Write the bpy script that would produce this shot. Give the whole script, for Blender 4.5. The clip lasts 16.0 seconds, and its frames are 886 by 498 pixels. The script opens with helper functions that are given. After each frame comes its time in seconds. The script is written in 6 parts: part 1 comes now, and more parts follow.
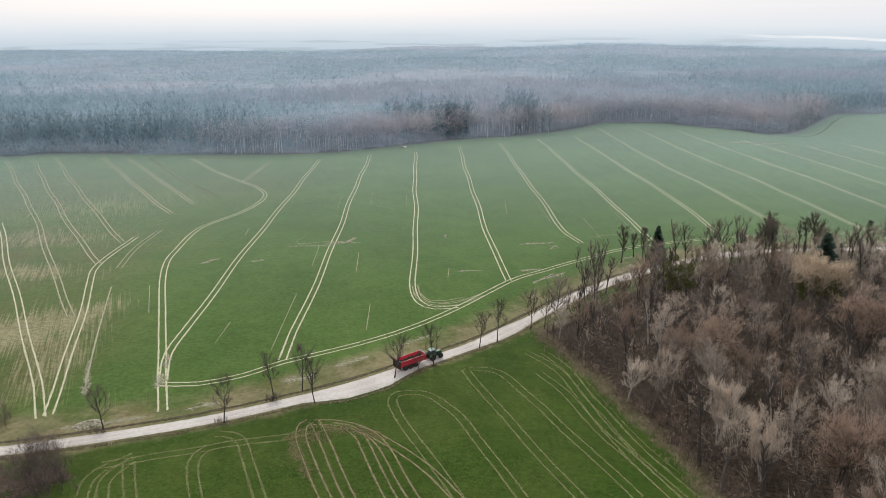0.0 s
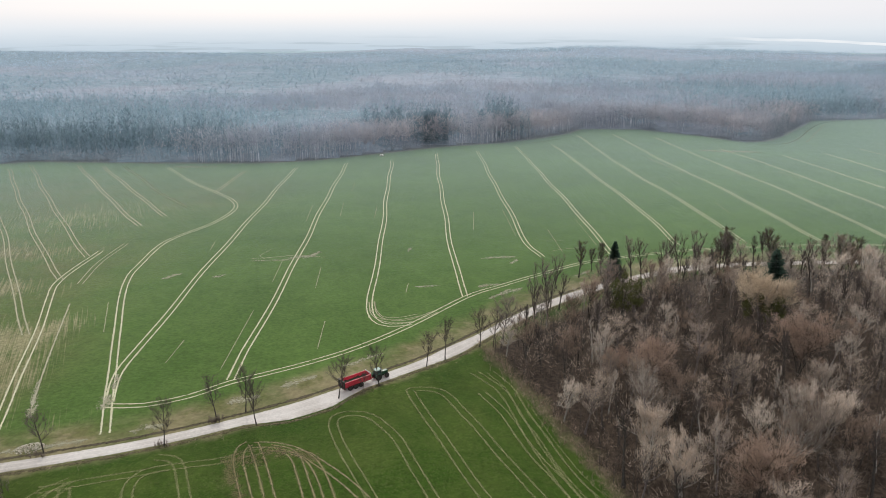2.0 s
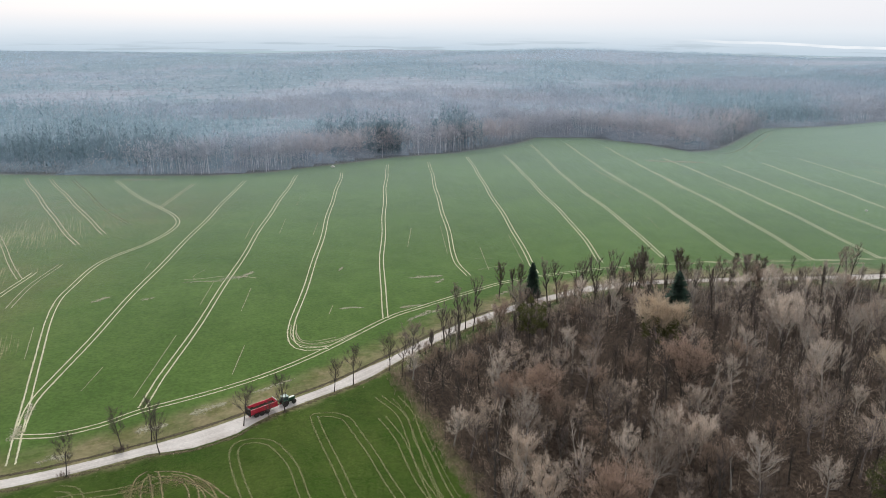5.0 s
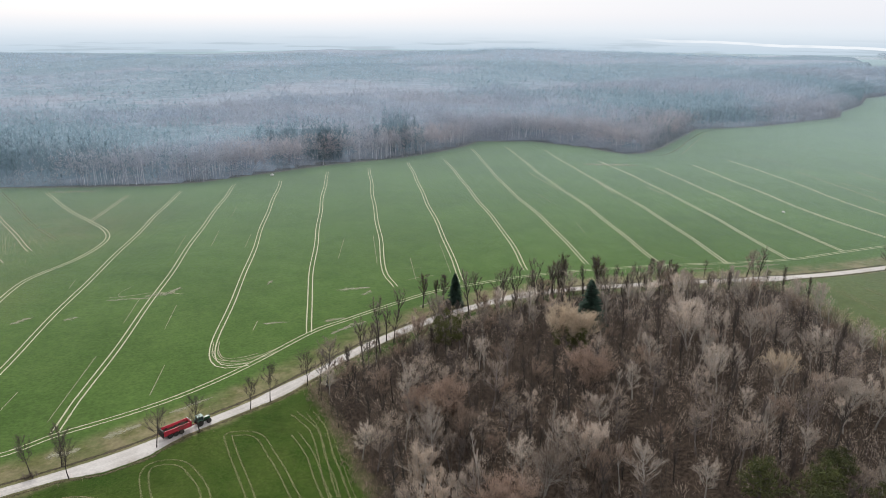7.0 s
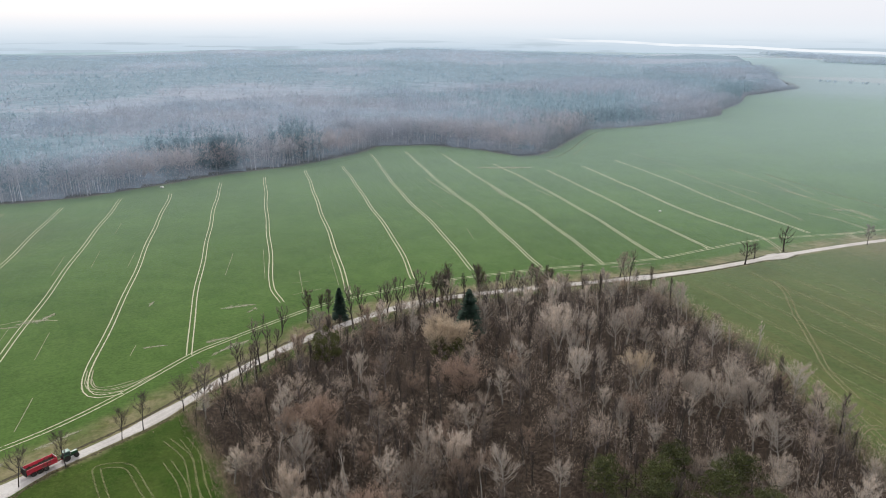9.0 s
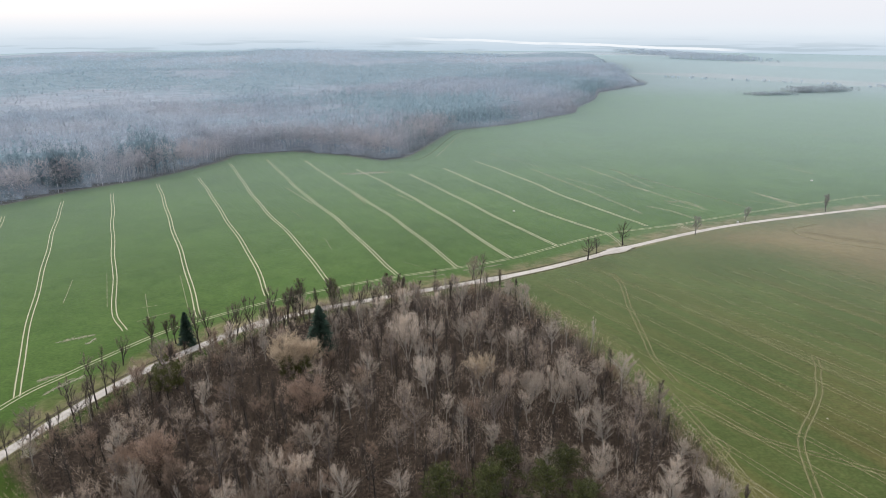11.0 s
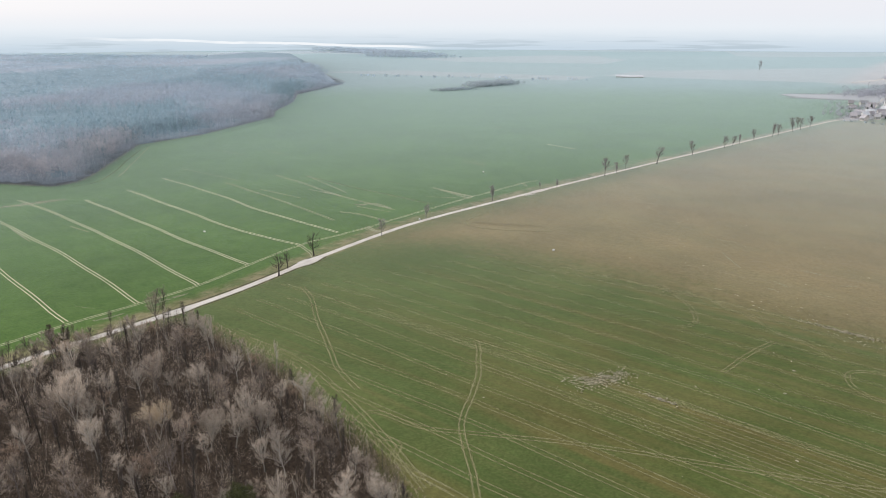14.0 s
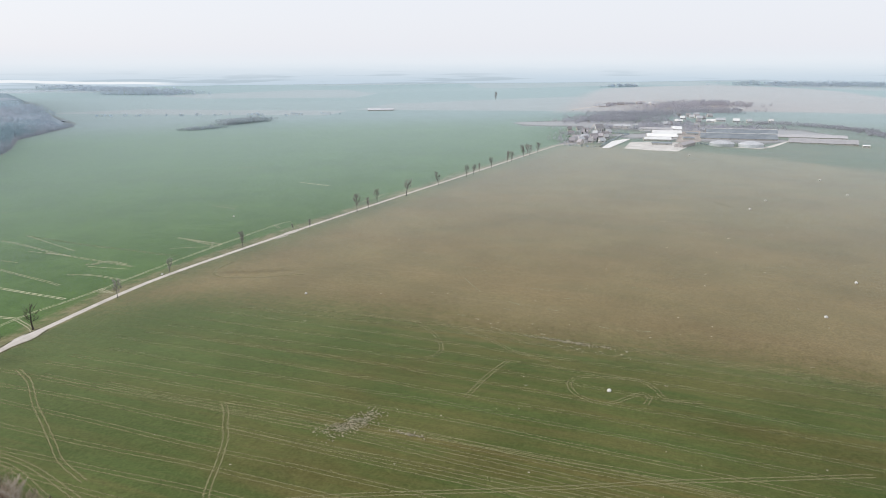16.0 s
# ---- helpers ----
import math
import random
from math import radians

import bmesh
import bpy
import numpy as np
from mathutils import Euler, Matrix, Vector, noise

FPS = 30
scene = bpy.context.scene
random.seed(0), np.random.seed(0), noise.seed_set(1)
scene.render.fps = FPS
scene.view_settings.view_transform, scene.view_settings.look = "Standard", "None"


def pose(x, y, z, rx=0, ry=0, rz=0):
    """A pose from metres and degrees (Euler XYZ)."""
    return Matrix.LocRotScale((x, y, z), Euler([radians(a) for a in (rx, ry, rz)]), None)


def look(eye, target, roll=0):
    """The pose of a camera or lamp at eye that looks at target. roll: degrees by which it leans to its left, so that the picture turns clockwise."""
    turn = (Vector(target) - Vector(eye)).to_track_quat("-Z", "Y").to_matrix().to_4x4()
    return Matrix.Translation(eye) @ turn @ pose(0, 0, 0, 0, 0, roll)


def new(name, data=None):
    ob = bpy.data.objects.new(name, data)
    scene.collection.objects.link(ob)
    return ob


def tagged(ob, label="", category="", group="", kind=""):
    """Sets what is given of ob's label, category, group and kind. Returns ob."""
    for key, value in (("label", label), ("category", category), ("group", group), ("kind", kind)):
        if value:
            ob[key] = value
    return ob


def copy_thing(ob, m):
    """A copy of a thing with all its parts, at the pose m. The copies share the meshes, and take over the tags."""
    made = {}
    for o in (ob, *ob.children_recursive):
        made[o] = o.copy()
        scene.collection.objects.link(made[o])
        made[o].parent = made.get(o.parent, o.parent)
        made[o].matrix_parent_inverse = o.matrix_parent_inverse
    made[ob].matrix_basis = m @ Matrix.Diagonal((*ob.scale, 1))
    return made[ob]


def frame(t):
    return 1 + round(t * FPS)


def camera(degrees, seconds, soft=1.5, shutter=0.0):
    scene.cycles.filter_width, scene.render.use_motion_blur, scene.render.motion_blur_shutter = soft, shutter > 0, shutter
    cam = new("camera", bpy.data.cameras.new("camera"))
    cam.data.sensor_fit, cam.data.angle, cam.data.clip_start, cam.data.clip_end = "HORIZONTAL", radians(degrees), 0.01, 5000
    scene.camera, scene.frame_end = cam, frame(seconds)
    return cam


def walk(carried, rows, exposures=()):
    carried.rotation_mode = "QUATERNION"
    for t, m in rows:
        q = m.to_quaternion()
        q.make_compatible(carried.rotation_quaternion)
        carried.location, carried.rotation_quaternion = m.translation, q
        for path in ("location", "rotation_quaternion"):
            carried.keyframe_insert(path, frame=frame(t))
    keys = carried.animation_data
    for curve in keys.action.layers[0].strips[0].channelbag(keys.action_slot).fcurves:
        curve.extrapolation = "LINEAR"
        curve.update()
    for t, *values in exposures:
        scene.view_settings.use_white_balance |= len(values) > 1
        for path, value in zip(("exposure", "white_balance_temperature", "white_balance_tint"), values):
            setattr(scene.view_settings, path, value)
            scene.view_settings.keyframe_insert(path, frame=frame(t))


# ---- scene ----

# ---------------------------------------------------------------- camera
cam = camera(64.7, 16.0, soft=0.75)
PATH = [
    (0.0, look((-0.00, -0.00, 75.13), (-0.00, 95.46, 45.35), -0.17)),
    (0.5, look((2.65, -0.22, 76.33), (2.91, 95.26, 46.59), -0.15)),
    (1.0, look((5.09, -0.37, 77.49), (5.61, 95.11, 47.77), -0.11)),
    (1.5, look((7.67, -0.83, 78.92), (8.51, 94.66, 49.24), -0.06)),
    (2.0, look((10.30, -1.33, 80.27), (11.49, 94.17, 50.64), -0.01)),
    (2.5, look((13.00, -2.09, 81.70), (14.71, 93.40, 52.07), 0.03)),
    (3.0, look((15.76, -3.05, 83.26), (18.10, 92.43, 53.62), 0.09)),
    (3.5, look((18.49, -4.08, 84.91), (21.52, 91.37, 55.25), 0.15)),
    (4.0, look((21.20, -5.12, 86.52), (24.96, 90.31, 56.85), 0.23)),
    (6.5, look((35.30, -11.52, 94.94), (43.85, 83.54, 65.08), 0.30)),
    (7.0, look((38.07, -12.77, 96.35), (49.06, 82.03, 66.48), 0.25)),
    (7.5, look((40.78, -14.14, 97.89), (54.47, 80.29, 67.96), 0.20)),
    (8.0, look((43.46, -15.75, 99.64), (59.92, 78.22, 69.68), 0.24)),
    (10.5, look((57.02, -22.80, 107.22), (91.54, 66.10, 77.12), 0.13)),
    (11.0, look((59.50, -24.24, 108.63), (98.33, 62.84, 78.48), 0.07)),
    (11.5, look((62.17, -25.82, 110.22), (105.56, 59.05, 79.99), 0.05)),
    (12.0, look((64.74, -27.76, 111.87), (113.26, 54.26, 81.57), 0.02)),
    (12.5, look((67.15, -29.83, 113.41), (121.05, 48.72, 83.01), 0.01)),
    (13.0, look((69.09, -31.72, 114.88), (128.46, 42.75, 84.40), -0.01)),
    (13.5, look((71.13, -34.10, 116.48), (135.72, 35.88, 85.96), -0.01)),
    (14.0, look((73.48, -36.44, 118.19), (143.32, 28.31, 87.68), -0.07)),
    (14.5, look((75.74, -38.69, 119.60), (150.63, 20.13, 89.09), -0.13)),
    (15.0, look((77.60, -41.15, 120.81), (157.25, 11.26, 90.69), -0.19)),
    (15.5, look((79.38, -43.61, 122.61), (163.61, 2.16, 94.15), -0.22)),
    (16.0, look((81.52, -46.09, 123.85), (169.89, -7.40, 97.53), -0.27)),
]
walk(cam, PATH, ((0.0, -0.02, 6480, 10), (4.0, 0.01, 6400, 10), (8.0, 0.05, 6340, 10), (11.0, 0.06, 6360, 10), (13.5, 0.06, 6440, 10), (16.0, 0.01, 6380, 10)))

# ---------------------------------------------------------------- light: bright thin overcast, veiled sun ahead
SUN_AZ, SUN_EL = -12.0, 34.0          # degrees clockwise from +y, degrees up
world = bpy.data.worlds.new("overcast_sky")
scene.world = world
world.use_nodes = True
wn, wl = world.node_tree.nodes, world.node_tree.links
sky = wn.new("ShaderNodeTexSky")
sky.sky_type, sky.sun_disc = "NISHITA", False
sky.sun_elevation, sky.sun_rotation = radians(SUN_EL), radians(SUN_AZ)
sky.air_density, sky.dust_density, sky.ozone_density = 1.0, 2.0, 1.0
cloud = wn.new("ShaderNodeMix")
cloud.data_type = "RGBA"
cloud.inputs[0].default_value = 0.88                       # thin even cloud over most of the clear sky
cloud.inputs[7].default_value = (7.0, 7.1, 7.5, 1.0)
wl.new(sky.outputs[0], cloud.inputs[6])
wl.new(cloud.outputs[2], wn["Background"].inputs["Color"])
wn["Background"].inputs["Strength"].default_value = 0.128
sun = new("sun", bpy.data.lights.new("sun", "SUN"))
sun.data.energy, sun.data.angle, sun.data.color = 1.9, radians(6), (1.0, 0.95, 0.88)
az, el = radians(SUN_AZ), radians(SUN_EL)
sun.matrix_world = look((300 * math.sin(az) * math.cos(el), 300 * math.cos(az) * math.cos(el), 300 * math.sin(el)), (0, 0, 0))
scene.view_settings.exposure = 0.0


# ---------------------------------------------------------------- material helpers
def node_mat(name):
    m = bpy.data.materials.new(name)
    m.use_nodes = True
    return m, m.node_tree.nodes, m.node_tree.links


class Web:
    """Short hand for wiring shader nodes."""

    def __init__(self, name):
        self.mat, self.n, self.l = node_mat(name)
        self.bsdf = self.n["Principled BSDF"]
        self.pos = self.n.new("ShaderNodeNewGeometry").outputs["Position"]
        self.obj = self.n.new("ShaderNodeTexCoord").outputs["Object"]

    def put(self, socket, value):
        if hasattr(value, "is_linked"):
            self.l.new(value, socket)
        else:
            socket.default_value = value

    def noise(self, scale, detail=4.0, rough=0.55, vec=None, stretch=None):
        vec = self.pos if vec is None else vec
        if stretch:
            mp = self.n.new("ShaderNodeMapping")
            mp.vector_type = "TEXTURE"
            mp.inputs["Scale"].default_value = [1 / a for a in stretch[:3]]
            mp.inputs["Rotation"].default_value = (0, 0, radians(stretch[3]) if len(stretch) > 3 else 0)
            self.l.new(vec, mp.inputs["Vector"])
            vec = mp.outputs[0]
        t = self.n.new("ShaderNodeTexNoise")
        self.l.new(vec, t.inputs["Vector"])
        t.inputs["Scale"].default_value, t.inputs["Detail"].default_value, t.inputs["Roughness"].default_value = scale, detail, rough
        return t.outputs["Fac"]

    def math(self, op, a, b=0.0, clamp=False):
        t = self.n.new("ShaderNodeMath")
        t.operation, t.use_clamp = op, clamp
        self.put(t.inputs[0], a)
        self.put(t.inputs[1], b)
        return t.outputs[0]

    def step(self, v, lo, hi, a=0.0, b=1.0):
        t = self.n.new("ShaderNodeMapRange")
        t.interpolation_type = "SMOOTHSTEP"
        self.put(t.inputs[0], v)
        for i, x in zip((1, 2, 3, 4), (lo, hi, a, b)):
            t.inputs[i].default_value = x
        return t.outputs[0]

    def mix(self, fac, a, b):
        t = self.n.new("ShaderNodeMix")
        t.data_type = "RGBA"
        self.put(t.inputs[0], fac)
        for i, c in ((6, a), (7, b)):
            self.put(t.inputs[i], c if hasattr(c, "is_linked") else (*c, 1.0))
        return t.outputs[2]

    def scaled(self, colour, factor):
        t = self.n.new("ShaderNodeVectorMath")
        t.operation = "SCALE"
        self.put(t.inputs[0], colour)
        self.put(t.inputs[3], factor)
        return t.outputs[0]

    def attr(self, name):
        t = self.n.new("ShaderNodeAttribute")
        t.attribute_name = name
        return t.outputs["Fac"]

    def random(self):
        return self.n.new("ShaderNodeObjectInfo").outputs["Random"]

    def island(self):
        return self.n.new("ShaderNodeNewGeometry").outputs["Random Per Island"]

    def bump(self, height, strength, distance):
        t = self.n.new("ShaderNodeBump")
        t.inputs["Strength"].default_value, t.inputs["Distance"].default_value = strength, distance
        self.l.new(height, t.inputs["Height"])
        self.l.new(t.outputs[0], self.bsdf.inputs["Normal"])

    def done(self, colour, rough=0.85, metal=0.0, sheen=0.0, sheen_tint=(1, 1, 1), spec=0.3, sheen_rough=0.22):
        self.put(self.bsdf.inputs["Base Color"], colour)
        self.put(self.bsdf.inputs["Roughness"], rough)
        self.bsdf.inputs["Metallic"].default_value = metal
        self.bsdf.inputs["Specular IOR Level"].default_value = spec
        if sheen:
            self.bsdf.inputs["Sheen Weight"].default_value = sheen
            self.bsdf.inputs["Sheen Roughness"].default_value = sheen_rough
            self.bsdf.inputs["Sheen Tint"].default_value = (*sheen_tint, 1)
        return self.mat


def surface(name, a, b, scale=2.0, rough=0.85, vary=0.0, island=0.0, bump=0.0, metal=0.0, sheen=0.0, tint=(1, 1, 1), spec=0.3, thin=False, sheen_rough=0.3):
    """Two tones mixed at two scales of noise, with variation from object to object or piece to piece."""
    w = Web(name)
    n1 = w.noise(scale, 5.0, vec=w.obj)
    n2 = w.noise(scale * 7.3, 4.0, vec=w.obj)
    col = w.mix(w.step(n1, 0.32, 0.68), a, b)
    f = w.step(n2, 0.2, 0.8, 0.8, 1.2)
    if vary:
        f = w.math("MULTIPLY", f, w.math("ADD", w.math("MULTIPLY", w.random(), 2 * vary), 1 - vary))
    if island:
        f = w.math("MULTIPLY", f, w.math("ADD", w.math("MULTIPLY", w.island(), 2 * island), 1 - island))
    if bump:
        w.bump(n2, 0.6, bump)
    if thin:                                               # fine twigs and needles let light through to their far side
        mixed, lit = w.n.new("ShaderNodeMixShader"), w.n.new("ShaderNodeBsdfTranslucent")
        mixed.inputs[0].default_value = 0.45 if thin is True else thin
        w.l.new(w.scaled(col, f), lit.inputs[0])
        w.l.new(w.bsdf.outputs[0], mixed.inputs[1])
        w.l.new(lit.outputs[0], mixed.inputs[2])
        w.l.new(mixed.outputs[0], w.n["Material Output"].inputs["Surface"])
    return w.done(w.scaled(col, f), rough, metal, sheen, tint, spec, sheen_rough)


# ---------------------------------------------------------------- ground form
def ground_z(x, y):
    """Gently falling farmland: a low rise under the camera, lower towards the woods and the village."""
    a, b = 6 * np.tanh(np.asarray(x, float) / 780), 6 * np.tanh(np.asarray(y, float) / 780)
    return 8.207 - 1.477 * a - 1.561 * b - 0.3455 * a * a + 0.389 * a * b - 0.5947 * b * b


def gz(x, y):
    return float(ground_z(x, y))


def curve(points, step=3.0):
    """A smooth line through plan points, cut in even steps."""
    p = np.array(points, float)
    p = np.vstack([2 * p[0] - p[1], p, 2 * p[-1] - p[-2]])
    out = []
    for i in range(1, len(p) - 2):
        p0, p1, p2, p3 = p[i - 1:i + 3]
        n = max(2, int(np.linalg.norm(p2 - p1) / step))
        t = np.linspace(0, 1, n, endpoint=False)[:, None]
        m1, m2 = (p2 - p0) / 2, (p3 - p1) / 2
        lim = np.linalg.norm(p2 - p1)
        m1 = m1 * min(1, 1.5 * lim / max(np.linalg.norm(m1), 1e-6))
        m2 = m2 * min(1, 1.5 * lim / max(np.linalg.norm(m2), 1e-6))
        out.append((2 * t**3 - 3 * t**2 + 1) * p1 + (t**3 - 2 * t**2 + t) * m1 + (3 * t**2 - 2 * t**3) * p2 + (t**3 - t**2) * m2)
    return np.vstack(out + [p[-2][None]])


ROAD = [(-140, 88), (-100, 97), (-75.3, 103.2), (-58.3, 108.2), (-40.5, 115.1), (-21, 125.8), (-10.1, 133.8), (2, 143.6), (11.4, 151.9), (22.3, 164.3),
        (33.3, 177.6), (45, 189.6), (61.8, 203.8), (89.6, 221), (112.5, 228), (135.5, 230.8), (159.3, 232.5), (183.6, 234.0), (205.1, 235.5),
        (230.5, 239.3), (257.7, 245.6), (288.1, 253.2), (347, 264.5), (388.5, 268.5), (454.6, 268.6), (553.7, 267), (698.4, 262.5),
        (768, 259), (965, 249), (1164, 236), (1230, 222), (1330, 226), (1600, 262)]
ROAD_LINE = curve(ROAD, 4.0)

GROVE = [(22, 157), (26.5, 145.5), (31.5, 129), (35, 116), (38.7, 105.7), (41, 93), (44, 70), (48, 40), (150, 36), (170, 58), (177, 73), (182, 89), (186.4, 107),
         (189.5, 125), (196, 153), (195, 182), (197.5, 207), (194, 226), (160, 226), (135, 224.5), (112, 221), (91, 214), (64, 196.5), (48, 183), (36, 171)]
FOREST = [(-4700, 700), (-1500, 560), (-600, 470), (-290, 458), (-262, 474), (-181, 462), (-105, 458.5), (-70, 470.5), (-33, 500), (18, 542), (67, 566), (105, 602),
          (130, 632), (152, 672), (205, 671), (245, 625), (268, 578), (290, 584), (317, 615), (424, 767), (520, 796), (704, 906), (745, 968), (870, 1090), (987, 1236), (1253, 1403), (1320, 1480),
          (1560, 1900), (1936, 2445), (1960, 2900), (1500, 3350), (900, 3700), (-500, 3850), (-4700, 3850)]
FAR_BROWN = [(1900, 430), (3000, 600), (3650, 640), (3950, 150), (3700, -350), (3000, -520), (2300, -700), (2100, -150)]
BROWN = [(322, 262), (352, 217), (366, 147), (369, 100), (364, 54), (364, 20), (370, -40), (376, -104), (400, -320), (700, -500), (1000, -300), (1150, -60), (1180, 30), (1205, 150), (1225, 226), (965, 245), (698, 258), (553, 262), (454, 264)]


def line_distance(px, py, line, signed=True):
    """Distance of plan points from a line, positive on its right-hand side."""
    best, side = np.full(px.shape, 1e9), np.zeros(px.shape)
    for (ax, ay), (bx, by) in zip(line[:-1], line[1:]):
        dx, dy = bx - ax, by - ay
        k = np.clip(((px - ax) * dx + (py - ay) * dy) / (dx * dx + dy * dy), 0, 1)
        d = np.hypot(px - ax - k * dx, py - ay - k * dy)
        s = np.sign((px - ax) * dy - (py - ay) * dx)
        near = d < best
        best, side = np.where(near, d, best), np.where(near, s, side)
    return best * np.where(side == 0, 1, side) if signed else best


def inside(px, py, poly):
    hit = np.zeros(np.shape(px), bool)
    for (ax, ay), (bx, by) in zip(poly, poly[1:] + poly[:1]):
        if ay != by:
            hit ^= ((ay > py) != (by > py)) & (px < (bx - ax) * (py - ay) / (by - ay) + ax)
    return hit


def depth_in(px, py, poly):
    """Distance from the polygon's rim, positive inside."""
    d = line_distance(px, py, poly + poly[:1], signed=False)
    return np.where(inside(px, py, poly), d, -d)


def mesh_from(name, verts, faces, material=None, normals=None):
    """A mesh from arrays; normals: one rounded shading normal for each corner of loose three-cornered sprays."""
    me = bpy.data.meshes.new(name)
    verts, faces = np.asarray(verts, np.float32), np.asarray(faces, np.int32)
    if normals is not None:
        a, b, c = (verts[faces[:, k]] for k in range(3))
        away = (np.cross(b - a, c - a) * normals[faces[:, 0]]).sum(1) < 0
        faces[away] = faces[away][:, ::-1]
    k = faces.shape[1]
    me.vertices.add(len(verts))
    me.vertices.foreach_set("co", verts.ravel())
    me.loops.add(faces.size)
    me.loops.foreach_set("vertex_index", faces.ravel())
    me.polygons.add(len(faces))
    me.polygons.foreach_set("loop_start", np.arange(0, faces.size, k, dtype=np.int32))
    me.polygons.foreach_set("loop_total", np.full(len(faces), k, np.int32))
    if normals is not None:
        me.attributes.new("custom_normal", "FLOAT_VECTOR", "POINT").data.foreach_set("vector", np.asarray(normals, np.float32).ravel())
    me.update(calc_edges=True)
    if material:
        me.materials.append(material)
    return me


def axis(lo, hi, step, far, grow=1.12):
    a = list(np.arange(lo, hi + 0.1, step))
    s = step
    while a[-1] < far:
        s *= grow
        a.append(a[-1] + s)
    s = step
    while a[0] > -far:
        s *= grow
        a.insert(0, a[0] - s)
    return np.array(a)


def grid_faces(nx, ny):
    i = np.arange(nx - 1)[:, None] * ny + np.arange(ny - 1)[None]
    return np.stack([i, i + ny, i + ny + 1, i + 1], -1).reshape(-1, 4)


# ---------------------------------------------------------------- ground
w = Web("farmland")
road_d, wood_d, brown_d = w.attr("road_side"), w.attr("wood_depth"), w.attr("brown_depth")
big, mid, fine = w.noise(0.012, 4), w.noise(0.09, 5), w.noise(1.1, 6, 0.65)
streak = w.noise(1.0, 4, 0.6, stretch=(0.22, 0.02, 0.1, 3))
jitter = w.math("MULTIPLY", w.math("SUBTRACT", w.noise(0.25, 5), 0.5), 7.0)
north = w.mix(w.step(mid, 0.25, 0.75), (0.066, 0.119, 0.024), (0.084, 0.140, 0.032))
north = w.mix(w.step(streak, 0.45, 0.8, 0, 0.22), north, (0.082, 0.132, 0.032))
rows = w.noise(1.0, 5, 0.65, stretch=(2.6, 0.06, 0.3, 24))
straw = w.math("MULTIPLY", w.step(w.math("ADD", w.attr("straw"), w.math("MULTIPLY", w.math("SUBTRACT", rows, 0.5), 2.4)), 0.5, 1.15), w.step(fine, 0.3, 0.6, 0.6, 1.0))
# dry brown crop, its tone also lowered a little for the lens's dim edge
north = w.mix(w.math("MULTIPLY", w.attr("dry"), w.step(mid, 0.25, 0.7, 0.35, 1.0)), north, (0.112, 0.104, 0.038))
north = w.mix(w.math("MULTIPLY", straw, 0.8), north, (0.30, 0.26, 0.15))
south = w.mix(w.step(mid, 0.3, 0.7), (0.030, 0.064, 0.007), (0.054, 0.084, 0.014))
tuft = w.noise(3.4, 5, 0.7, stretch=(1.0, 0.7, 1.0, 20))
south = w.mix(w.step(tuft, 0.48, 0.68, 0.0, 0.6), south, (0.100, 0.116, 0.036))
south = w.mix(w.step(tuft, 0.30, 0.44, 0.6, 0.0), south, (0.018, 0.036, 0.006))
lines = w.noise(1.0, 5, 0.7, stretch=(0.30, 0.010, 0.1, 2))
east = w.mix(w.step(w.math("ADD", w.math("MULTIPLY", big, 0.6), w.math("MULTIPLY", streak, 0.5)), 0.42, 0.70), (0.075, 0.098, 0.026), (0.107, 0.105, 0.035))
place = w.n.new("ShaderNodeSeparateXYZ")
w.l.new(w.pos, place.inputs[0])
band = w.noise(1.0, 3, 0.5, stretch=(0.10, 0.004, 0.1, 2))
east = w.mix(w.step(band, 0.38, 0.50, 0.75, 0.0), east, (0.070, 0.100, 0.028))
east = w.mix(w.step(band, 0.54, 0.66, 0.0, 0.7), east, (0.128, 0.104, 0.037))
east = w.mix(w.step(w.noise(0.022, 4, 0.55, stretch=(1, 0.45, 1, 2)), 0.50, 0.66, 0.0, 0.6), east, (0.106, 0.082, 0.028))
# crop greener towards the road; the added paleness there stands in for haze
green_haze = w.step(w.math("ADD", place.outputs[1], w.math("MULTIPLY", jitter, 8.0)), 10, 200, 0.0, 1.0)
east = w.mix(w.math("MULTIPLY", green_haze, 0.72), east, (0.098, 0.132, 0.046))
east = w.mix(w.step(lines, 0.48, 0.72, 0.0, 0.42), east, (0.138, 0.122, 0.05))
east = w.mix(w.step(tuft, 0.50, 0.68, 0.0, 0.4), w.mix(w.step(tuft, 0.30, 0.45, 0.3, 0.0), east, (0.034, 0.050, 0.013)), (0.150, 0.145, 0.066))
brown = w.mix(w.step(w.noise(0.03, 5, stretch=(1, 0.3, 1, 0)), 0.35, 0.65), (0.206, 0.158, 0.078), (0.192, 0.156, 0.077))
brown = w.mix(w.step(lines, 0.5, 0.7, 0.0, 0.28), brown, (0.245, 0.195, 0.12))
verge = w.mix(w.step(mid, 0.35, 0.65), (0.13, 0.135, 0.055), (0.235, 0.20, 0.11))
litter = w.mix(w.step(fine, 0.35, 0.65), (0.034, 0.025, 0.018), (0.082, 0.060, 0.044))
side = w.math("ADD", road_d, w.math("MULTIPLY", jitter, 0.25))
col = w.mix(w.step(side, -0.6, 0.6), north, south)
col = w.mix(w.step(w.math("MULTIPLY", w.attr("east"), w.step(side, -0.6, 0.6)), 0.3, 0.7), col, east)
col = w.mix(w.step(w.math("ADD", brown_d, w.math("MULTIPLY", jitter, 6.0)), -26, 38), col, brown)
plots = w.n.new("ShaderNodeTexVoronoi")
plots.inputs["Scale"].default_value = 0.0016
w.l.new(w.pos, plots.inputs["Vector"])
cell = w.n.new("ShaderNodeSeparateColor")
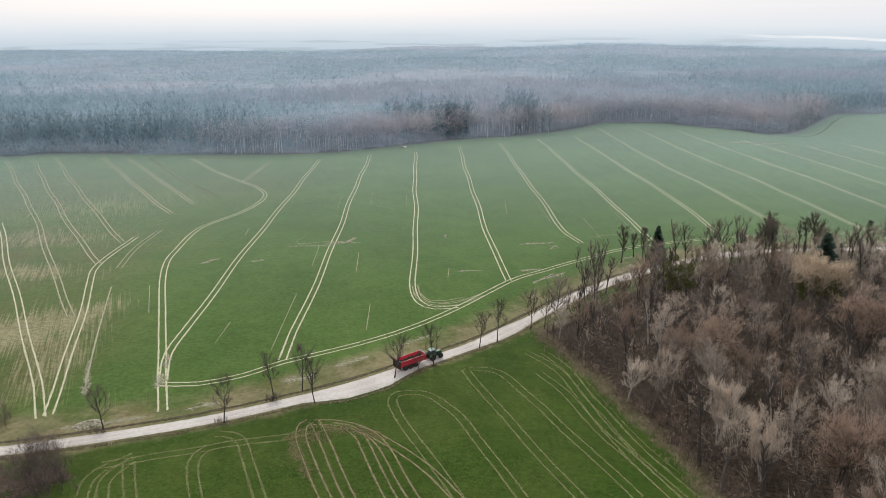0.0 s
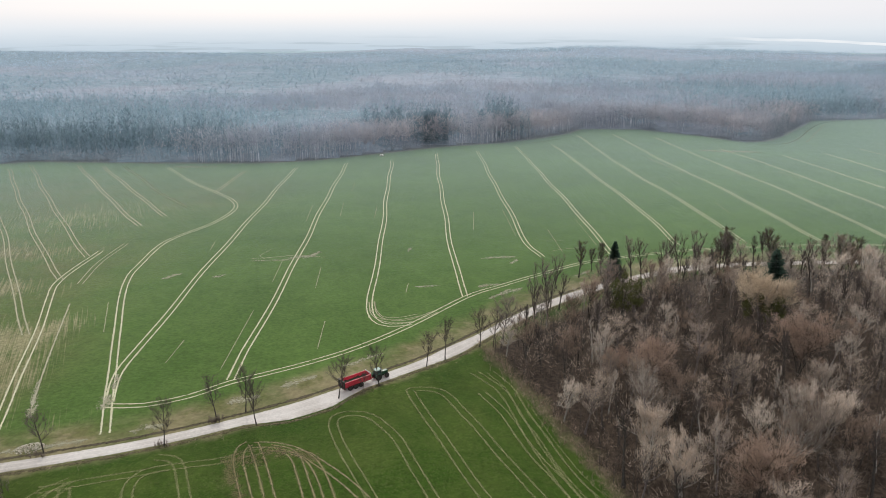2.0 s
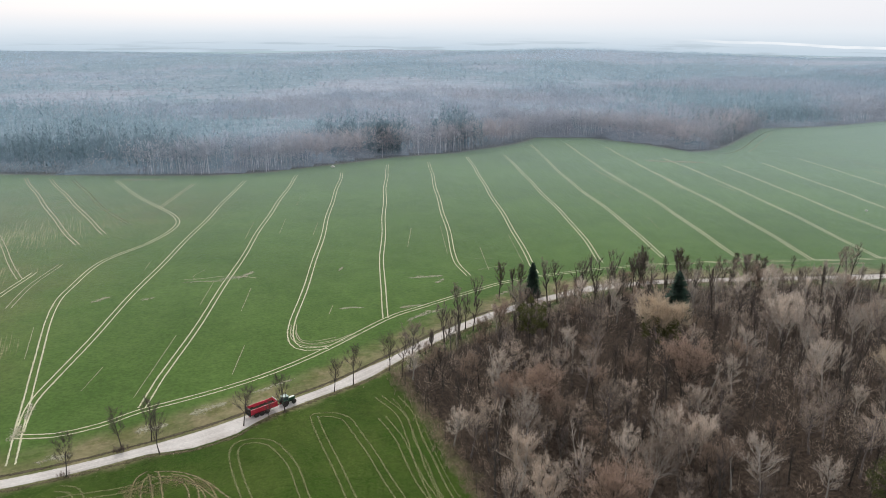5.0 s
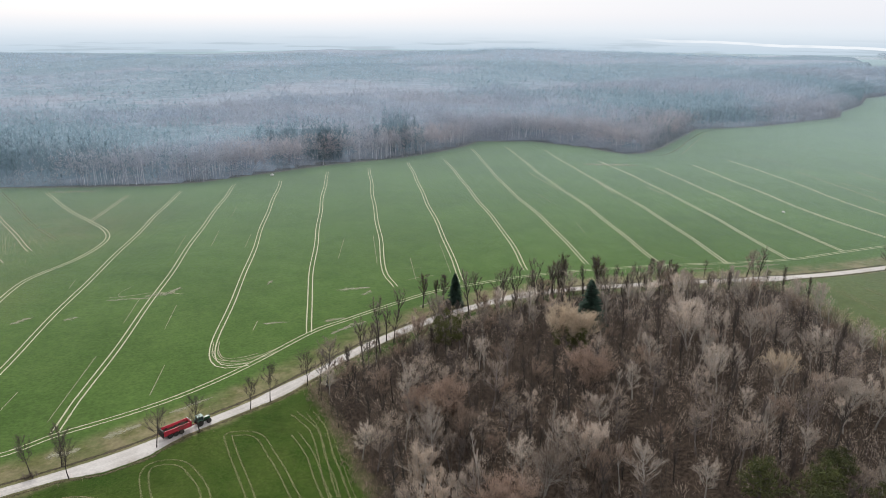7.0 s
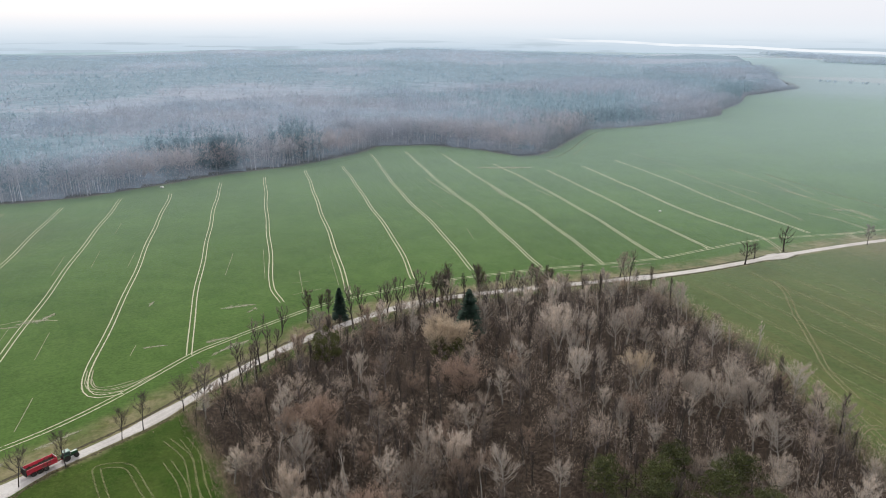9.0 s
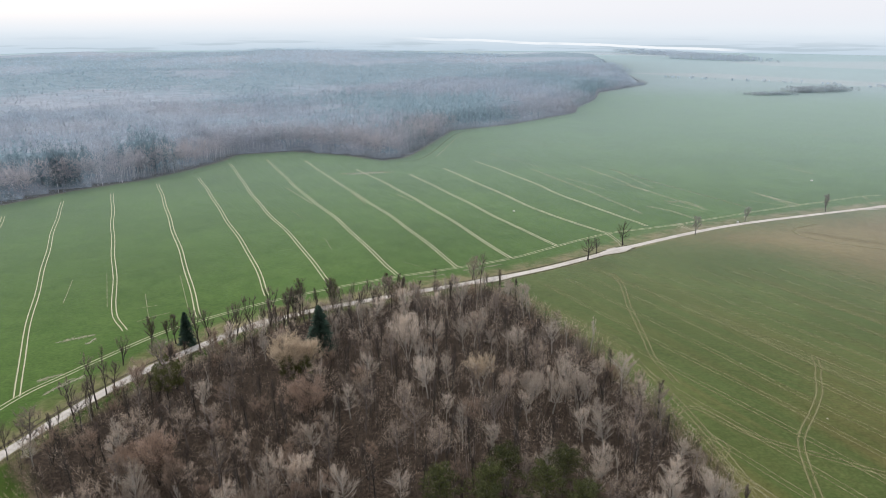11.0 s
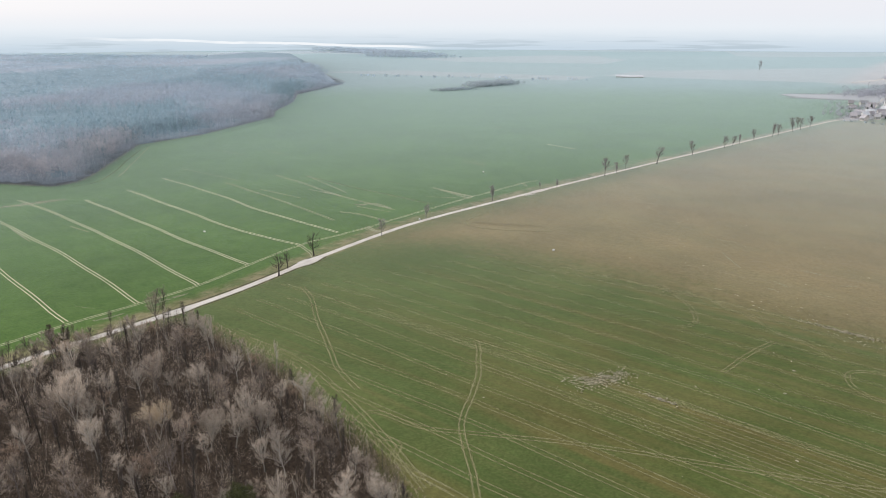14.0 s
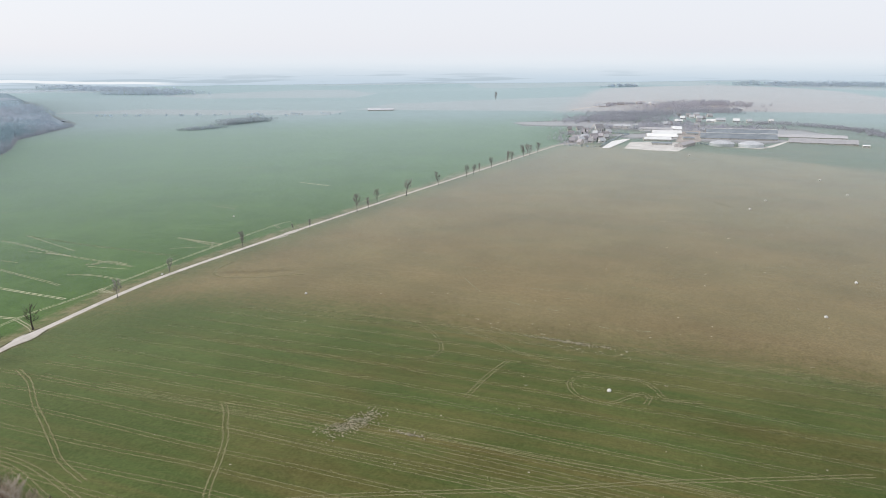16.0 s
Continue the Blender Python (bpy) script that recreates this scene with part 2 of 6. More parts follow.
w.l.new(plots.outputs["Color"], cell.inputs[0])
# far plots drawn paler and bluer: haze put into their colour
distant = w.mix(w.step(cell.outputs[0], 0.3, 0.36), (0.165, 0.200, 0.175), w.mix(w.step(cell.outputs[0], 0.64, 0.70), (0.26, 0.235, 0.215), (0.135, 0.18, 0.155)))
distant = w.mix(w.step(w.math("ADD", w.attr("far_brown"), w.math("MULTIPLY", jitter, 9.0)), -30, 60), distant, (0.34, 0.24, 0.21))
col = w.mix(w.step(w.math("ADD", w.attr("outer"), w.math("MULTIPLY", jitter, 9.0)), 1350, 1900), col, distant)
rough_strip = w.math("MULTIPLY", w.step(side, -15.0, -8.5), w.step(side, -4.0, 0.0, 1.0, 0.0))
col = w.mix(w.math("MULTIPLY", rough_strip, w.step(mid, 0.32, 0.60, 0.3, 0.9)), col, w.mix(w.step(w.noise(0.22, 4), 0.4, 0.6), (0.135, 0.128, 0.052), (0.225, 0.19, 0.105)))
near_road = w.math("ABSOLUTE", w.math("SUBTRACT", w.math("ADD", side, w.math("MULTIPLY", jitter, 0.35)), -1.6))
col = w.mix(w.step(near_road, 3.6, 6.4, 0.85, 0.0), col, verge)
col = w.mix(w.step(w.math("ADD", wood_d, jitter), -2.2, 0.8), col, w.mix(0.5, verge, litter))
col = w.mix(w.step(w.math("ADD", wood_d, jitter), 0.5, 4.0), col, litter)
tone = w.math("MULTIPLY", w.math("MULTIPLY", w.step(fine, 0.25, 0.75, 0.80, 1.20), w.step(w.noise(0.4, 4, 0.7), 0.3, 0.7, 0.92, 1.08)), w.math("MULTIPLY", w.step(big, 0.3, 0.7, 0.92, 1.09), w.step(w.noise(0.035, 4), 0.3, 0.7, 0.95, 1.05)))
w.bump(fine, 0.3, 0.2)
# full bluish sheen pales the ground at grazing view, in place of haze
ground_mat = w.done(w.scaled(col, tone), 0.92, sheen=1.0, sheen_rough=0.215, sheen_tint=(0.80, 0.96, 1.0), spec=0.05)

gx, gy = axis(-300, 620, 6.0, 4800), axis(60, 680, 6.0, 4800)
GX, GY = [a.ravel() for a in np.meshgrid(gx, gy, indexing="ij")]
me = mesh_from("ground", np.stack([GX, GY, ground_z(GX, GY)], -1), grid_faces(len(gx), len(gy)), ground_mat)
me.polygons.foreach_set("use_smooth", np.ones(len(me.polygons), bool))
ahead = sum(k * np.exp(-(((GX - px) / sx)**2 + ((GY - py) / sy)**2)) for px, py, sx, sy, k in (
    (-101, 160, 14, 20, 0.95), (-128, 202, 30, 13, 0.9), (-150, 240, 45, 15, 0.7), (-84, 134, 9, 22, 0.9), (-88, 173, 5, 11, 0.8), (-118, 150, 22, 12, 0.75), (-190, 290, 70, 40, 0.5), (-62, 122, 14, 6, 0.6), (-130, 320, 40, 60, 0.42)))
dry = np.clip(sum(k * np.exp(-(((GX - px) / sx)**2 + ((GY - py) / sy)**2)) for px, py, sx, sy, k in ((-190, 330, 90, 90, 0.6), (-140, 225, 45, 34, 0.75), (-95, 350, 25, 50, 0.35), (-112, 172, 24, 34, 0.65), (-88, 138, 13, 26, 0.75))), 0, 0.8)
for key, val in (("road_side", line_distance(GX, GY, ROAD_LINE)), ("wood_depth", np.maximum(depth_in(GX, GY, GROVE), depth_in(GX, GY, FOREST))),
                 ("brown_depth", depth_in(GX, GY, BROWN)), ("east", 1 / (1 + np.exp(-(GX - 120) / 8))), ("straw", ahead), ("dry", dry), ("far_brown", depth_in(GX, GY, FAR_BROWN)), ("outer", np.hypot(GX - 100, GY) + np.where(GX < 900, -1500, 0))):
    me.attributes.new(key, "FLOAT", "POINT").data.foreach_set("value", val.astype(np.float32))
ground = tagged(new("ground", me), "rolling farmland of young green crop and brown stubble", "ground", kind="structure")

# ---------------------------------------------------------------- road
w = Web("pale_road")
fine, mid = w.noise(2.2, 6, 0.6), w.noise(0.12, 5)
across = w.attr("across")
col = w.mix(w.step(mid, 0.3, 0.7), (0.46, 0.42, 0.375), (0.58, 0.54, 0.49))
col = w.mix(w.step(w.math("ABSOLUTE", w.math("SUBTRACT", w.math("ABSOLUTE", across), 0.42)), 0.0, 0.22, 0.35, 0.0), col, (0.66, 0.625, 0.57))
col = w.mix(w.step(w.math("ADD", w.math("ABSOLUTE", across), w.math("MULTIPLY", w.math("SUBTRACT", w.noise(0.7, 5), 0.5), 0.9)), 0.82, 1.1, 0.0, 0.7), col, (0.25, 0.215, 0.15))
w.bump(fine, 0.4, 0.03)
road_mat = w.done(w.scaled(col, w.step(fine, 0.2, 0.8, 0.86, 1.14)), 0.85)


def strip(name, line, half, lift, material, rows=(-1, -0.5, 0, 0.5, 1)):
    """A band laid on the ground along a plan line; half: its half width, a number or one for each point (right, left)."""
    d = np.gradient(line, axis=0)
    d /= np.linalg.norm(d, axis=1)[:, None]
    right = np.stack([d[:, 1], -d[:, 0]], -1)
    h = half if np.ndim(half) else np.full((len(line), 2), half)
    pts = [line + right * (r * np.where(r > 0, h[:, 0], h[:, 1]))[:, None] for r in rows]
    P = np.stack(pts, 1)
    z = ground_z(P[..., 0], P[..., 1]) + lift * np.array([0.25 if abs(r) == 1 else 1 for r in rows])
    V = np.concatenate([P, z[..., None]], -1).reshape(-1, 3)
    f = grid_faces(len(line), len(rows))[:, ::-1]
    me = mesh_from(name, V, f, material)
    me.attributes.new("across", "FLOAT", "POINT").data.foreach_set("value", np.tile(np.array(rows, np.float32), len(line)))
    return me


half = np.repeat(np.where(ROAD_LINE[:, 0] < 30, 1.65, 1.95)[:, None], 2, 1)
lay = np.hypot(ROAD_LINE[:, 0] + 17, ROAD_LINE[:, 1] - 128)
half[:, 0] += 2.6 * np.clip(1.6 - lay / 8, 0, 1)
for cx, cy, grow in ((280, 250, 2.3), (198, 234.5, 1.3), (96, 223, 1.0), (510, 268, 1.2), (15, 155, 0.7)):
    half += (grow * np.clip(1.3 - np.hypot(ROAD_LINE[:, 0] - cx, ROAD_LINE[:, 1] - cy) / 8, 0, 1))[:, None]
road = tagged(new("road", strip("road", ROAD_LINE, half, 0.09, road_mat)), "pale worn concrete and gravel farm road between fields", "road", kind="structure")

# ---------------------------------------------------------------- wheel tracks
def track_mat(name, soil, amount, green, rag=1.1, soft_edge=0.55):
    w = Web(name)
    n = w.noise(0.35, 5, 0.65)
    f = w.noise(1.7, 5, 0.65)
    edge = w.math("SUBTRACT", 1.0, w.math("ABSOLUTE", w.attr("across")))
    cover = w.step(w.math("ADD", w.math("ADD", edge, w.math("MULTIPLY", w.math("SUBTRACT", n, 0.5), rag)), w.math("MULTIPLY", w.math("SUBTRACT", f, 0.5), rag)), 0.12, soft_edge, 0.0, amount)
    mixed = w.n.new("ShaderNodeMixShader")
    clear = w.n.new("ShaderNodeBsdfTransparent")
    # same bluish sheen, so that far tracks pale as if in haze
    mat = w.done(w.scaled(w.mix(w.step(n, 0.3, 0.7), soil, green), w.step(f, 0.2, 0.8, 0.85, 1.15)), 0.9, spec=0.05, sheen=0.9, sheen_rough=0.215, sheen_tint=(0.86, 0.97, 1.0))
    out = w.n["Material Output"]
    w.l.new(cover, mixed.inputs[0])
    w.l.new(clear.outputs[0], mixed.inputs[1])
    w.l.new(w.bsdf.outputs[0], mixed.inputs[2])
    w.l.new(mixed.outputs[0], out.inputs["Surface"])
    return mat


deep_track = track_mat("bare_soil_track", (0.62, 0.595, 0.42), 0.95, (0.43, 0.42, 0.26), 1.5, 0.7)
faint_track = track_mat("worn_crop_track", (0.33, 0.305, 0.18), 0.5, (0.21, 0.205, 0.095), 1.5, 1.0)
near_track = track_mat("pressed_crop_track", (0.27, 0.27, 0.125), 0.62, (0.17, 0.185, 0.07), 1.3, 1.0)
turn_track = track_mat("scuffed_crop_track", (0.31, 0.265, 0.15), 0.72, (0.20, 0.185, 0.085), 1.3, 1.0)
worn_soil = track_mat("worn_soil", (0.20, 0.158, 0.085), 0.6, (0.15, 0.14, 0.06), 2.6, 1.2)
patch_soil = track_mat("bare_patch", (0.50, 0.47, 0.36), 0.62, (0.33, 0.32, 0.20), 3.2, 1.1)
shaded_bank = track_mat("shaded_bank", (0.075, 0.06, 0.043), 0.85, (0.12, 0.10, 0.065), 1.8, 0.8)
thicket_earth = track_mat("brown_thicket_earth", (0.115, 0.083, 0.062), 0.95, (0.085, 0.066, 0.05), 2.4, 0.9)
bank_soil = track_mat("bank_soil", (0.15, 0.118, 0.078), 0.8, (0.10, 0.092, 0.045), 2.2, 1.0)
east_track = track_mat("old_crop_track", (0.33, 0.30, 0.165), 0.66, (0.225, 0.215, 0.10), 1.3, 1.0)
thin_track = track_mat("faint_soil_track", (0.50, 0.47, 0.325), 0.8, (0.34, 0.335, 0.20), 1.3, 0.8)


def tramline(points, material=deep_track, gauge=1.6, width=0.66, step=3.0, lift=0.05, single=False):
    """The two ruts of one pass of a tractor."""
    line = curve(points, step)
    d = np.gradient(line, axis=0)
    d /= np.maximum(np.linalg.norm(d, axis=1), 1e-6)[:, None]
    right = np.stack([d[:, 1], -d[:, 0]], -1)
    run = np.concatenate([[0], np.cumsum(np.linalg.norm(np.diff(line, axis=0), axis=1))])
    if run[-1] > 90:                                       # sideways wobble in place of ground swells, shaped to fit the camera's view
        line = line + right * (0.55 * np.sin(run / 17 + points[0][0]) * np.sin(run / 41 + points[0][1]) * np.clip(np.minimum(run, run[-1] - run) / 15, 0, 1))[:, None]
    ob = None
    for s in ((0,) if single else (-0.5, 0.5)):
        me = strip("wheel_track", line + right * gauge * s, width / 2, lift, material, (-1, 0, 1))
        if ob is None:
            ob = tagged(new("wheel_track", me), "pale bare-soil wheel tracks pressed into the crop", "wheel track", kind="structure")
        else:
            rut = new("rut", me)
            rut.parent = ob
    return ob


tramline([(-175, 267), (-116.2, 178), (-90, 138.6), (-74.6, 114.4)])
tramline([(-277.6, 442), (-167, 277), (-115.9, 197.8), (-95, 165.4)], thin_track, width=0.8)
tramline([(-259.6, 441), (-158.2, 282), (-109.2, 210.5)], thin_track, width=0.8)
tramline([(-255.4, 458), (-154.6, 298.7), (-112.9, 236.4)], thin_track, width=0.8)
tramline([(-223, 456), (-155, 346.5), (-113.5, 283.4)], thin_track, width=1.1)
tramline([(-204, 450), (-143.7, 354), (-109.7, 301.5)], thin_track, width=1.1)
tramline([(-190, 449), (-133.7, 359), (-105, 319)], faint_track, width=1.1)
tramline([(-159.6, 442), (-123.7, 384), (-104, 358), (-89.4, 337.4), (-82.6, 316.3), (-84.3, 286.3), (-93, 257), (-91, 226), (-86.6, 206.3), (-71.8, 165.5), (-61, 138.7), (-53, 117)])
tramline([(-106.8, 428), (-104, 358)], thin_track, width=1.0)
tramline([(-77.4, 439), (-70, 286.3), (-65.1, 197.8), (-62.9, 158), (-61.5, 142.2), (-57.7, 129.3)])
tramline([(-47.9, 459), (-40.7, 281), (-37.8, 212.5), (-36.1, 169.7), (-35.4, 139.7)])
tramline([(-18.5, 469), (-10.7, 261.5), (-8.6, 193), (-6, 176.3), (-2, 172), (3.9, 173)])
tramline([(-8.2, 190), (-6.6, 180), (-2.6, 175), (3.6, 175.2), (10.5, 182)], thin_track, width=0.6, step=1.0)
tramline([(-7.4, 184), (-4.6, 177.6), (0.5, 176.8), (6, 179.5)], thin_track, width=0.5, step=1.0)
tramline([(11.7, 505), (14.7, 316), (17.2, 237), (19.4, 194.8)])
tramline([(42.3, 518), (44.5, 345), (45.5, 257.3), (49, 237)])
tramline([(74, 544), (75.1, 412), (75.4, 319), (74.9, 240)], width=0.78)
tramline([(105.2, 556.7), (106.1, 428), (106.3, 316.7), (103.2, 253.5)], width=0.8)
tramline([(137.7, 620), (131.9, 426), (133.5, 332.6), (131.1, 260)], width=0.82)
tramline([(172, 630), (167, 475), (166.6, 368), (162.5, 258.3)], width=0.84)
tramline([(202.8, 607), (199.7, 455), (199.2, 359.4), (192.1, 257.5)], width=0.86)
tramline([(231.3, 543), (233.2, 464), (230.2, 371), (222.6, 260.4)], width=0.9)
tramline([(264.9, 504), (261, 412), (257.6, 339), (256, 270.6)], width=0.92)
tramline([(301.9, 518), (296.2, 419), (291, 341), (296.3, 281.2)], width=0.98)
tramline([(344.6, 544), (339, 443.5), (330.2, 367.7), (328, 286)], width=0.95)
tramline([(369, 484.4), (358.5, 392), (345.5, 312)], thin_track, width=0.9)
tramline([(416.9, 483), (408.9, 430), (397.5, 368), (391.7, 304)], thin_track, width=1.0)
tramline([(431.5, 457.6), (424.6, 377), (422.3, 296.4)], faint_track, width=1.4)
tramline([(465.3, 338), (459.4, 291.5)], thin_track, width=1.4)
tramline([(728, 411), (716.8, 366.4)], deep_track, width=1.6)
tramline([(-58, 128), (-50, 128), (-42, 131.9), (-35.2, 138.3), (-28.4, 142.6), (-19, 148.7), (-8.9, 157), (2.3, 170), (19.4, 194.8), (31, 205), (47, 218), (63.4, 230.5), (83, 239), (103.4, 245.5),
          (133.7, 252), (160.8, 255.5), (191.4, 256.5), (222, 260), (254.8, 269), (296.3, 280.5), (326, 281), (350, 281.9), (370, 285.1), (410, 288.3), (456, 292), (480, 292.7), (528, 296.3), (544, 293.4)])
tramline([(-73.8, 115.4), (-80.4, 133), (-91, 161.6), (-103.2, 192.5), (-108.7, 210.5), (-111.8, 244.3)])
tramline([(-71.9, 125.5), (-81.7, 151), (-95.2, 188.4)], thin_track, single=True, width=0.8)
tramline([(-101, 206.3), (-105.4, 229), (-106.9, 254.3)], thin_track)
# worn way along the foot of the forest
tramline([(x + 6, y - 13) for x, y in FOREST[9:13]], faint_track, single=True, width=1.6)
tramline([(x + 9, y - 12) for x, y in FOREST[16:22]], faint_track, single=True, width=2.2)
# thin single scratches left in the crop
scratch = track_mat("scratched_crop", (0.52, 0.50, 0.33), 0.72, (0.34, 0.345, 0.20), 1.6, 0.9)
for line in ([(-84.8, 189.9), (-76, 167.4)], [(-43, 232.6), (-41.2, 208.2)], [(-28.3, 224.2), (-26.6, 201.9)], [(-19.6, 174.8), (-18.7, 156.5)], [(-40.9, 182.8), (-39.1, 144.7)], [(-33.7, 329.7), (-31.7, 301)], [(-47.7, 322.7), (-45.1, 291.7)],
             [(-17, 322.7), (-16.2, 297.5)], [(1.9, 206.8), (1.5, 198.3)], [(28.1, 310), (26.3, 276.3)], [(-53.2, 161.7), (-53, 148.4)], [(-74, 256.8), (-72.3, 245.7)], [(-34.5, 387.9), (-33.1, 360.7)], [(57.1, 276.3), (57.3, 243.9)], [(53.5, 259.2), (61.2, 259.9)],
             [(72.3, 298.3), (72, 252.3)], [(41.9, 314.4), (42.7, 266.2)], [(148.8, 332.6), (146.3, 309.8)], [(147.1, 408.5), (148.8, 382.5)], [(172.1, 275.1), (176.7, 264.8)]):
    tramline(line, scratch, single=True, width=0.42, step=1.5)
tramline([(-54.2, 234.1), (-46, 236), (-41.9, 237.9), (-36, 238), (-28.6, 235.7)], scratch, single=True, width=0.9, step=1.0)
tramline([(-49, 233), (-52, 238), (-50, 246)], scratch, single=True, width=0.4, step=1.0)
tramline([(53.2, 244.3), (59, 247.6), (64.9, 249.3)], scratch, single=True, width=0.7, step=1.0)
# turning tracks on the near field
for line in ([(-52.1, 102.1), (-53.1, 101), (-55.2, 98.7), (-56.3, 95.1), (-55.3, 90.5)], [(-51.7, 100.8), (-53, 98.2), (-53.6, 94.7), (-52.1, 90.5)], [(-52.1, 99.8), (-50.7, 96.7), (-47.8, 90.5)],
             [(-19, 111.9), (-24.3, 109.9), (-28.4, 107.8), (-33.1, 106.7), (-37.7, 105.5), (-41.9, 103.8), (-46.3, 102.5), (-51.3, 100.8)],
             [(-36.8, 105.9), (-40.1, 104.5), (-41.4, 102.2), (-41.2, 99.1), (-39.8, 95.2), (-37.8, 90.6)], [(-40.2, 109), (-37, 108.3), (-35, 105.9), (-33, 101.6), (-30.2, 95.3), (-28.1, 90.6)],
             [(12.1, 90.9), (9.6, 97.9), (6.4, 106.2), (3.2, 114.9), (0, 120.2), (-2.2, 123.1), (-4.5, 124.5), (-7.3, 124.7), (-9.5, 123.5), (-9.9, 120.8), (-8.5, 115.8), (-6.1, 109.8), (-3.2, 103.5), (-0.3, 97), (2.3, 90.9)],
             [(29.9, 91.1), (28.4, 95.4), (25.3, 102.6), (21.9, 110.7), (19, 118.8), (16, 126.1), (12.9, 133.2), (9.7, 135.6), (6.1, 135.8), (4.5, 135), (4.9, 132.6), (7.4, 125.6), (11.9, 114.6), (16, 104), (19.1, 96.4), (21.2, 91)],
             [(19.2, 143.8), (23.8, 136.6), (25.5, 131.8), (27.3, 122.7), (28.8, 114.1), (30.9, 105.6), (32.9, 98.9), (35.6, 91.2)], [(23, 143.8), (26.7, 135.2), (28.6, 123.9), (30.8, 116.2), (32.5, 108.3), (34.6, 101.3), (38.1, 92.2)],
             [(20.4, 133.8), (24.3, 125), (26.9, 115.1), (29, 108.3), (31.2, 103), (35.1, 92.6)]):
    tramline(line + [(2 * line[-1][0] - line[-2][0], 2 * line[-1][1] - line[-2][1])], near_track, gauge=1.75, width=0.75, step=0.7)
tramline([(28.2, 133.9), (30.6, 122.8), (32.7, 113.2), (35.3, 103.9), (38, 97.4)], near_track, gauge=1.1, width=0.4, step=0.7)
for line in ([(-24.5, 113.6), (-25.6, 111.6), (-25.1, 107.8), (-23.5, 103.4), (-20.8, 96.8), (-18.1, 90.7)], [(-23.9, 113.6), (-22.7, 111.2), (-19.8, 104.2), (-17, 96.9), (-14.4, 90.7)],
             [(-20.6, 112.2), (-17.1, 111.1), (-14.9, 108.4), (-13.1, 104), (-10.8, 97.7), (-8.1, 90.8)], [(-23.8, 113), (-20.2, 113), (-16.4, 111.7), (-13.7, 109.8), (-11.2, 106.6), (-9.1, 102.1), (-6.8, 95.9), (-4.6, 90.8)],
             [(-15.8, 110.7), (-13.1, 109.6), (-10.4, 107), (-6.2, 102.8), (-1.8, 97.3), (2, 90.9)]):
    tramline(line + [(2 * line[-1][0] - line[-2][0], 2 * line[-1][1] - line[-2][1])], turn_track, gauge=1.75, width=0.8, step=0.7)
# parallel passes on the east field
for k, (x0, y0, push, mat_) in enumerate(((184.6, 92, 4, east_track), (191.5, 116, 7, east_track), (199, 170, 9, east_track), (205.5, 200, 11, east_track), (217.8, 219, 8, east_track), (229.7, 222, 7, east_track), (240.8, 214, 7, east_track), (251.2, 232, 6, east_track),
                                    (254.2, 206, 7, east_track), (257.5, 176, 10, east_track), (263.7, 218, 6, east_track), (273.5, 214, 7, east_track), (284.5, 205, 7, faint_track), (296, 214, 6, faint_track), (307, 206, 8, faint_track), (318.5, 202, 7, faint_track),
                                    (330, 198, 8, faint_track), (341, 196, 8, faint_track), (352.5, 190, 8, faint_track), (363, 150, 6, faint_track), (366.5, 120, 6, east_track), (247.5, 110, 9, east_track), (262, 120, 12, east_track))):
    tramline([(x0 + push * ((y0 - y) / 150 if y0 - y < 150 else 1 + 0.35 * (y0 - y - 150) / 150) + 0.8 * math.sin(y / 41 + k * 1.7), y) for y in np.linspace(y0, -150, 10)], mat_, gauge=1.9, width=0.75 + 0.0015 * (x0 - 184), step=5.0)
for line in ([(262, 121), (255.5, 114.5), (249.1, 109.7), (241.1, 102.3), (228.8, 94.3), (215.9, 87.2), (209, 81.8), (200.5, 72.1), (194.7, 64.9), (189.5, 59.4), (182, 51)],
             [(254, 221), (247.6, 206.1), (234.9, 186.1), (226.2, 169.3), (217.5, 153.4), (210.3, 140.7), (205, 124)],
             [(200, 222), (202.5, 200), (200.5, 180), (202, 153), (195, 125), (191, 107), (186, 88), (180, 70)], [(204, 190), (205, 152), (199, 122), (190, 92), (183, 70)],
             [(185.2, 96.7), (189, 96.4), (191.9, 94.1), (191.4, 90.1), (187.9, 87.8), (184.7, 85.9), (184.1, 82.4), (185.2, 74.6), (185.9, 65.2)], [(191.3, 108.7), (196, 110.5), (199.8, 108.3), (202.5, 91.6), (213.2, 74.5), (225.4, 54.9), (241.9, 22.5), (271.6, -33.6), (300, -90)], [(330, -40.2), (327, -27.5), (333.7, -22.8), (339.3, -16), (337.8, -5.9), (336.2, 2.3), (332, 7.8), (325.9, 8.5), (318.7, 4.6), (314.7, -3.3), (316.3, -9.9), (324.4, -15.3), (328.8, -18.6), (326.4, -21.8), (320, -21.2)]):
    tramline(line, east_track, width=1.1)
tramline([(296, 281), (290, 262), (284, 252)], thin_track, width=1.2)
tramline([(349, 284), (345, 270)], thin_track, width=1.2)
for line in ([(626.4, 281.2), (649.1, 282.7), (667.2, 281.1), (687.1, 283), (697.3, 278), (720.4, 276.3)], [(722, 277), (712, 266), (708, 260)], [(737.4, 260), (775, 262), (811.7, 269.8), (865.7, 273.4)], [(462.8, 326), (458, 306), (454.7, 293.6)],
             [(528, 296.3), (518.8, 285.5)], [(344.3, 283.3), (345.3, 274), (348.1, 267)], [(580.3, 406.4), (577.2, 389.4), (573.6, 373.9)], [(387.3, 333), (396.2, 331.1), (394.3, 311.3)], [(363.3, 328.6), (368, 310.7), (366.7, 284)]):
    tramline(line, thin_track, gauge=1.6, width=1.1, step=2.0)
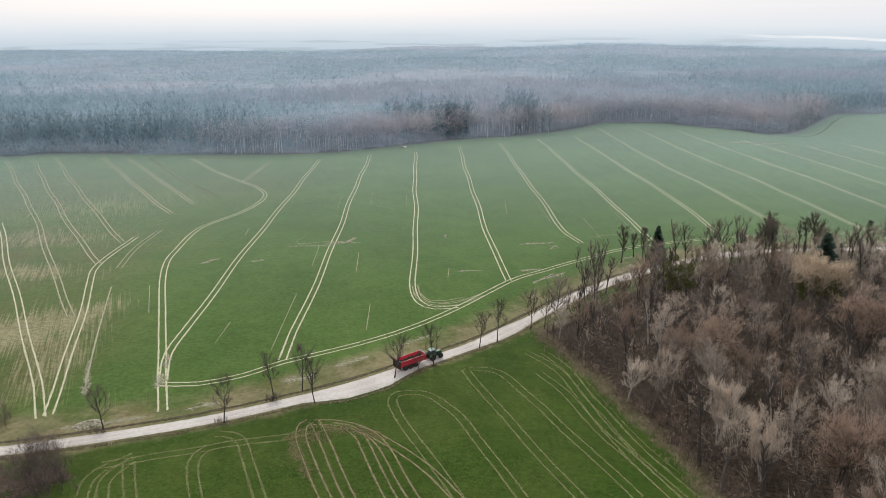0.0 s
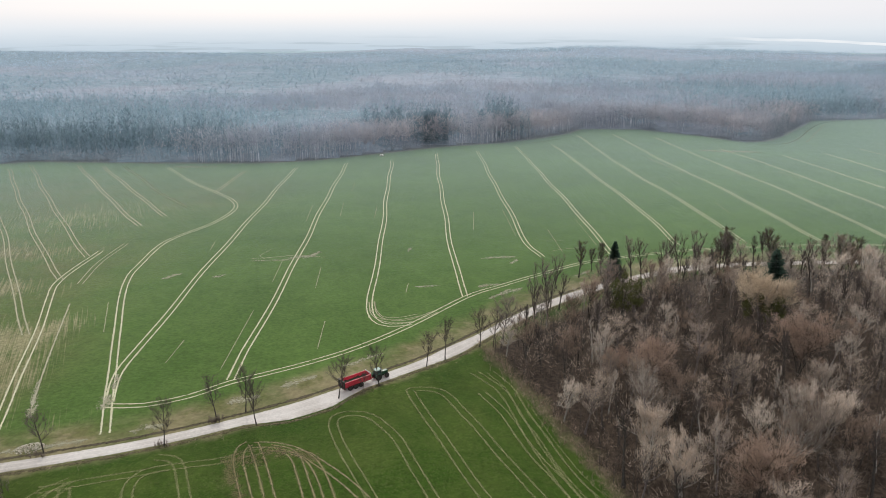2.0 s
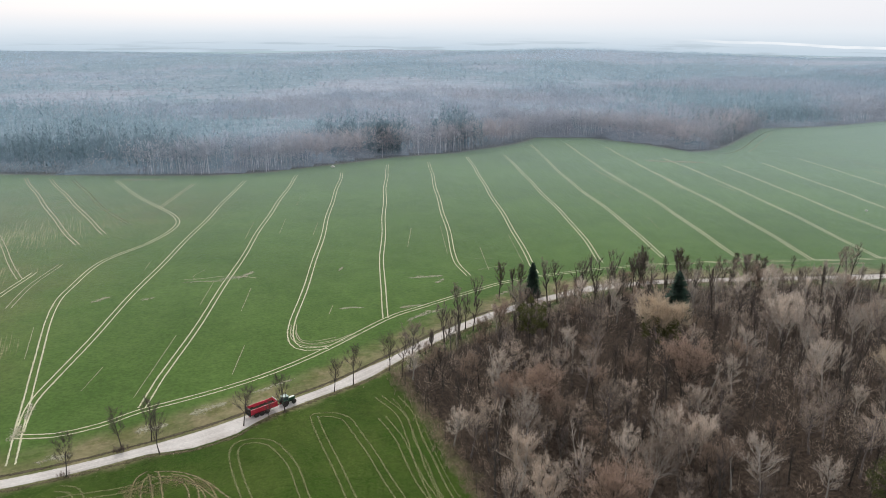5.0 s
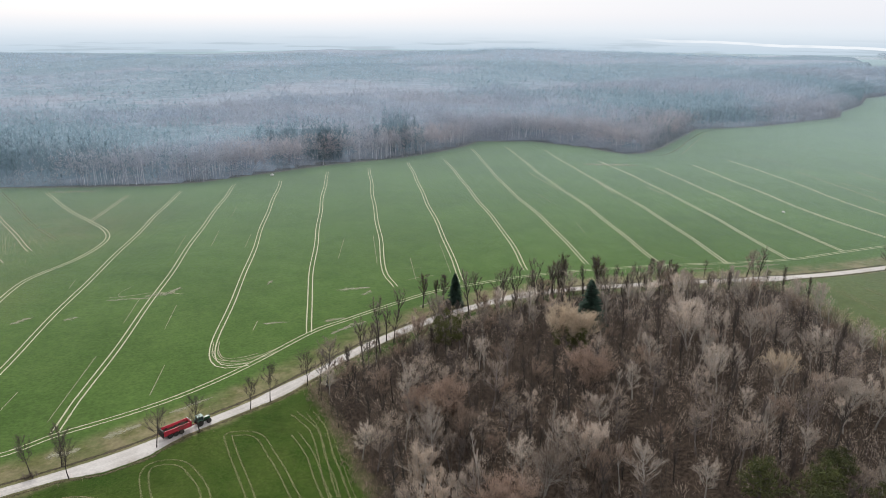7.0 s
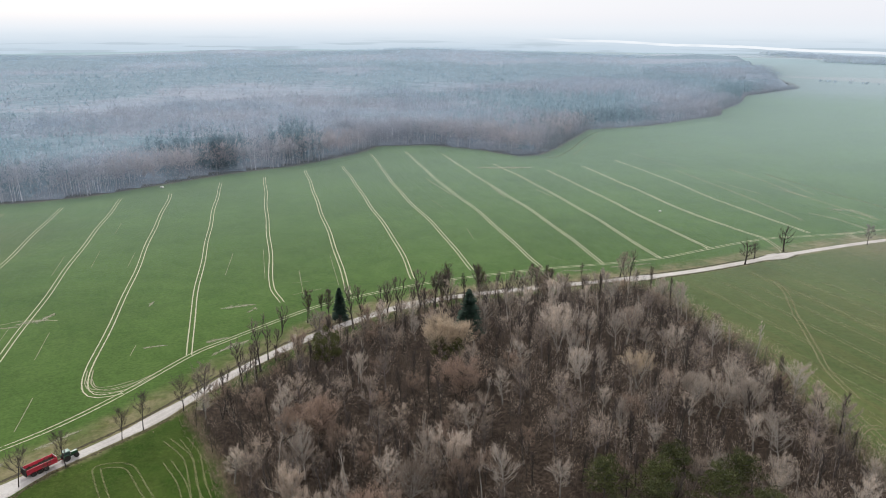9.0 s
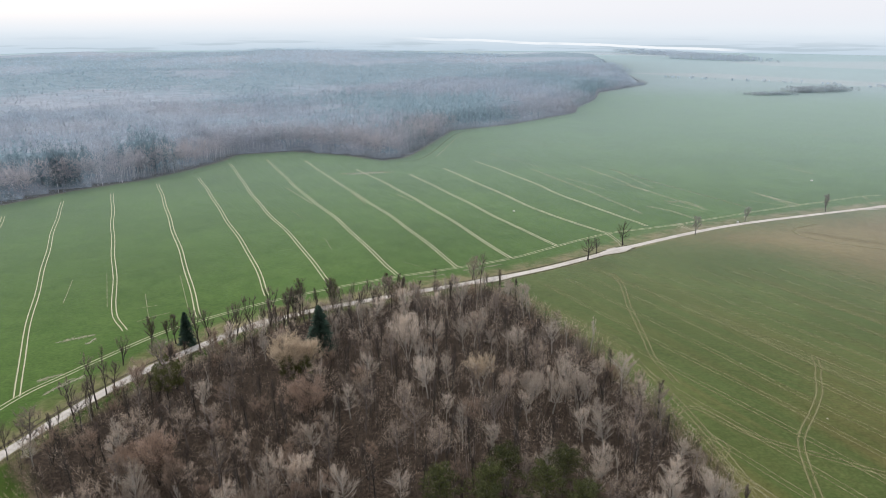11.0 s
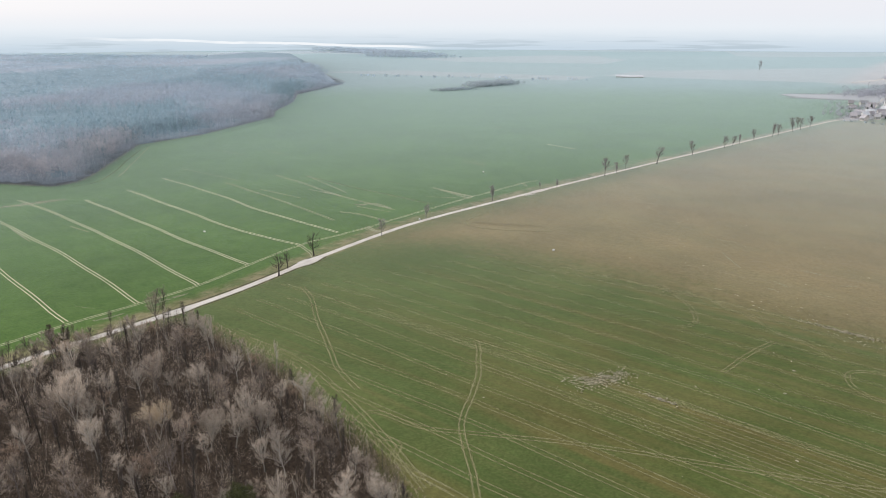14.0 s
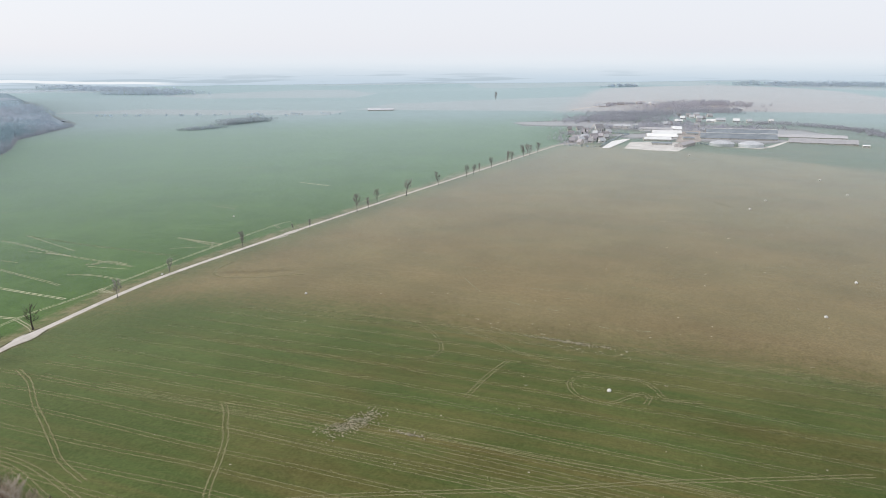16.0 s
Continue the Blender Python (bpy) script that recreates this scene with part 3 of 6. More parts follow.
tramline([(424, 251), (402, 247), (393, 235), (399, 215), (416, 191)], east_track, single=True, width=2.2, step=2.0)
# older turns and worn strips on the stubble and along its rim
for line in ([(371.7, 100.9), (360.7, 85.4), (350.8, 74.7), (339.4, 67.8), (332.1, 67.1), (328, 70.2)], [(370.3, 85.6), (358.5, 54.2), (349.4, 38.7), (345.7, 26.8), (338.8, 14.5)], [(339.1, 36.8), (321.9, 39.6), (299.5, 40.7)]):
    tramline(line, east_track, width=1.1)
for line in ([(412.9, 61.5), (409.1, 53.9)], [(439.8, 57.2), (439.4, 47.2)], [(427.9, 36.1), (432.6, 30.2)], [(393.7, 10.5), (392.8, 5.5)], [(463.3, 6.5), (464.8, -5)], [(395.2, -6.5), (396.6, -13)],
             [(446.8, 113.3), (450.9, 106.2)], [(448.7, 126.5), (450.3, 120.4)], [(408.8, 40.1), (408, 33.6)], [(400.9, 60.2), (399.4, 55.6)], [(383.2, 78.5), (383.4, 74.3)], [(467, 111.4), (468.1, 98)],
             [(443.8, 98.6), (433.6, 90.7), (423.1, 81.1)]):
    tramline(line, scratch, single=True, width=0.9, step=1.5)
# short worn marks far out in the north field
for line in ([(462, 668), (464, 607)], [(493, 609), (493, 567)], [(431.3, 454.4), (408.3, 375.3)], [(398.2, 392.8), (397.9, 366)], [(382.1, 332.4), (386.1, 301.8)], [(463, 323.1), (461.3, 292.2)], [(585.6, 402.5), (583.8, 380.1)], [(372, 437), (373, 386)], [(380, 582), (381, 483)],
             [(160, 485.4), (164, 422)], [(198.6, 446.8), (196.3, 408.2)], [(226.1, 429.1), (228.1, 403.5)], [(425.1, 742.9), (360, 640), (321.9, 581.3)], [(397.1, 408.4), (397.4, 369.6)], [(437.2, 318.3), (454.9, 288.7)]):
    tramline(line, thin_track, single=True, width=1.2)
tramline([(813, 568), (820, 540)], thin_track, single=True, width=3.0)


def patch(x, y, length, width, turn, material=patch_soil, label="ragged patch of bare pale soil in the crop"):
    """A ragged oval bare patch lying along a direction given in degrees."""
    c, q = math.cos(radians(turn)) * length / 2, math.sin(radians(turn)) * length / 2
    line = np.linspace((x - c, y - q), (x + c, y + q), 14)
    u = np.linspace(-0.99, 0.99, 14)
    k = np.sqrt(1 - u * u) * width / 2
    wob = 1 + 0.45 * np.sin(u * 5 + x) * np.cos(u * 9 + y)
    me = strip("bare_patch", line, np.stack([k * wob, k * (2 - wob)], -1), 0.07, material, (-1, -0.4, 0, 0.4, 1))
    return tagged(new("bare_patch", me), label, "bare patch", kind="structure")


for spec in ((-37, 236, 10, 5, 20), (-33, 240, 8, 4, 70), (-46, 232, 16, 2.5, 5), (33, 236, 13, 4, 10), (38, 231, 6, 3, 60), (8, 204, 9, 2.2, 5), (-75, 214, 8, 3, 55), (33, 199, 12, 3.2, 40), (27, 205, 8, 3, 20),
             (-145, 445, 34, 7, 0), (-60, 214, 5, 3, 40), (234, 522, 46, 14, -10), (-65, 111.6, 9, 3.2, 15), (-59, 113.5, 8, 2.6, 20), (-75, 133, 16, 2.0, 111), (-72, 126.5, 9, 2.6, 111), (-58.5, 129.5, 7, 4, 100), (-60.5, 139, 8, 2.5, 108), (-46, 119, 7, 3.4, 25), (-30, 130.5, 7, 4, 28), (-20, 139, 9, 4, 38),
             (-7, 150, 12, 2.4, 40), (30, 197, 12, 2.6, 50), (152, 246, 16, 4, 5), (176, 250, 14, 4, -5), (203, 252, 22, 4, 5), (60, 218, 10, 3, 40), (1, 246, 6, 2, 80)):
    patch(*spec)
for spec in ((-22.5, 109, 12, 8, 15), (-15, 110, 10, 5, -25), (-24, 101, 12, 5, -65)):
    patch(*spec, worn_soil, "worn patch of thin dry crop")
patch(-79, 91, 40, 21, 16, thicket_earth, "dark bare earth under the roadside thicket")
concrete_dust = track_mat("pale_dust", (0.52, 0.48, 0.42), 0.85, (0.36, 0.33, 0.26), 1.0, 0.6)
stubble_dark = track_mat("darker_stubble", (0.10, 0.094, 0.046), 0.2, (0.115, 0.11, 0.05), 1.5, 1.2)
patch(411, 221, 46, 15, -62, stubble_dark, "darker oval of thin stubble near the road")
patch(752, -30, 30, 8, 42, stubble_dark, "darker hollow in the stubble field")
patch(387, 334, 9, 5, -60)
patch(494, 264.6, 14, 4.5, -5, concrete_dust, "pale dusty pull-in beside the road")
village_soil = track_mat("village_ground", (0.38, 0.335, 0.34), 0.92, (0.31, 0.295, 0.29), 1.2, 0.7)
patch(1560, 130, 620, 330, 85, village_soil, "greyish trodden ground between village plots")
patch(1300, 212, 230, 84, -4, village_soil, "greyish trodden ground round the first houses")
patch(1375, 40, 300, 190, 92, village_soil, "greyish trodden ground round the farm sheds")
for i0, i1 in ((6, 60), (66, 110)):
    seg = ROAD_LINE[i0:i1]
    dd = np.gradient(seg, axis=0)
    dd /= np.linalg.norm(dd, axis=1)[:, None]
    # flat dark strip: the bank's shade is put into its earth colour
    ditch = strip("ditch", seg - np.stack([dd[:, 1], -dd[:, 0]], -1) * 3.0, 0.75, 0.06, shaded_bank, (-1, 0, 1))
    tagged(new("ditch", ditch), "dark strip of earth along the road edge, the bank's shade painted in", "ditch", kind="structure")
    shoulder = strip("shoulder", seg + np.stack([dd[:, 1], -dd[:, 0]], -1) * (half[i0:i1, 0] + 0.85)[:, None], 0.9, 0.05, bank_soil, (-1, 0, 1))
    tagged(new("road_shoulder", shoulder), "trodden brown earth along the road edge", "road edge", kind="structure")


# ---------------------------------------------------------------- trees
bark_dark = surface("dark_bark", (0.044, 0.038, 0.032), (0.085, 0.073, 0.061), 3.0, 0.9, vary=0.2)
bark_grey = surface("grey_bark", (0.125, 0.104, 0.094), (0.235, 0.202, 0.184), 2.5, 0.9, vary=0.45)
bark_pale = surface("pale_bark", (0.31, 0.28, 0.245), (0.45, 0.42, 0.375), 1.5, 0.85, vary=0.2)
twig_grey = surface("grey_twigs", (0.305, 0.245, 0.193), (0.47, 0.385, 0.308), 0.5, 0.9, vary=0.42, island=0.2, thin=True)
twig_mid = surface("brown_twigs", (0.15, 0.118, 0.100), (0.25, 0.20, 0.17), 0.5, 0.9, vary=0.3, island=0.2, thin=True)
twig_pale = surface("pale_twigs", (0.46, 0.385, 0.315), (0.625, 0.535, 0.445), 0.5, 0.9, vary=0.3, island=0.2, thin=True)
twig_rust = surface("rusty_twigs", (0.275, 0.202, 0.153), (0.38, 0.288, 0.226), 0.5, 0.9, vary=0.25, island=0.2, thin=True)
twig_dark = surface("dark_twigs", (0.085, 0.067, 0.057), (0.145, 0.117, 0.101), 0.5, 0.9, vary=0.25, island=0.2, thin=True)
twig_tan = surface("tan_twigs", (0.50, 0.40, 0.285), (0.64, 0.525, 0.385), 0.5, 0.9, island=0.2, thin=True)
# far trees' bark and twigs lightened to grey: haze put into their colour
bark_haze = surface("hazed_bark", (0.17, 0.156, 0.15), (0.25, 0.23, 0.222), 2.5, 0.9, vary=0.2)
twig_haze = surface("hazed_twigs", (0.29, 0.268, 0.258), (0.38, 0.355, 0.342), 0.5, 0.9, vary=0.2, island=0.2, thin=True)
twig_red = surface("red_brown_twigs", (0.335, 0.24, 0.178), (0.445, 0.33, 0.258), 0.5, 0.9, island=0.2, thin=True)
fir_green = surface("fir_needles", (0.020, 0.044, 0.030), (0.042, 0.075, 0.048), 0.9, 0.85, vary=0.2, island=0.35)
pine_green = surface("pine_needles", (0.046, 0.056, 0.016), (0.105, 0.112, 0.036), 0.7, 0.85, vary=0.2, island=0.35)
ivy_green = surface("ivy_leaves", (0.062, 0.072, 0.020), (0.128, 0.132, 0.044), 0.9, 0.7, island=0.35, thin=True)


class Wood:
    """Collects tapered limbs and thin twigs of one tree."""

    def __init__(self, seed):
        self.r = np.random.RandomState(seed)
        self.v, self.f = [], []
        self.tv = []

    def limb(self, pts, radii, sides):
        base = len(self.v)
        for i, (p, r) in enumerate(zip(pts, radii)):
            d = pts[min(i + 1, len(pts) - 1)] - pts[max(i - 1, 0)]
            d = d / (np.linalg.norm(d) + 1e-9)
            u = np.cross(d, (0.31, 0.9, 0.2))
            u /= np.linalg.norm(u) + 1e-9
            q = np.cross(d, u)
            for k in range(sides):
                a = 2 * math.pi * k / sides
                self.v.append(p + r * (math.cos(a) * u + math.sin(a) * q))
        for i in range(len(pts) - 1):
            for k in range(sides):
                a, b = base + i * sides + k, base + i * sides + (k + 1) % sides
                self.f.append((a, b, b + sides, a + sides))

    def bent(self, p, d, length, n, up, shake):
        pts = [np.array(p, float)]
        d = np.array(d, float)
        for _ in range(n):
            d = d + np.array((0, 0, up / n)) + self.r.normal(0, shake, 3)
            d /= np.linalg.norm(d)
            pts.append(pts[-1] + d * length / n)
        return pts

    def twig(self, p, d, length, width):
        d = d / (np.linalg.norm(d) + 1e-9)
        s = np.cross(d, self.r.normal(0, 1, 3))
        s *= width / 2 / (np.linalg.norm(s) + 1e-9)
        self.tv.append((p - s, p + s, p + d * length))

    def meshes(self, name, bark, twig):
        trunk = mesh_from("trunk", self.v, self.f, bark)
        tv = np.array(self.tv).reshape(-1, 3)
        crown = mesh_from("crown", tv, np.arange(len(tv)).reshape(-1, 3), twig)
        return trunk, crown


def bare_tree(name, seed, height, wide, clear, bark, twig, label, limbs=13, twigs=5, tw=0.05, rise=0.5, droop=0.5, fork=False, dome=0.75, boughs=4, thick=1.0, mess=0.75, lift=0.4, long=1.0, splay=0.28):
    """A leafless tree: tapered trunk, limbs, boughs, and a crown of fine twigs."""
    t = Wood(seed)
    r = t.r
    r0 = (0.016 * height + 0.04) * thick
    stems = [(np.zeros(3), np.array((r.normal(0, 0.06), r.normal(0, 0.06), 1.0)), height)]
    if fork:
        stems = [(np.zeros(3), np.array((math.cos(a) * splay, math.sin(a) * splay, 1.0)), height * r.uniform(0.85, 1.0)) for a in (r.uniform(0, 6), r.uniform(0, 6) + 2, r.uniform(0, 6) + 4)]
    per = max(4, limbs // len(stems))
    for foot, way, h in stems:
        way = way / np.linalg.norm(way)
        pts = t.bent(foot - np.array((0, 0, 0.3)), way, h * 0.94, 7, 0.15, 0.055)
        t.limb(pts, [r0 * (1.25 if i == 0 else 1) * (1 - 0.85 * i / 7) / (1.3 if fork else 1) for i in range(8)], 6)
        for i in range(per):
            f = clear + (0.97 - clear) * (i + r.uniform(0, 1)) / per
            j = min(int(f * 7), 6)
            p = pts[j] + (pts[j + 1] - pts[j]) * (f * 7 - j)
            a = i * 2.4 + r.uniform(-0.6, 0.6)
            prof = math.sin(math.pi * min(1, max(0.06, (f - clear * 0.75) / (1.06 - clear * 0.75))) ** dome) ** 0.7
            length = wide / 2 * prof * r.uniform(0.75, 1.15) + 0.5
            d = np.array((math.cos(a), math.sin(a), rise * r.uniform(0.5, 1.4) + 0.6 * max(0, f - 0.7)))
            lp = t.bent(p, d, length, 3, droop, 0.16)
            rl = 0.35 * r0 * (1.1 - f) + 0.045 * min(thick, 1.0) ** 2
            t.limb(lp, [rl, rl * 0.75, rl * 0.5, rl * 0.2], 4)
            for k in range(boughs):
                g = r.uniform(0.2, 1.0) * 3
                q = min(int(g), 2)
                bp = lp[q] + (lp[q + 1] - lp[q]) * (g - q)
                d2 = (lp[-1] - lp[0]) / length + r.normal(0, 0.85 * mess, 3) + np.array((0, 0, 0.9 * lift))
                bl = length * r.uniform(0.3, 0.55) + 0.35
                sp = t.bent(bp, d2, bl, 2, 0.35, 0.2)
                t.limb([sp[0], sp[-1]], [rl * 0.65, rl * 0.12], 3)
                for _ in range(int(twigs * 1.35)):
                    tp = sp[0] + (sp[-1] - sp[0]) * r.uniform(0.1, 1.0) + r.normal(0, 0.03 * wide, 3)
                    t.twig(tp, (sp[-1] - sp[0]) / bl + r.normal(0, mess, 3) + np.array((0, 0, lift)), r.uniform(0.45, 1.0) * (0.3 + 0.06 * wide) * long, tw * 1.05 * r.uniform(0.7, 1.3))
    return plant(name, t, bark, twig, label)


def plant(name, t, bark, twig, label, leaves=None, leaf_mat=None):
    ob = tagged(new(name), label, "tree")
    trunk, crown = t.meshes(name, bark, twig)
    for nm, me in (("trunk", trunk), ("crown", crown)):
        p = new(nm, me)
        p.parent = ob
    if leaves is not None:
        p = new("foliage", mesh_from("foliage", np.array(leaves).reshape(-1, 3), np.arange(len(leaves) * 3).reshape(-1, 3), leaf_mat))
        p.parent = ob
    return ob


def leaf_cloud(r, centre, size, n, blade):
    """Many small three-cornered leaf clumps in a loose uneven cloud."""
    out = []
    for _ in range(n):
        d = r.normal(0, 1, 3)
        d = d / np.linalg.norm(d) * r.uniform(0.35, 1.0) ** 0.6
        c = np.array(centre) + d * np.array(size) * (1 + 0.25 * math.sin(5 * d[0] + 3 * d[2]))
        u, v = r.normal(0, 1, 3), r.normal(0, 1, 3)
        u, v = u / np.linalg.norm(u) * blade, v / np.linalg.norm(v) * blade
        out.append((c - u, c + u * 0.6 + v * 0.5, c + v))
    return out


def conifer(name, seed, height, wide, mat, label, bare=0.06):
    """A spruce: straight trunk, whorls of drooping boughs clothed in needle sprays."""
    t = Wood(seed)
    r = t.r
    t.limb([np.array((0, 0, -0.3 + height * k / 4)) for k in range(5)], [0.018 * height * (1.05 - k / 4) + 0.02 for k in range(5)], 6)
    z = bare * height
    while z < height * 0.98:
        f = (z - bare * height) / (height * (1 - bare))
        reach = wide / 2 * (1 - f) ** 0.8 + 0.12
        for k in range(15):
            a = r.uniform(0, 6.283)
            L = reach * r.uniform(0.7, 1.12)
            d = np.array((math.cos(a), math.sin(a), -0.22 + 0.55 * f))
            root = np.array((0, 0, z + r.uniform(-0.2, 0.2)))
            side = np.array((-d[1], d[0], 0))
            for m in range(5):
                q = root + d * L * (m + 0.5) / 5.4
                s = 0.5 * L * (1 - m / 6.5) * r.uniform(0.6, 1.0) + 0.2
                for sg in (-1, 1):
                    tip = q + side * sg * s + d * s * 0.9 + np.array((0, 0, -0.18 * s))
                    t.tv.append((q - d * 0.16, q + d * 0.22 * L + np.array((0, 0, 0.08)), tip))
            t.tv.append((root + d * L * 0.7 + side * 0.15, root + d * L * 0.7 - side * 0.15, root + d * L * 1.15))
        z += 0.036 * height
    return plant(name, t, bark_dark, mat, label)


def pine(name, seed, height, wide, label):
    """A pine: bare lower trunk and a broken crown of needle tufts on spreading boughs."""
    t = Wood(seed)
    r = t.r
    pts = t.bent((0, 0, -0.3), (0, 0, 1), height * 0.95, 6, 0.1, 0.03)
    t.limb(pts, [0.016 * height * (1.05 - k / 7) for k in range(7)], 6)
    leaves = []
    for i in range(22):
        f = 0.40 + 0.58 * (i + r.uniform(0, 1)) / 22
        p = pts[min(int(f * 6), 5)] * 1.0
        p = p + np.array((0, 0, f * height - p[2]))
        a = i * 2.4
        L = wide / 2 * (1.2 - f) / 0.7 * r.uniform(0.7, 1.1) + 0.4
        lp = t.bent(p, (math.cos(a), math.sin(a), 0.25), L, 3, 0.25, 0.12)
        t.limb(lp, [0.09, 0.07, 0.05, 0.02], 4)
        for q in lp[1:]:
            leaves += leaf_cloud(r, q + np.array((0, 0, 0.2)), (1.15, 1.15, 0.6), 60, 0.32)
        t.twig(lp[-1], lp[-1] - lp[0], 0.6, 0.05)
    return plant(name, t, bark_grey, bark_dark, label, leaves, pine_green)


def ivied(ob, seed, height, clumps, spread, low=0.35, high=0.85, size=0.9, leaves_each=130, inner=0.1):
    """Evergreen ivy clumps grown over a bare tree."""
    r = np.random.RandomState(seed)
    leaves = []
    for i in range(clumps):
        a, rad = r.uniform(0, 6.28), spread * r.uniform(inner, 1.0)
        leaves += leaf_cloud(r, (rad * math.cos(a), rad * math.sin(a), height * r.uniform(low, high)), (size, size, size * 1.2), leaves_each, 0.3 if size > 0.5 else 0.2)
    p = new("foliage", mesh_from("foliage", np.array(leaves).reshape(-1, 3), np.arange(len(leaves) * 3).reshape(-1, 3), ivy_green))
    p.parent = ob
    return ob


def stand(ob, x, y, scale=1.0, turn=0.0, dz=0.0):
    m = Matrix.Translation((x, y, gz(x, y) + dz)) @ Matrix.Rotation(turn, 4, "Z")
    ob.matrix_basis = m
    ob.scale = (scale, scale, scale)
    return ob


def copy_at(ob, x, y, scale=1.0, turn=0.0, tall=1.0):
    c = copy_thing(ob, Matrix.Translation((x, y, gz(x, y))) @ Matrix.Rotation(turn, 4, "Z"))
    c.scale = (scale, scale, scale * tall)
    return c


R = np.random.RandomState(7)

# the avenue along the road
AVENUE = "bare trees along the farm road"
road_kinds = [tagged(bare_tree("roadside_tree", 11 + i, 9.2, 5.4, 0.34, bark_dark, twig_dark, "leafless dark roadside tree with knotty upswept limbs", limbs=14, twigs=10, tw=0.04, rise=1.0, droop=0.6, boughs=5, thick=0.75, mess=0.6, lift=0.5, long=1.25), group=AVENUE) for i in range(4)]
tall_kinds = [tagged(bare_tree("roadside_tree", 31 + i, 13.0, 5.0, 0.34, bark_dark, twig_mid, "tall slim leafless tree on the road verge", limbs=14, twigs=6, tw=0.05, rise=1.1, droop=0.9, boughs=5, mess=0.5, lift=0.7, long=1.3), group=AVENUE) for i in range(4)]
vase_kinds = [tagged(bare_tree("roadside_tree", 41 + i, 13.0, 6.5, 0.30, bark_dark, twig_mid, "dark leafless tree whose limbs fan upwards from a low fork", limbs=16, twigs=6, tw=0.05, rise=1.1, droop=0.9, boughs=5, fork=True, mess=0.45, lift=0.8, long=1.4, splay=0.2), group=AVENUE) for i in range(3)]
dense_kinds = [tagged(ivied(bare_tree("ivy_clad_tree", 46 + i, 12.5, 5.4, 0.30, bark_dark, twig_dark, "roadside tree darkened by clumps of ivy", limbs=18, twigs=12, tw=0.07, rise=1.2, droop=0.8, boughs=5, mess=0.5, lift=0.7, long=1.2), 70 + i, 12.5, 16, 2.0, 0.5, 1.0, 0.42, 34), group=AVENUE) for i in range(2)]
stubby = [tagged(bare_tree("pollard_tree", 51 + i, 9.0, 7.0, 0.33, bark_dark, twig_dark, "gnarled pollarded roadside tree with short bare limbs", limbs=13, twigs=5, tw=0.09, rise=0.65, droop=0.5, boughs=4, thick=2.0), group=AVENUE) for i in range(2)]
stubby_far = [tagged(bare_tree("pollard_tree", 54, 9.0, 5.0, 0.42, bark_haze, twig_haze, "tall pollarded roadside tree with a small dense head", limbs=13, twigs=9, tw=0.10, rise=0.9, droop=0.5, boughs=4, thick=1.6), group=AVENUE)]
hazy_kinds = [tagged(bare_tree("roadside_tree", 71 + i, 12.0, 7.4, 0.28, bark_haze, twig_haze, "greyish leafless tree beside the straight farm road", limbs=15, twigs=11, tw=0.085, rise=0.9, droop=0.7, boughs=6, thick=1.2, mess=0.6, lift=0.6, long=1.15), group=AVENUE) for i in range(3)]
avenue_small = [(-61.2, 110.5, 9), (-40.1, 112.6, 9), (-33.3, 122.3, 9), (-28.3, 125.4, 9.5), (-24.9, 120.4, 8.8), (-10.2, 131.0, 9.8), (-5.4, 134.2, 4.2), (-2, 137.0, 9.1), (8.3, 146.4, 8.6), (12.7, 150.2, 9.5), (21.4, 158.0, 10), (24.8, 158, 9)]
avenue_tall = [(36.5, 168, 15), (40.3, 172.6, 12), (32, 168.5, 7), (41.5, 177.6, 15.5), (38.3, 180.7, 8.3), (43.6, 185.8, 11.2), (45.8, 184.2, 10.8), (41.9, 208.2, 6.3), (72.5, 205.3, 15.5), (76.2, 208, 14.2), (95.2, 212, 11.4), (94.8, 203.3, 12),
               (104.1, 215.6, 13.5), (106.7, 215.5, 12.8), (127, 224.4, 10.6), (129.5, 223.4, 9.4), (140.4, 219, 9), (148, 233.5, 7.4), (158.5, 236.5, 6.5), (165.4, 218.4, 8.6), (190.8, 238.2, 12), (189.6, 228.3, 13.4), (188.8, 222, 8.9),
               (99, 219.4, 10), (103, 218.5, 8), (113.3, 233, 9.5), (135, 236.5, 7), (152, 222.5, 9), (158, 222, 9.5), (172.5, 238, 7), (178, 230, 6.5), (62.5, 196.5, 9)]
avenue_vase = [(48.2, 205.5, 9.6), (82.4, 210.5, 13.6), (91.4, 216.5, 12.6), (60.7, 189.1, 12.1), (57.5, 174.5, 11.5), (130.4, 213.5, 11.3), (100.2, 225.7, 12), (110.7, 223.6, 11.5), (140.6, 225.4, 10.5), (85.6, 214.5, 11.5)]
avenue_dense = [(57.3, 213.5, 11.2), (65.2, 216.5, 10.3), (63, 220, 7.8), (105.5, 222.3, 12.2), (108.2, 222.0, 11.8), (121.8, 218.8, 14), (126.5, 233, 10.5), (145.9, 219.5, 12.6), (147.7, 216, 13), (111.8, 231.5, 11.5), (149.5, 235.5, 9)]
avenue_far = [(340, 260, 10), (389.8, 272, 8.5), (459, 272, 11.2), (519, 272.5, 4.5), (528, 263.2, 6.6), (599.5, 262.5, 14.5), (617, 260.5, 10), (645, 267.5, 11.5), (761, 256.5, 13.5), (825, 249.5, 12), (846, 249, 11.3),
              (870, 250.5, 9.8), (909, 249, 12), (951, 243, 14.5), (969, 242, 13), (1015, 239, 16), (1042, 239, 15), (1060, 248, 12.7), (1079, 238, 14.5)]
first = {}


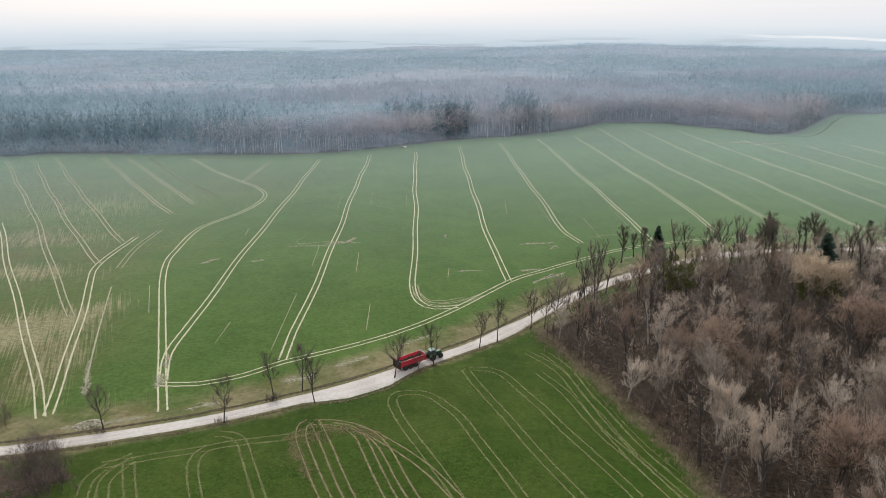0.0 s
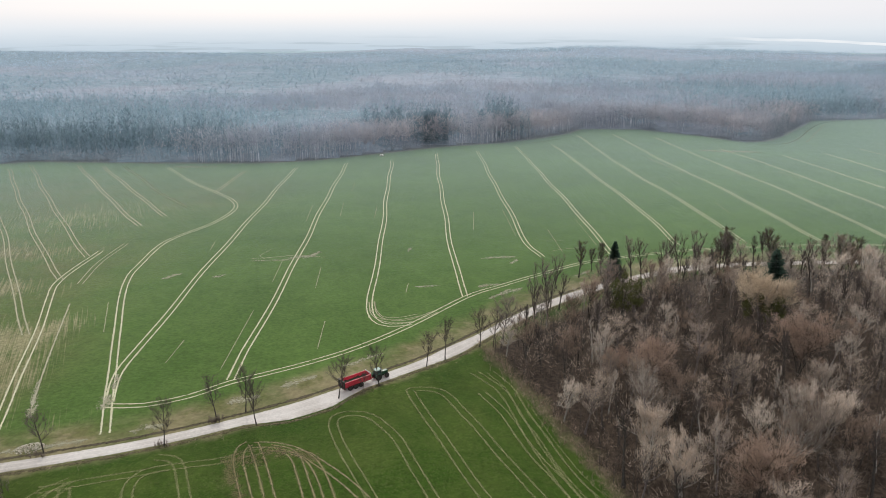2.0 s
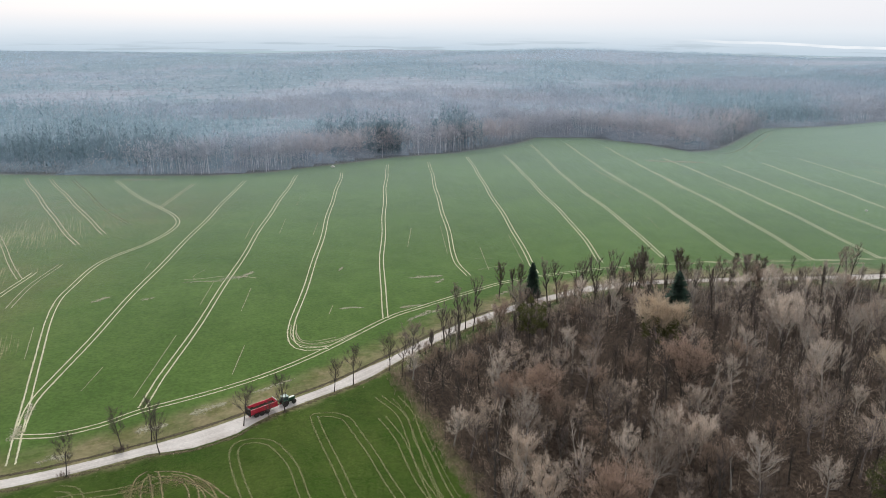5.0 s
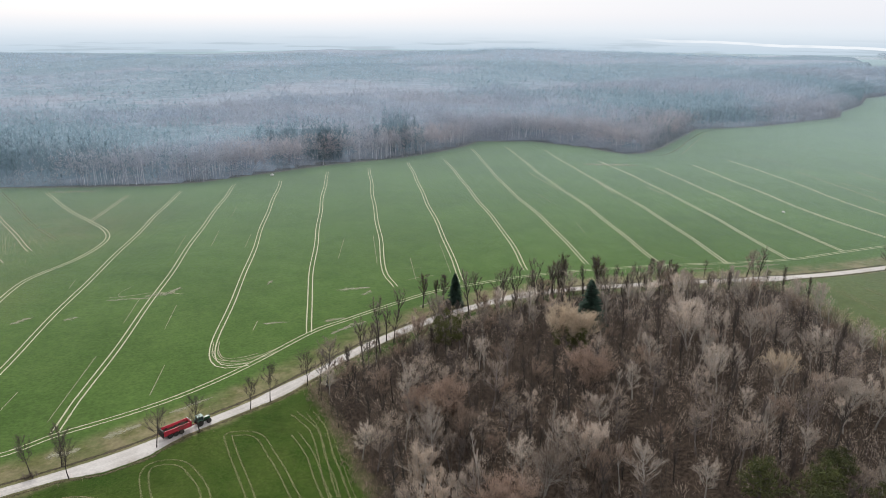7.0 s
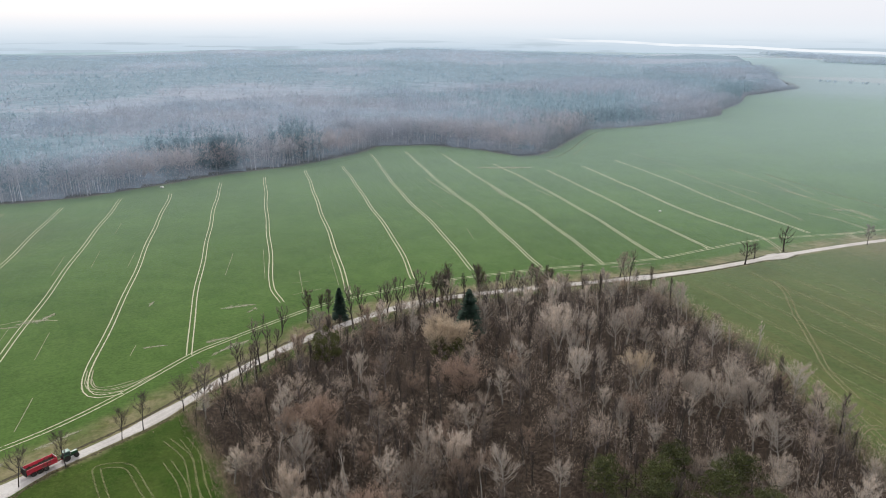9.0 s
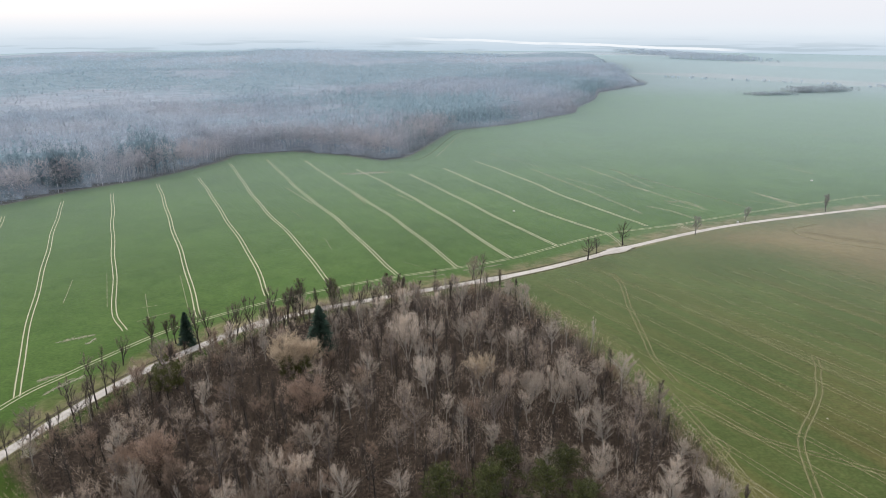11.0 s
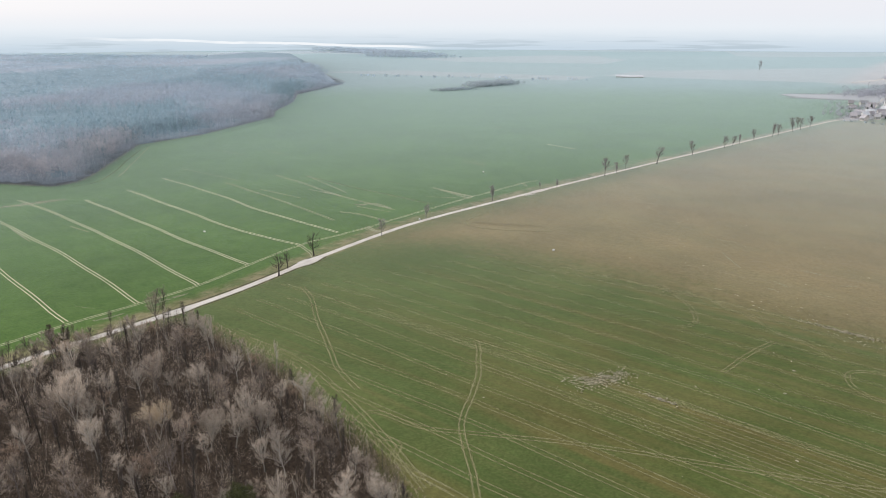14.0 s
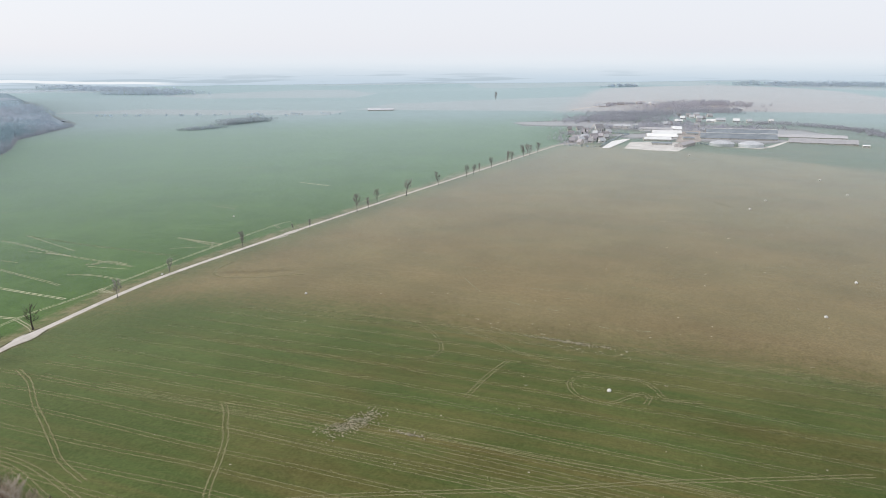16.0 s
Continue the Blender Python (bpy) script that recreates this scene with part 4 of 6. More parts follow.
def avenue(kinds, spots, base):
    for i, (x, y, h) in enumerate(spots):
        k = kinds[(i * 7 + i // 3) % len(kinds)]
        if id(k) not in first:
            first[id(k)] = stand(k, x, y, h / base, i * 1.3)
        else:
            copy_at(k, x, y, h / base, i * 1.3 + 0.5, 1 + 0.08 * math.sin(i * 3.1))


avenue(road_kinds, avenue_small, 9.2)
avenue(tall_kinds, avenue_tall, 12.6)
avenue(vase_kinds, avenue_vase, 12.0)
avenue(dense_kinds, avenue_dense, 12.0)
avenue(stubby, [(256, 243.0, 10.5), (266, 249.8, 8.0), (288.5, 257.7, 11.5)], 9.0)
avenue(stubby_far, [(686.4, 258, 16)], 9.0)
avenue(hazy_kinds, avenue_far, 12.0)

# the grove south of the road
GROUP = "bare trees of the grove"
kinds = []
for i in range(4):
    kinds.append((tagged(bare_tree("grove_tree", 101 + i, 16.5, 9.0, 0.40, bark_grey, twig_grey, "tall upright leafless grey-brown tree in the grove", limbs=17, twigs=11, tw=0.06, rise=0.6, droop=0.55, boughs=6, mess=0.6, lift=0.5, long=1.35), group=GROUP), 16, 0.36))
for i in range(3):
    kinds.append((tagged(bare_tree("grove_tree", 121 + i, 14.5, 9.6, 0.33, bark_pale, twig_pale, "pale grey leafless tree with a feathery upswept crown", limbs=19, twigs=12, tw=0.065, rise=0.6, droop=0.6, boughs=6, mess=0.5, lift=0.65, long=1.35), group=GROUP), 14, 0.26))
for i in range(2):
    kinds.append((tagged(bare_tree("grove_tree", 141 + i, 13, 9.5, 0.30, bark_dark, twig_rust, "spreading leafless tree with dense rusty-brown twigs", limbs=20, twigs=18, tw=0.07, rise=0.9, droop=0.7, fork=True, boughs=6, mess=0.5, lift=0.7, long=1.3), group=GROUP), 13, 0.14))
for i in range(3):
    kinds.append((tagged(bare_tree("grove_tree", 161 + i, 17, 3.6, 0.5, bark_dark, twig_dark, "slender dark leafless tree with a thin crown", limbs=13, twigs=7, tw=0.07, rise=1.5, droop=0.8, boughs=5, mess=0.4, lift=0.8, long=1.6, thick=1.3), group=GROUP), 15, 0.24))
for i in range(2):
    kinds.append((tagged(bare_tree("grove_tree", 171 + i, 15, 2.6, 0.45, bark_pale, twig_pale, "slender pale-stemmed leafless tree with few limbs", limbs=10, twigs=6, tw=0.06, rise=1.6, droop=0.8, boughs=4, mess=0.4, lift=0.8, long=1.6, thick=0.8), group=GROUP), 15, 0.2))
weights = np.array([0.10] * 4 + [0.05] * 3 + [0.10] * 2 + [0.125] * 3 + [0.06] * 2)
weights /= weights.sum()
pale_side = np.array([0.09] * 4 + [0.12] * 3 + [0.04] * 2 + [0.10] * 3 + [0.10] * 2)
pale_side /= pale_side.sum()
spots = []
special = [(110, 191.5, 5.0), (109, 186, 4.5), (107.5, 180, 3.5), (97, 170, 6.5), (94.5, 160.5, 5), (91, 153, 3), (47.5, 106, 4.5), (47, 98, 3.5), (50.7, 95.5, 4.5), (71.6, 102.5, 5), (69, 94, 3), (156.4, 130.5, 4), (166, 120.5, 4.5), (60.5, 170, 4), (111, 92, 4.5), (121, 90, 4.5), (131, 83, 4.5), (129, 95.5, 4), (140, 89, 4), (136, 76, 4.5), (117, 82, 4.5), (55.8, 131.5, 5.5), (54, 123, 4), (61.5, 93.5, 6), (58, 86, 4), (93.2, 142, 6), (91, 134, 4), (49.0, 134.5, 3.5), (134, 171, 6), (146.7, 143, 4.5)]
tries = 0
while len(spots) < 400 and tries < 30000:
    tries += 1
    x, y = R.uniform(20, 200), R.uniform(52, 228)
    if not inside(np.array(x), np.array(y), GROVE) or depth_in(np.array(x), np.array(y), GROVE) < 1.2:
        continue
    if any((x - a)**2 + (y - b)**2 < c * c for a, b, c in special) or any((x - a)**2 + (y - b)**2 < 4.0**2 for a, b in spots):
        continue
    spots.append((x, y))
for i, (x, y) in enumerate(spots):
    k = R.choice(len(kinds), p=weights if x < 125 else pale_side)
    ob, h, _ = kinds[k]
    sc, turn, tall = R.uniform(0.52, 0.86), R.uniform(0, 6.28), R.uniform(0.9, 1.15)
    if id(ob) not in first:
        first[id(ob)] = stand(ob, x, y, sc, turn)
    else:
        copy_at(ob, x, y, sc, turn, tall)
stand(conifer("fir_tree", 201, 16.6, 11.0, fir_green, "dark green fir standing among bare trees"), 110, 191.5)
stand(conifer("fir_tree", 202, 12.2, 6.0, fir_green, "small dark green fir on the road verge"), 68.8, 214.6)
big_ivy = bare_tree("ivy_clad_tree", 211, 13.0, 12.5, 0.42, bark_grey, twig_tan, "broad domed tan tree with green ivy under its crown", limbs=38, twigs=30, tw=0.10, rise=0.6, droop=0.5, fork=True, boughs=7)
stand(ivied(big_ivy, 3, 13.0, 46, 4.9, 0.30, 0.74, 0.85, 120, 0.55), 97, 169.5, 1.08)
stand(ivied(bare_tree("ivy_clad_tree", 212, 14, 7, 0.4, bark_dark, twig_grey, "leafless tree wrapped in green ivy up its trunk", limbs=15, twigs=11, tw=0.08, boughs=5), 4, 14, 44, 4.2, 0.5, 1.0, 0.9, 110, 0.5), 60.5, 170)
for i, (x, y, h, wd) in enumerate(((55.8, 131.5, 13.3, 11), (61.5, 93.5, 12.2, 12), (93.2, 142, 13, 11.5), (49.0, 134.5, 9.5, 7))):
    stand(bare_tree("rusty_tree", 221 + i, h, wd, 0.30, bark_dark, twig_red, "spreading leafless tree with a dense reddish-brown crown", limbs=32, twigs=26, tw=0.10, rise=0.7, droop=0.5, fork=True, boughs=7), x, y, 1, i)
for i, (x, y, h, wd, tip, label) in enumerate((
        (134, 171, 14.3, 13, twig_pale, "broad pale grey tree with a domed leafless crown"), (146.7, 143, 11.5, 8, twig_tan, "yellowish leafless tree with upswept limbs"),
        (47.5, 106, 11.6, 8.5, twig_grey, "leafless tree with pale limbs and a rounded feathery crown"), (50.7, 95.5, 11.4, 8, twig_grey, "leafless tree with pale limbs and a rounded feathery crown"),
        (71.6, 102.5, 11.8, 10, twig_grey, "greyish leafless tree with a wide feathery crown"), (156.4, 130.5, 10, 6, twig_pale, "small whitish leafless tree standing clear of the brush"),
        (84, 114, 11, 8, twig_pale, "leafless tree with pale limbs and a rounded feathery crown"),
        (166, 120.5, 10.6, 9, twig_pale, "leafless tree with pale limbs and a rounded feathery crown"))):
    stand(bare_tree("pale_tree", 251 + i, h, wd, 0.34, bark_pale, tip, label, limbs=28, twigs=18, tw=0.07, rise=0.75, droop=0.6, fork=True, boughs=6, mess=0.5, lift=0.6, long=1.25), x, y, 1, 0.4 + i)
for i, (x, y, h) in enumerate(((111, 92, 13.5), (121, 90, 14), (131, 83, 14.5), (129, 95.5, 12.5), (140, 89, 12.5), (136, 76, 14), (117, 82, 13.5))):
    stand(pine("pine_tree", 231 + i, h, 10.0, "dark green pine at the edge of the grove"), x, y, 1, i)


# ---------------------------------------------------------------- massed woody growth
def smooth_noise(x, y, size, seed):
    """Value noise over the plan, 0 to 1."""
    r = np.random.RandomState(seed)
    tab = r.rand(64, 64)
    u, v = np.asarray(x) / size + 1000, np.asarray(y) / size + 1000
    i, j = np.floor(u).astype(int), np.floor(v).astype(int)
    a, b = u - i, v - j
    a, b = a * a * (3 - 2 * a), b * b * (3 - 2 * b)
    g = lambda p, q: tab[p % 64, q % 64]
    return (g(i, j) * (1 - a) + g(i + 1, j) * a) * (1 - b) + (g(i, j + 1) * (1 - a) + g(i + 1, j + 1) * a) * b


def sprays(r, x, y, z, h, wide, n, blade, low, lift=0.5):
    """n thin tapering sprays of twigs round the upper part of each plant."""
    N = len(x)
    f = r.uniform(low, 0.92, (N, n))
    a = r.uniform(0, 2 * math.pi, (N, n))
    prof = np.sqrt(np.clip(1 - ((f - 0.62) / 0.45)**2, 0.12, 1))
    reach = (wide[:, None] / 2) * prof * r.uniform(0.4, 1.05, (N, n))
    start = reach * r.uniform(0.0, 0.55, (N, n))
    ca, sa = np.cos(a), np.sin(a)
    up = (h[:, None] * 0.16) * (lift + r.uniform(-0.3, 0.9, (N, n)))
    p = np.stack([x[:, None] + ca * start, y[:, None] + sa * start, z[:, None] + f * h[:, None]], -1)
    q = np.stack([x[:, None] + ca * reach, y[:, None] + sa * reach, np.minimum(z[:, None] + f * h[:, None] + up, z[:, None] + h[:, None] * 1.03)], -1)
    d = r.normal(0, 1, (N, n, 3))
    d *= (blade / 2 * r.uniform(0.6, 1.4, (N, n)) / np.linalg.norm(d, axis=-1))[..., None]
    V = np.stack([p - d, p + d, q], 2).reshape(-1, 3)
    out = np.stack([ca * 0.6, sa * 0.6, 0.35 + f], -1) + r.normal(0, 0.12, (N, n, 3))
    return V, np.arange(len(V)).reshape(-1, 3), rounded(out)


def rounded(out):
    """Unit normals, one for each corner of every spray."""
    out = out / np.linalg.norm(out, axis=-1)[..., None]
    return np.repeat(out.reshape(-1, 3), 3, 0)


def tufts(r, x, y, z, h, wide, n, blade, tall=0.30, mid=0.66, lift=0.35):
    """n short sprays filling a rounded, uneven crown on each plant."""
    N = len(x)
    d = r.normal(0, 1, (N, n, 3))
    d /= np.linalg.norm(d, axis=-1)[..., None]
    rad = r.uniform(0.25, 1.0, (N, n)) ** 0.5
    size = np.stack([wide / 2, wide / 2, h * tall], -1)[:, None]
    p = np.stack([x, y, z + h * mid], -1)[:, None] + d * rad[..., None] * size
    way = d * 0.8 + r.normal(0, 0.55, (N, n, 3)) + np.array((0, 0, lift))
    q = p + way * (h[:, None] * r.uniform(0.05, 0.13, (N, n)))[..., None]
    s = np.cross(way, r.normal(0, 1, (N, n, 3)))
    s *= (blade / 2 * r.uniform(0.6, 1.4, (N, n)) / (np.linalg.norm(s, axis=-1) + 1e-6))[..., None]
    V = np.stack([p - s, p + s, q], 2).reshape(-1, 3)
    return V, np.arange(len(V)).reshape(-1, 3), rounded(d * 0.75 + np.array((0, 0, 0.75)) + r.normal(0, 0.12, (N, n, 3)))


def stems(r, x, y, z, h, rad):
    """Three-sided tapered stems."""
    N = len(x)
    lean = r.normal(0, 0.025, (N, 2)) * h[:, None]
    a = r.uniform(0, 6.28, N)[:, None] + np.arange(3)[None] * 2.0944
    low = np.stack([x[:, None] + np.cos(a) * rad[:, None], y[:, None] + np.sin(a) * rad[:, None], np.repeat((z - 0.3)[:, None], 3, 1)], -1)
    top = np.stack([x + lean[:, 0], y + lean[:, 1], z + h * 0.95], -1)[:, None]
    V = np.concatenate([low, top], 1).reshape(-1, 3)
    b = (np.arange(N) * 4)[:, None, None]
    F = b + np.array([[0, 1, 3], [1, 2, 3], [2, 0, 3]])[None]
    return V, F.reshape(-1, 3)


def stuff_part(name, VF, material, parent, label=""):
    ob = new(name, mesh_from(name, VF[0], VF[1], material, VF[2] if len(VF) > 2 else None))
    ob.parent = parent
    return tagged(ob, label, kind="stuff")


def scatter(r, box, n, poly):
    x, y = r.uniform(box[0], box[2], n), r.uniform(box[1], box[3], n)
    m = inside(x, y, poly)
    return x[m], y[m]


# young growth and brush between the trees of the grove
r = np.random.RandomState(21)
brush_brown = surface("brown_brush", (0.098, 0.074, 0.057), (0.178, 0.137, 0.107), 0.5, 0.9, island=0.25, thin=True)
under = tagged(new("undergrowth"), "thick bare saplings and brush on the grove floor", "undergrowth", kind="stuff")
x, y = scatter(r, (20, 50, 200, 228), 1500, GROVE)
h = r.uniform(3.5, 8.5, len(x))
stuff_part("sapling_stems", stems(r, x, y, ground_z(x, y), h * 1.25, 0.035 + h * 0.009), bark_dark, under)
stuff_part("sapling_twigs", sprays(r, x, y, ground_z(x, y), h, h * 0.55, 40, 0.07, 0.22, 1.2), brush_brown, under)
x, y = scatter(r, (20, 50, 200, 228), 1300, GROVE)
h = r.uniform(4.0, 9.0, len(x))
stuff_part("shrub_twigs", sprays(r, x, y, ground_z(x, y), h, h * 0.5, 46, 0.06, 0.3, 0.9), brush_brown, under)
x, y = scatter(r, (20, 50, 200, 228), 1100, GROVE)
h = r.uniform(5.0, 10.0, len(x))
stuff_part("young_tree_twigs", tufts(r, x, y, ground_z(x, y), h, h * 0.42, 50, 0.06, 0.34, 0.62, 0.8), twig_grey, under)
stuff_part("young_tree_stems", stems(r, x, y, ground_z(x, y), h, 0.03 + h * 0.008), bark_dark, under)
x, y = scatter(r, (120, 50, 200, 228), 620, GROVE)
h = r.uniform(4.5, 9.0, len(x))
stuff_part("young_tree_twigs", tufts(r, x, y, ground_z(x, y), h, h * 0.42, 46, 0.06, 0.36, 0.6, 0.8), twig_pale, under)
stuff_part("young_tree_stems", stems(r, x, y, ground_z(x, y), h, 0.03 + h * 0.007), bark_grey, under)
x, y = scatter(r, (20, 50, 200, 228), 4400, GROVE)
h = r.uniform(0.9, 2.8, len(x))
stuff_part("brush", sprays(r, x, y, ground_z(x, y), h, h * 1.2, 24, 0.06, 0.02, 1.5), brush_brown, under)
# weedy growth on the verges
r = np.random.RandomState(22)
k = r.randint(8, len(ROAD_LINE) - 60, 900)
off = np.where(r.rand(900) < 0.5, r.uniform(3.0, 5.5, 900), -r.uniform(3.0, 6.5, 900))
tang = ROAD_LINE[k + 1] - ROAD_LINE[k]
tang /= np.linalg.norm(tang, axis=1)[:, None]
x, y = ROAD_LINE[k, 0] + tang[:, 1] * off, ROAD_LINE[k, 1] - tang[:, 0] * off
h = r.uniform(0.3, 1.1, len(x))
weeds = tagged(new("verge_weeds"), "dry tufts of weeds along the road verge", "weeds", kind="stuff")
stuff_part("dry_stalks", sprays(r, x, y, ground_z(x, y), h, h * 1.6, 12, 0.05, 0.0, 1.5), surface("dry_stalks", (0.20, 0.165, 0.10), (0.30, 0.25, 0.15), 0.6, island=0.3), weeds)

# thicket beside the road at the west end, and brush at the feet of the avenue
for i, (cx, cy, n, sx) in enumerate(((-66.5, 99.5, 34, 1.9), (-82, 112, 22, 2.2), (-33.2, 121.5, 14, 0.8), (-62.5, 93.5, 46, 2.6), (-40.3, 112.6, 9, 0.5), (-75, 90, 16, 3.0), (-61, 108.6, 8, 0.5))):
    r = np.random.RandomState(60 + i)
    x, y = cx + r.normal(0, sx, n), cy + r.normal(0, sx * 0.8, n)
    h = r.uniform(0.35, 1.0, n) * (6.5 if sx in (1.9, 2.6) else 4.0 if sx > 2 else 1.7)
    b = tagged(new("thicket"), "leafless grey-brown thicket of shrubs beside the road", "shrub", kind="stuff")
    stuff_part("shrub_stems", stems(r, x, y, ground_z(x, y), h, 0.02 + h * 0.006), bark_dark, b)
    stuff_part("shrub_twigs", sprays(r, x, y, ground_z(x, y), h, h * 0.75, 80, 0.045, 0.08, 1.3), twig_mid, b)

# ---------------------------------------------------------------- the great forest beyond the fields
# haze is put into these colours: paler and bluer than real crowns, blue sheen
far_bare = surface("hazed_bare_crowns", (0.41, 0.485, 0.565), (0.485, 0.505, 0.56), 0.006, 0.95, island=0.04, sheen=0.3, tint=(0.80, 0.90, 1.0), spec=0.1, thin=0.5, sheen_rough=0.6)
edge_bare = surface("hazed_edge_crowns", (0.42, 0.455, 0.515), (0.55, 0.515, 0.535), 0.009, 0.95, island=0.08, sheen=0.25, tint=(0.85, 0.92, 1.0), spec=0.1, thin=0.5, sheen_rough=0.6)
edge_brush = surface("hazed_edge_twigs", (0.32, 0.365, 0.415), (0.39, 0.42, 0.46), 0.03, 0.95, island=0.16, sheen=0.5, tint=(0.85, 0.92, 1.0), spec=0.1, thin=0.5, sheen_rough=0.6)
edge_pine = surface("hazed_edge_pines", (0.15, 0.225, 0.26), (0.20, 0.275, 0.305), 0.02, 0.95, island=0.15, sheen=0.5, tint=(0.72, 0.9, 1.0), spec=0.1, thin=0.5, sheen_rough=0.6)
dark_spruce = surface("hazed_spruce_crowns", (0.175, 0.255, 0.295), (0.22, 0.305, 0.345), 0.02, 0.95, island=0.15, sheen=0.5, tint=(0.72, 0.9, 1.0), spec=0.1, thin=0.5)
far_pine = surface("hazed_pine_crowns", (0.27, 0.385, 0.445), (0.33, 0.445, 0.50), 0.012, 0.95, island=0.10, sheen=0.8, tint=(0.72, 0.9, 1.0), spec=0.1, thin=0.5, sheen_rough=0.6)
far_wood = surface("hazed_distant_woods", (0.50, 0.63, 0.725), (0.56, 0.665, 0.74), 0.008, 0.95, island=0.06, sheen=0.8, tint=(0.8, 0.9, 1.0), spec=0.1, thin=0.5)
mid_bare = surface("hazed_mid_crowns", (0.44, 0.53, 0.615), (0.51, 0.55, 0.615), 0.007, 0.95, island=0.05, sheen=0.5, tint=(0.8, 0.9, 1.0), spec=0.1, thin=0.5)
mid_pine = surface("hazed_mid_conifers", (0.36, 0.49, 0.565), (0.41, 0.53, 0.60), 0.012, 0.95, island=0.06, sheen=0.6, tint=(0.75, 0.9, 1.0), spec=0.1, thin=0.5)
distant_pine = surface("hazed_distant_conifers", (0.47, 0.61, 0.70), (0.51, 0.64, 0.72), 0.012, 0.95, island=0.05, sheen=0.8, tint=(0.8, 0.9, 1.0), spec=0.1, thin=0.5)
# belts and copses: pale blue-grey base colours stand in for haze
belt_wood = surface("hazed_belt_crowns", (0.61, 0.72, 0.82), (0.65, 0.75, 0.84), 0.01, 0.95, island=0.05, sheen=0.5, tint=(0.8, 0.9, 1.0), spec=0.1, thin=0.5)
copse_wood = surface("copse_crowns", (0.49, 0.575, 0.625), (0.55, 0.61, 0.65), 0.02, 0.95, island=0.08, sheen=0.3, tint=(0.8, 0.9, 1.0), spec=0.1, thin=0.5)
far_stem = surface("birch_stems", (0.60, 0.62, 0.65), (0.74, 0.745, 0.76), 0.03, 0.9, island=0.3)
far_trunk = surface("hazed_forest_trunks", (0.30, 0.33, 0.375), (0.38, 0.405, 0.445), 0.03, 0.9, island=0.3)
# canopy sheet: haze painted in by bluish tones and a grazing sheen
w = Web("hazed_canopy")
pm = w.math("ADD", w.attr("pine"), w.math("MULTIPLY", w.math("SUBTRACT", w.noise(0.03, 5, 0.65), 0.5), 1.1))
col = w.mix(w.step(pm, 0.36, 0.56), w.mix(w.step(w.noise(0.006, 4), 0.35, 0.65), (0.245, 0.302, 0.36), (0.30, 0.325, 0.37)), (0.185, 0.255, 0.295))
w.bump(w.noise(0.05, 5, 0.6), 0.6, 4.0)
canopy_mat = w.done(w.scaled(col, w.step(w.noise(0.035, 5, 0.7), 0.32, 0.68, 0.88, 1.12)), 0.95, sheen=0.38, sheen_tint=(0.80, 0.91, 1.0), spec=0.1, sheen_rough=0.25)


def pine_share(x, y):
    """Where the conifers stand in the forest."""
    p = smooth_noise(x, y, 240, 5) * 0.75 + smooth_noise(x, y, 80, 6) * 0.25
    for cx, cy, s in ((8, 598, 20), (-32, 606, 24), (72, 640, 24), (-12, 596, 12)):
        p = p + 1.1 * np.exp(-((x - cx)**2 + (y - cy)**2) / s**2)
    for cx, cy, s in ((-230, 590, 80), (-120, 620, 60)):
        p = p + 0.22 * np.exp(-((x - cx)**2 + (y - cy)**2) / s**2)
    return p


def forest_rise(x, y):
    """Low wooded hills under the forest, higher far off."""
    far = np.clip((np.hypot(x, y) - 900) / 1800, 0, 1)
    return smooth_noise(x, y, 400, 10) * 9 + far * (smooth_noise(x, y, 760, 14) * 34 + smooth_noise(x, y, 300, 15) * 8 - 14)


forest = tagged(new("forest"), "wide leafless forest with stands of dark conifers", "forest", kind="stuff")
r = np.random.RandomState(31)
# canopy
fx, fy = axis(-420, 1100, 14.0, 4600, 1.06), axis(440, 1300, 14.0, 4600, 1.06)
fx, fy = fx[fx > -2600], fy[fy > 430]
X, Y = [a.ravel() for a in np.meshgrid(fx, fy, indexing="ij")]
dep = depth_in(X, Y, FOREST)
hump = smooth_noise(X, Y, 30, 8) * 2.5 + smooth_noise(X, Y, 90, 9) * 3 + forest_rise(X, Y)
Z = ground_z(X, Y) + 0.15 + np.clip((dep - 30) / 30, 0, 1) * (12.5 + hump)
faces = grid_faces(len(fx), len(fy))
faces = faces[(dep[faces] > 0).all(1)]
used = np.unique(faces)
back = np.zeros(len(X), int)
back[used] = np.arange(len(used))
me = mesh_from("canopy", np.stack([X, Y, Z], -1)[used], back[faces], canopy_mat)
me.polygons.foreach_set("use_smooth", np.ones(len(me.polygons), bool))
me.attributes.new("pine", "FLOAT", "POINT").data.foreach_set("value", pine_share(X, Y)[used].astype(np.float32))
canopy = tagged(new("canopy", me), kind="stuff")
canopy.parent = forest
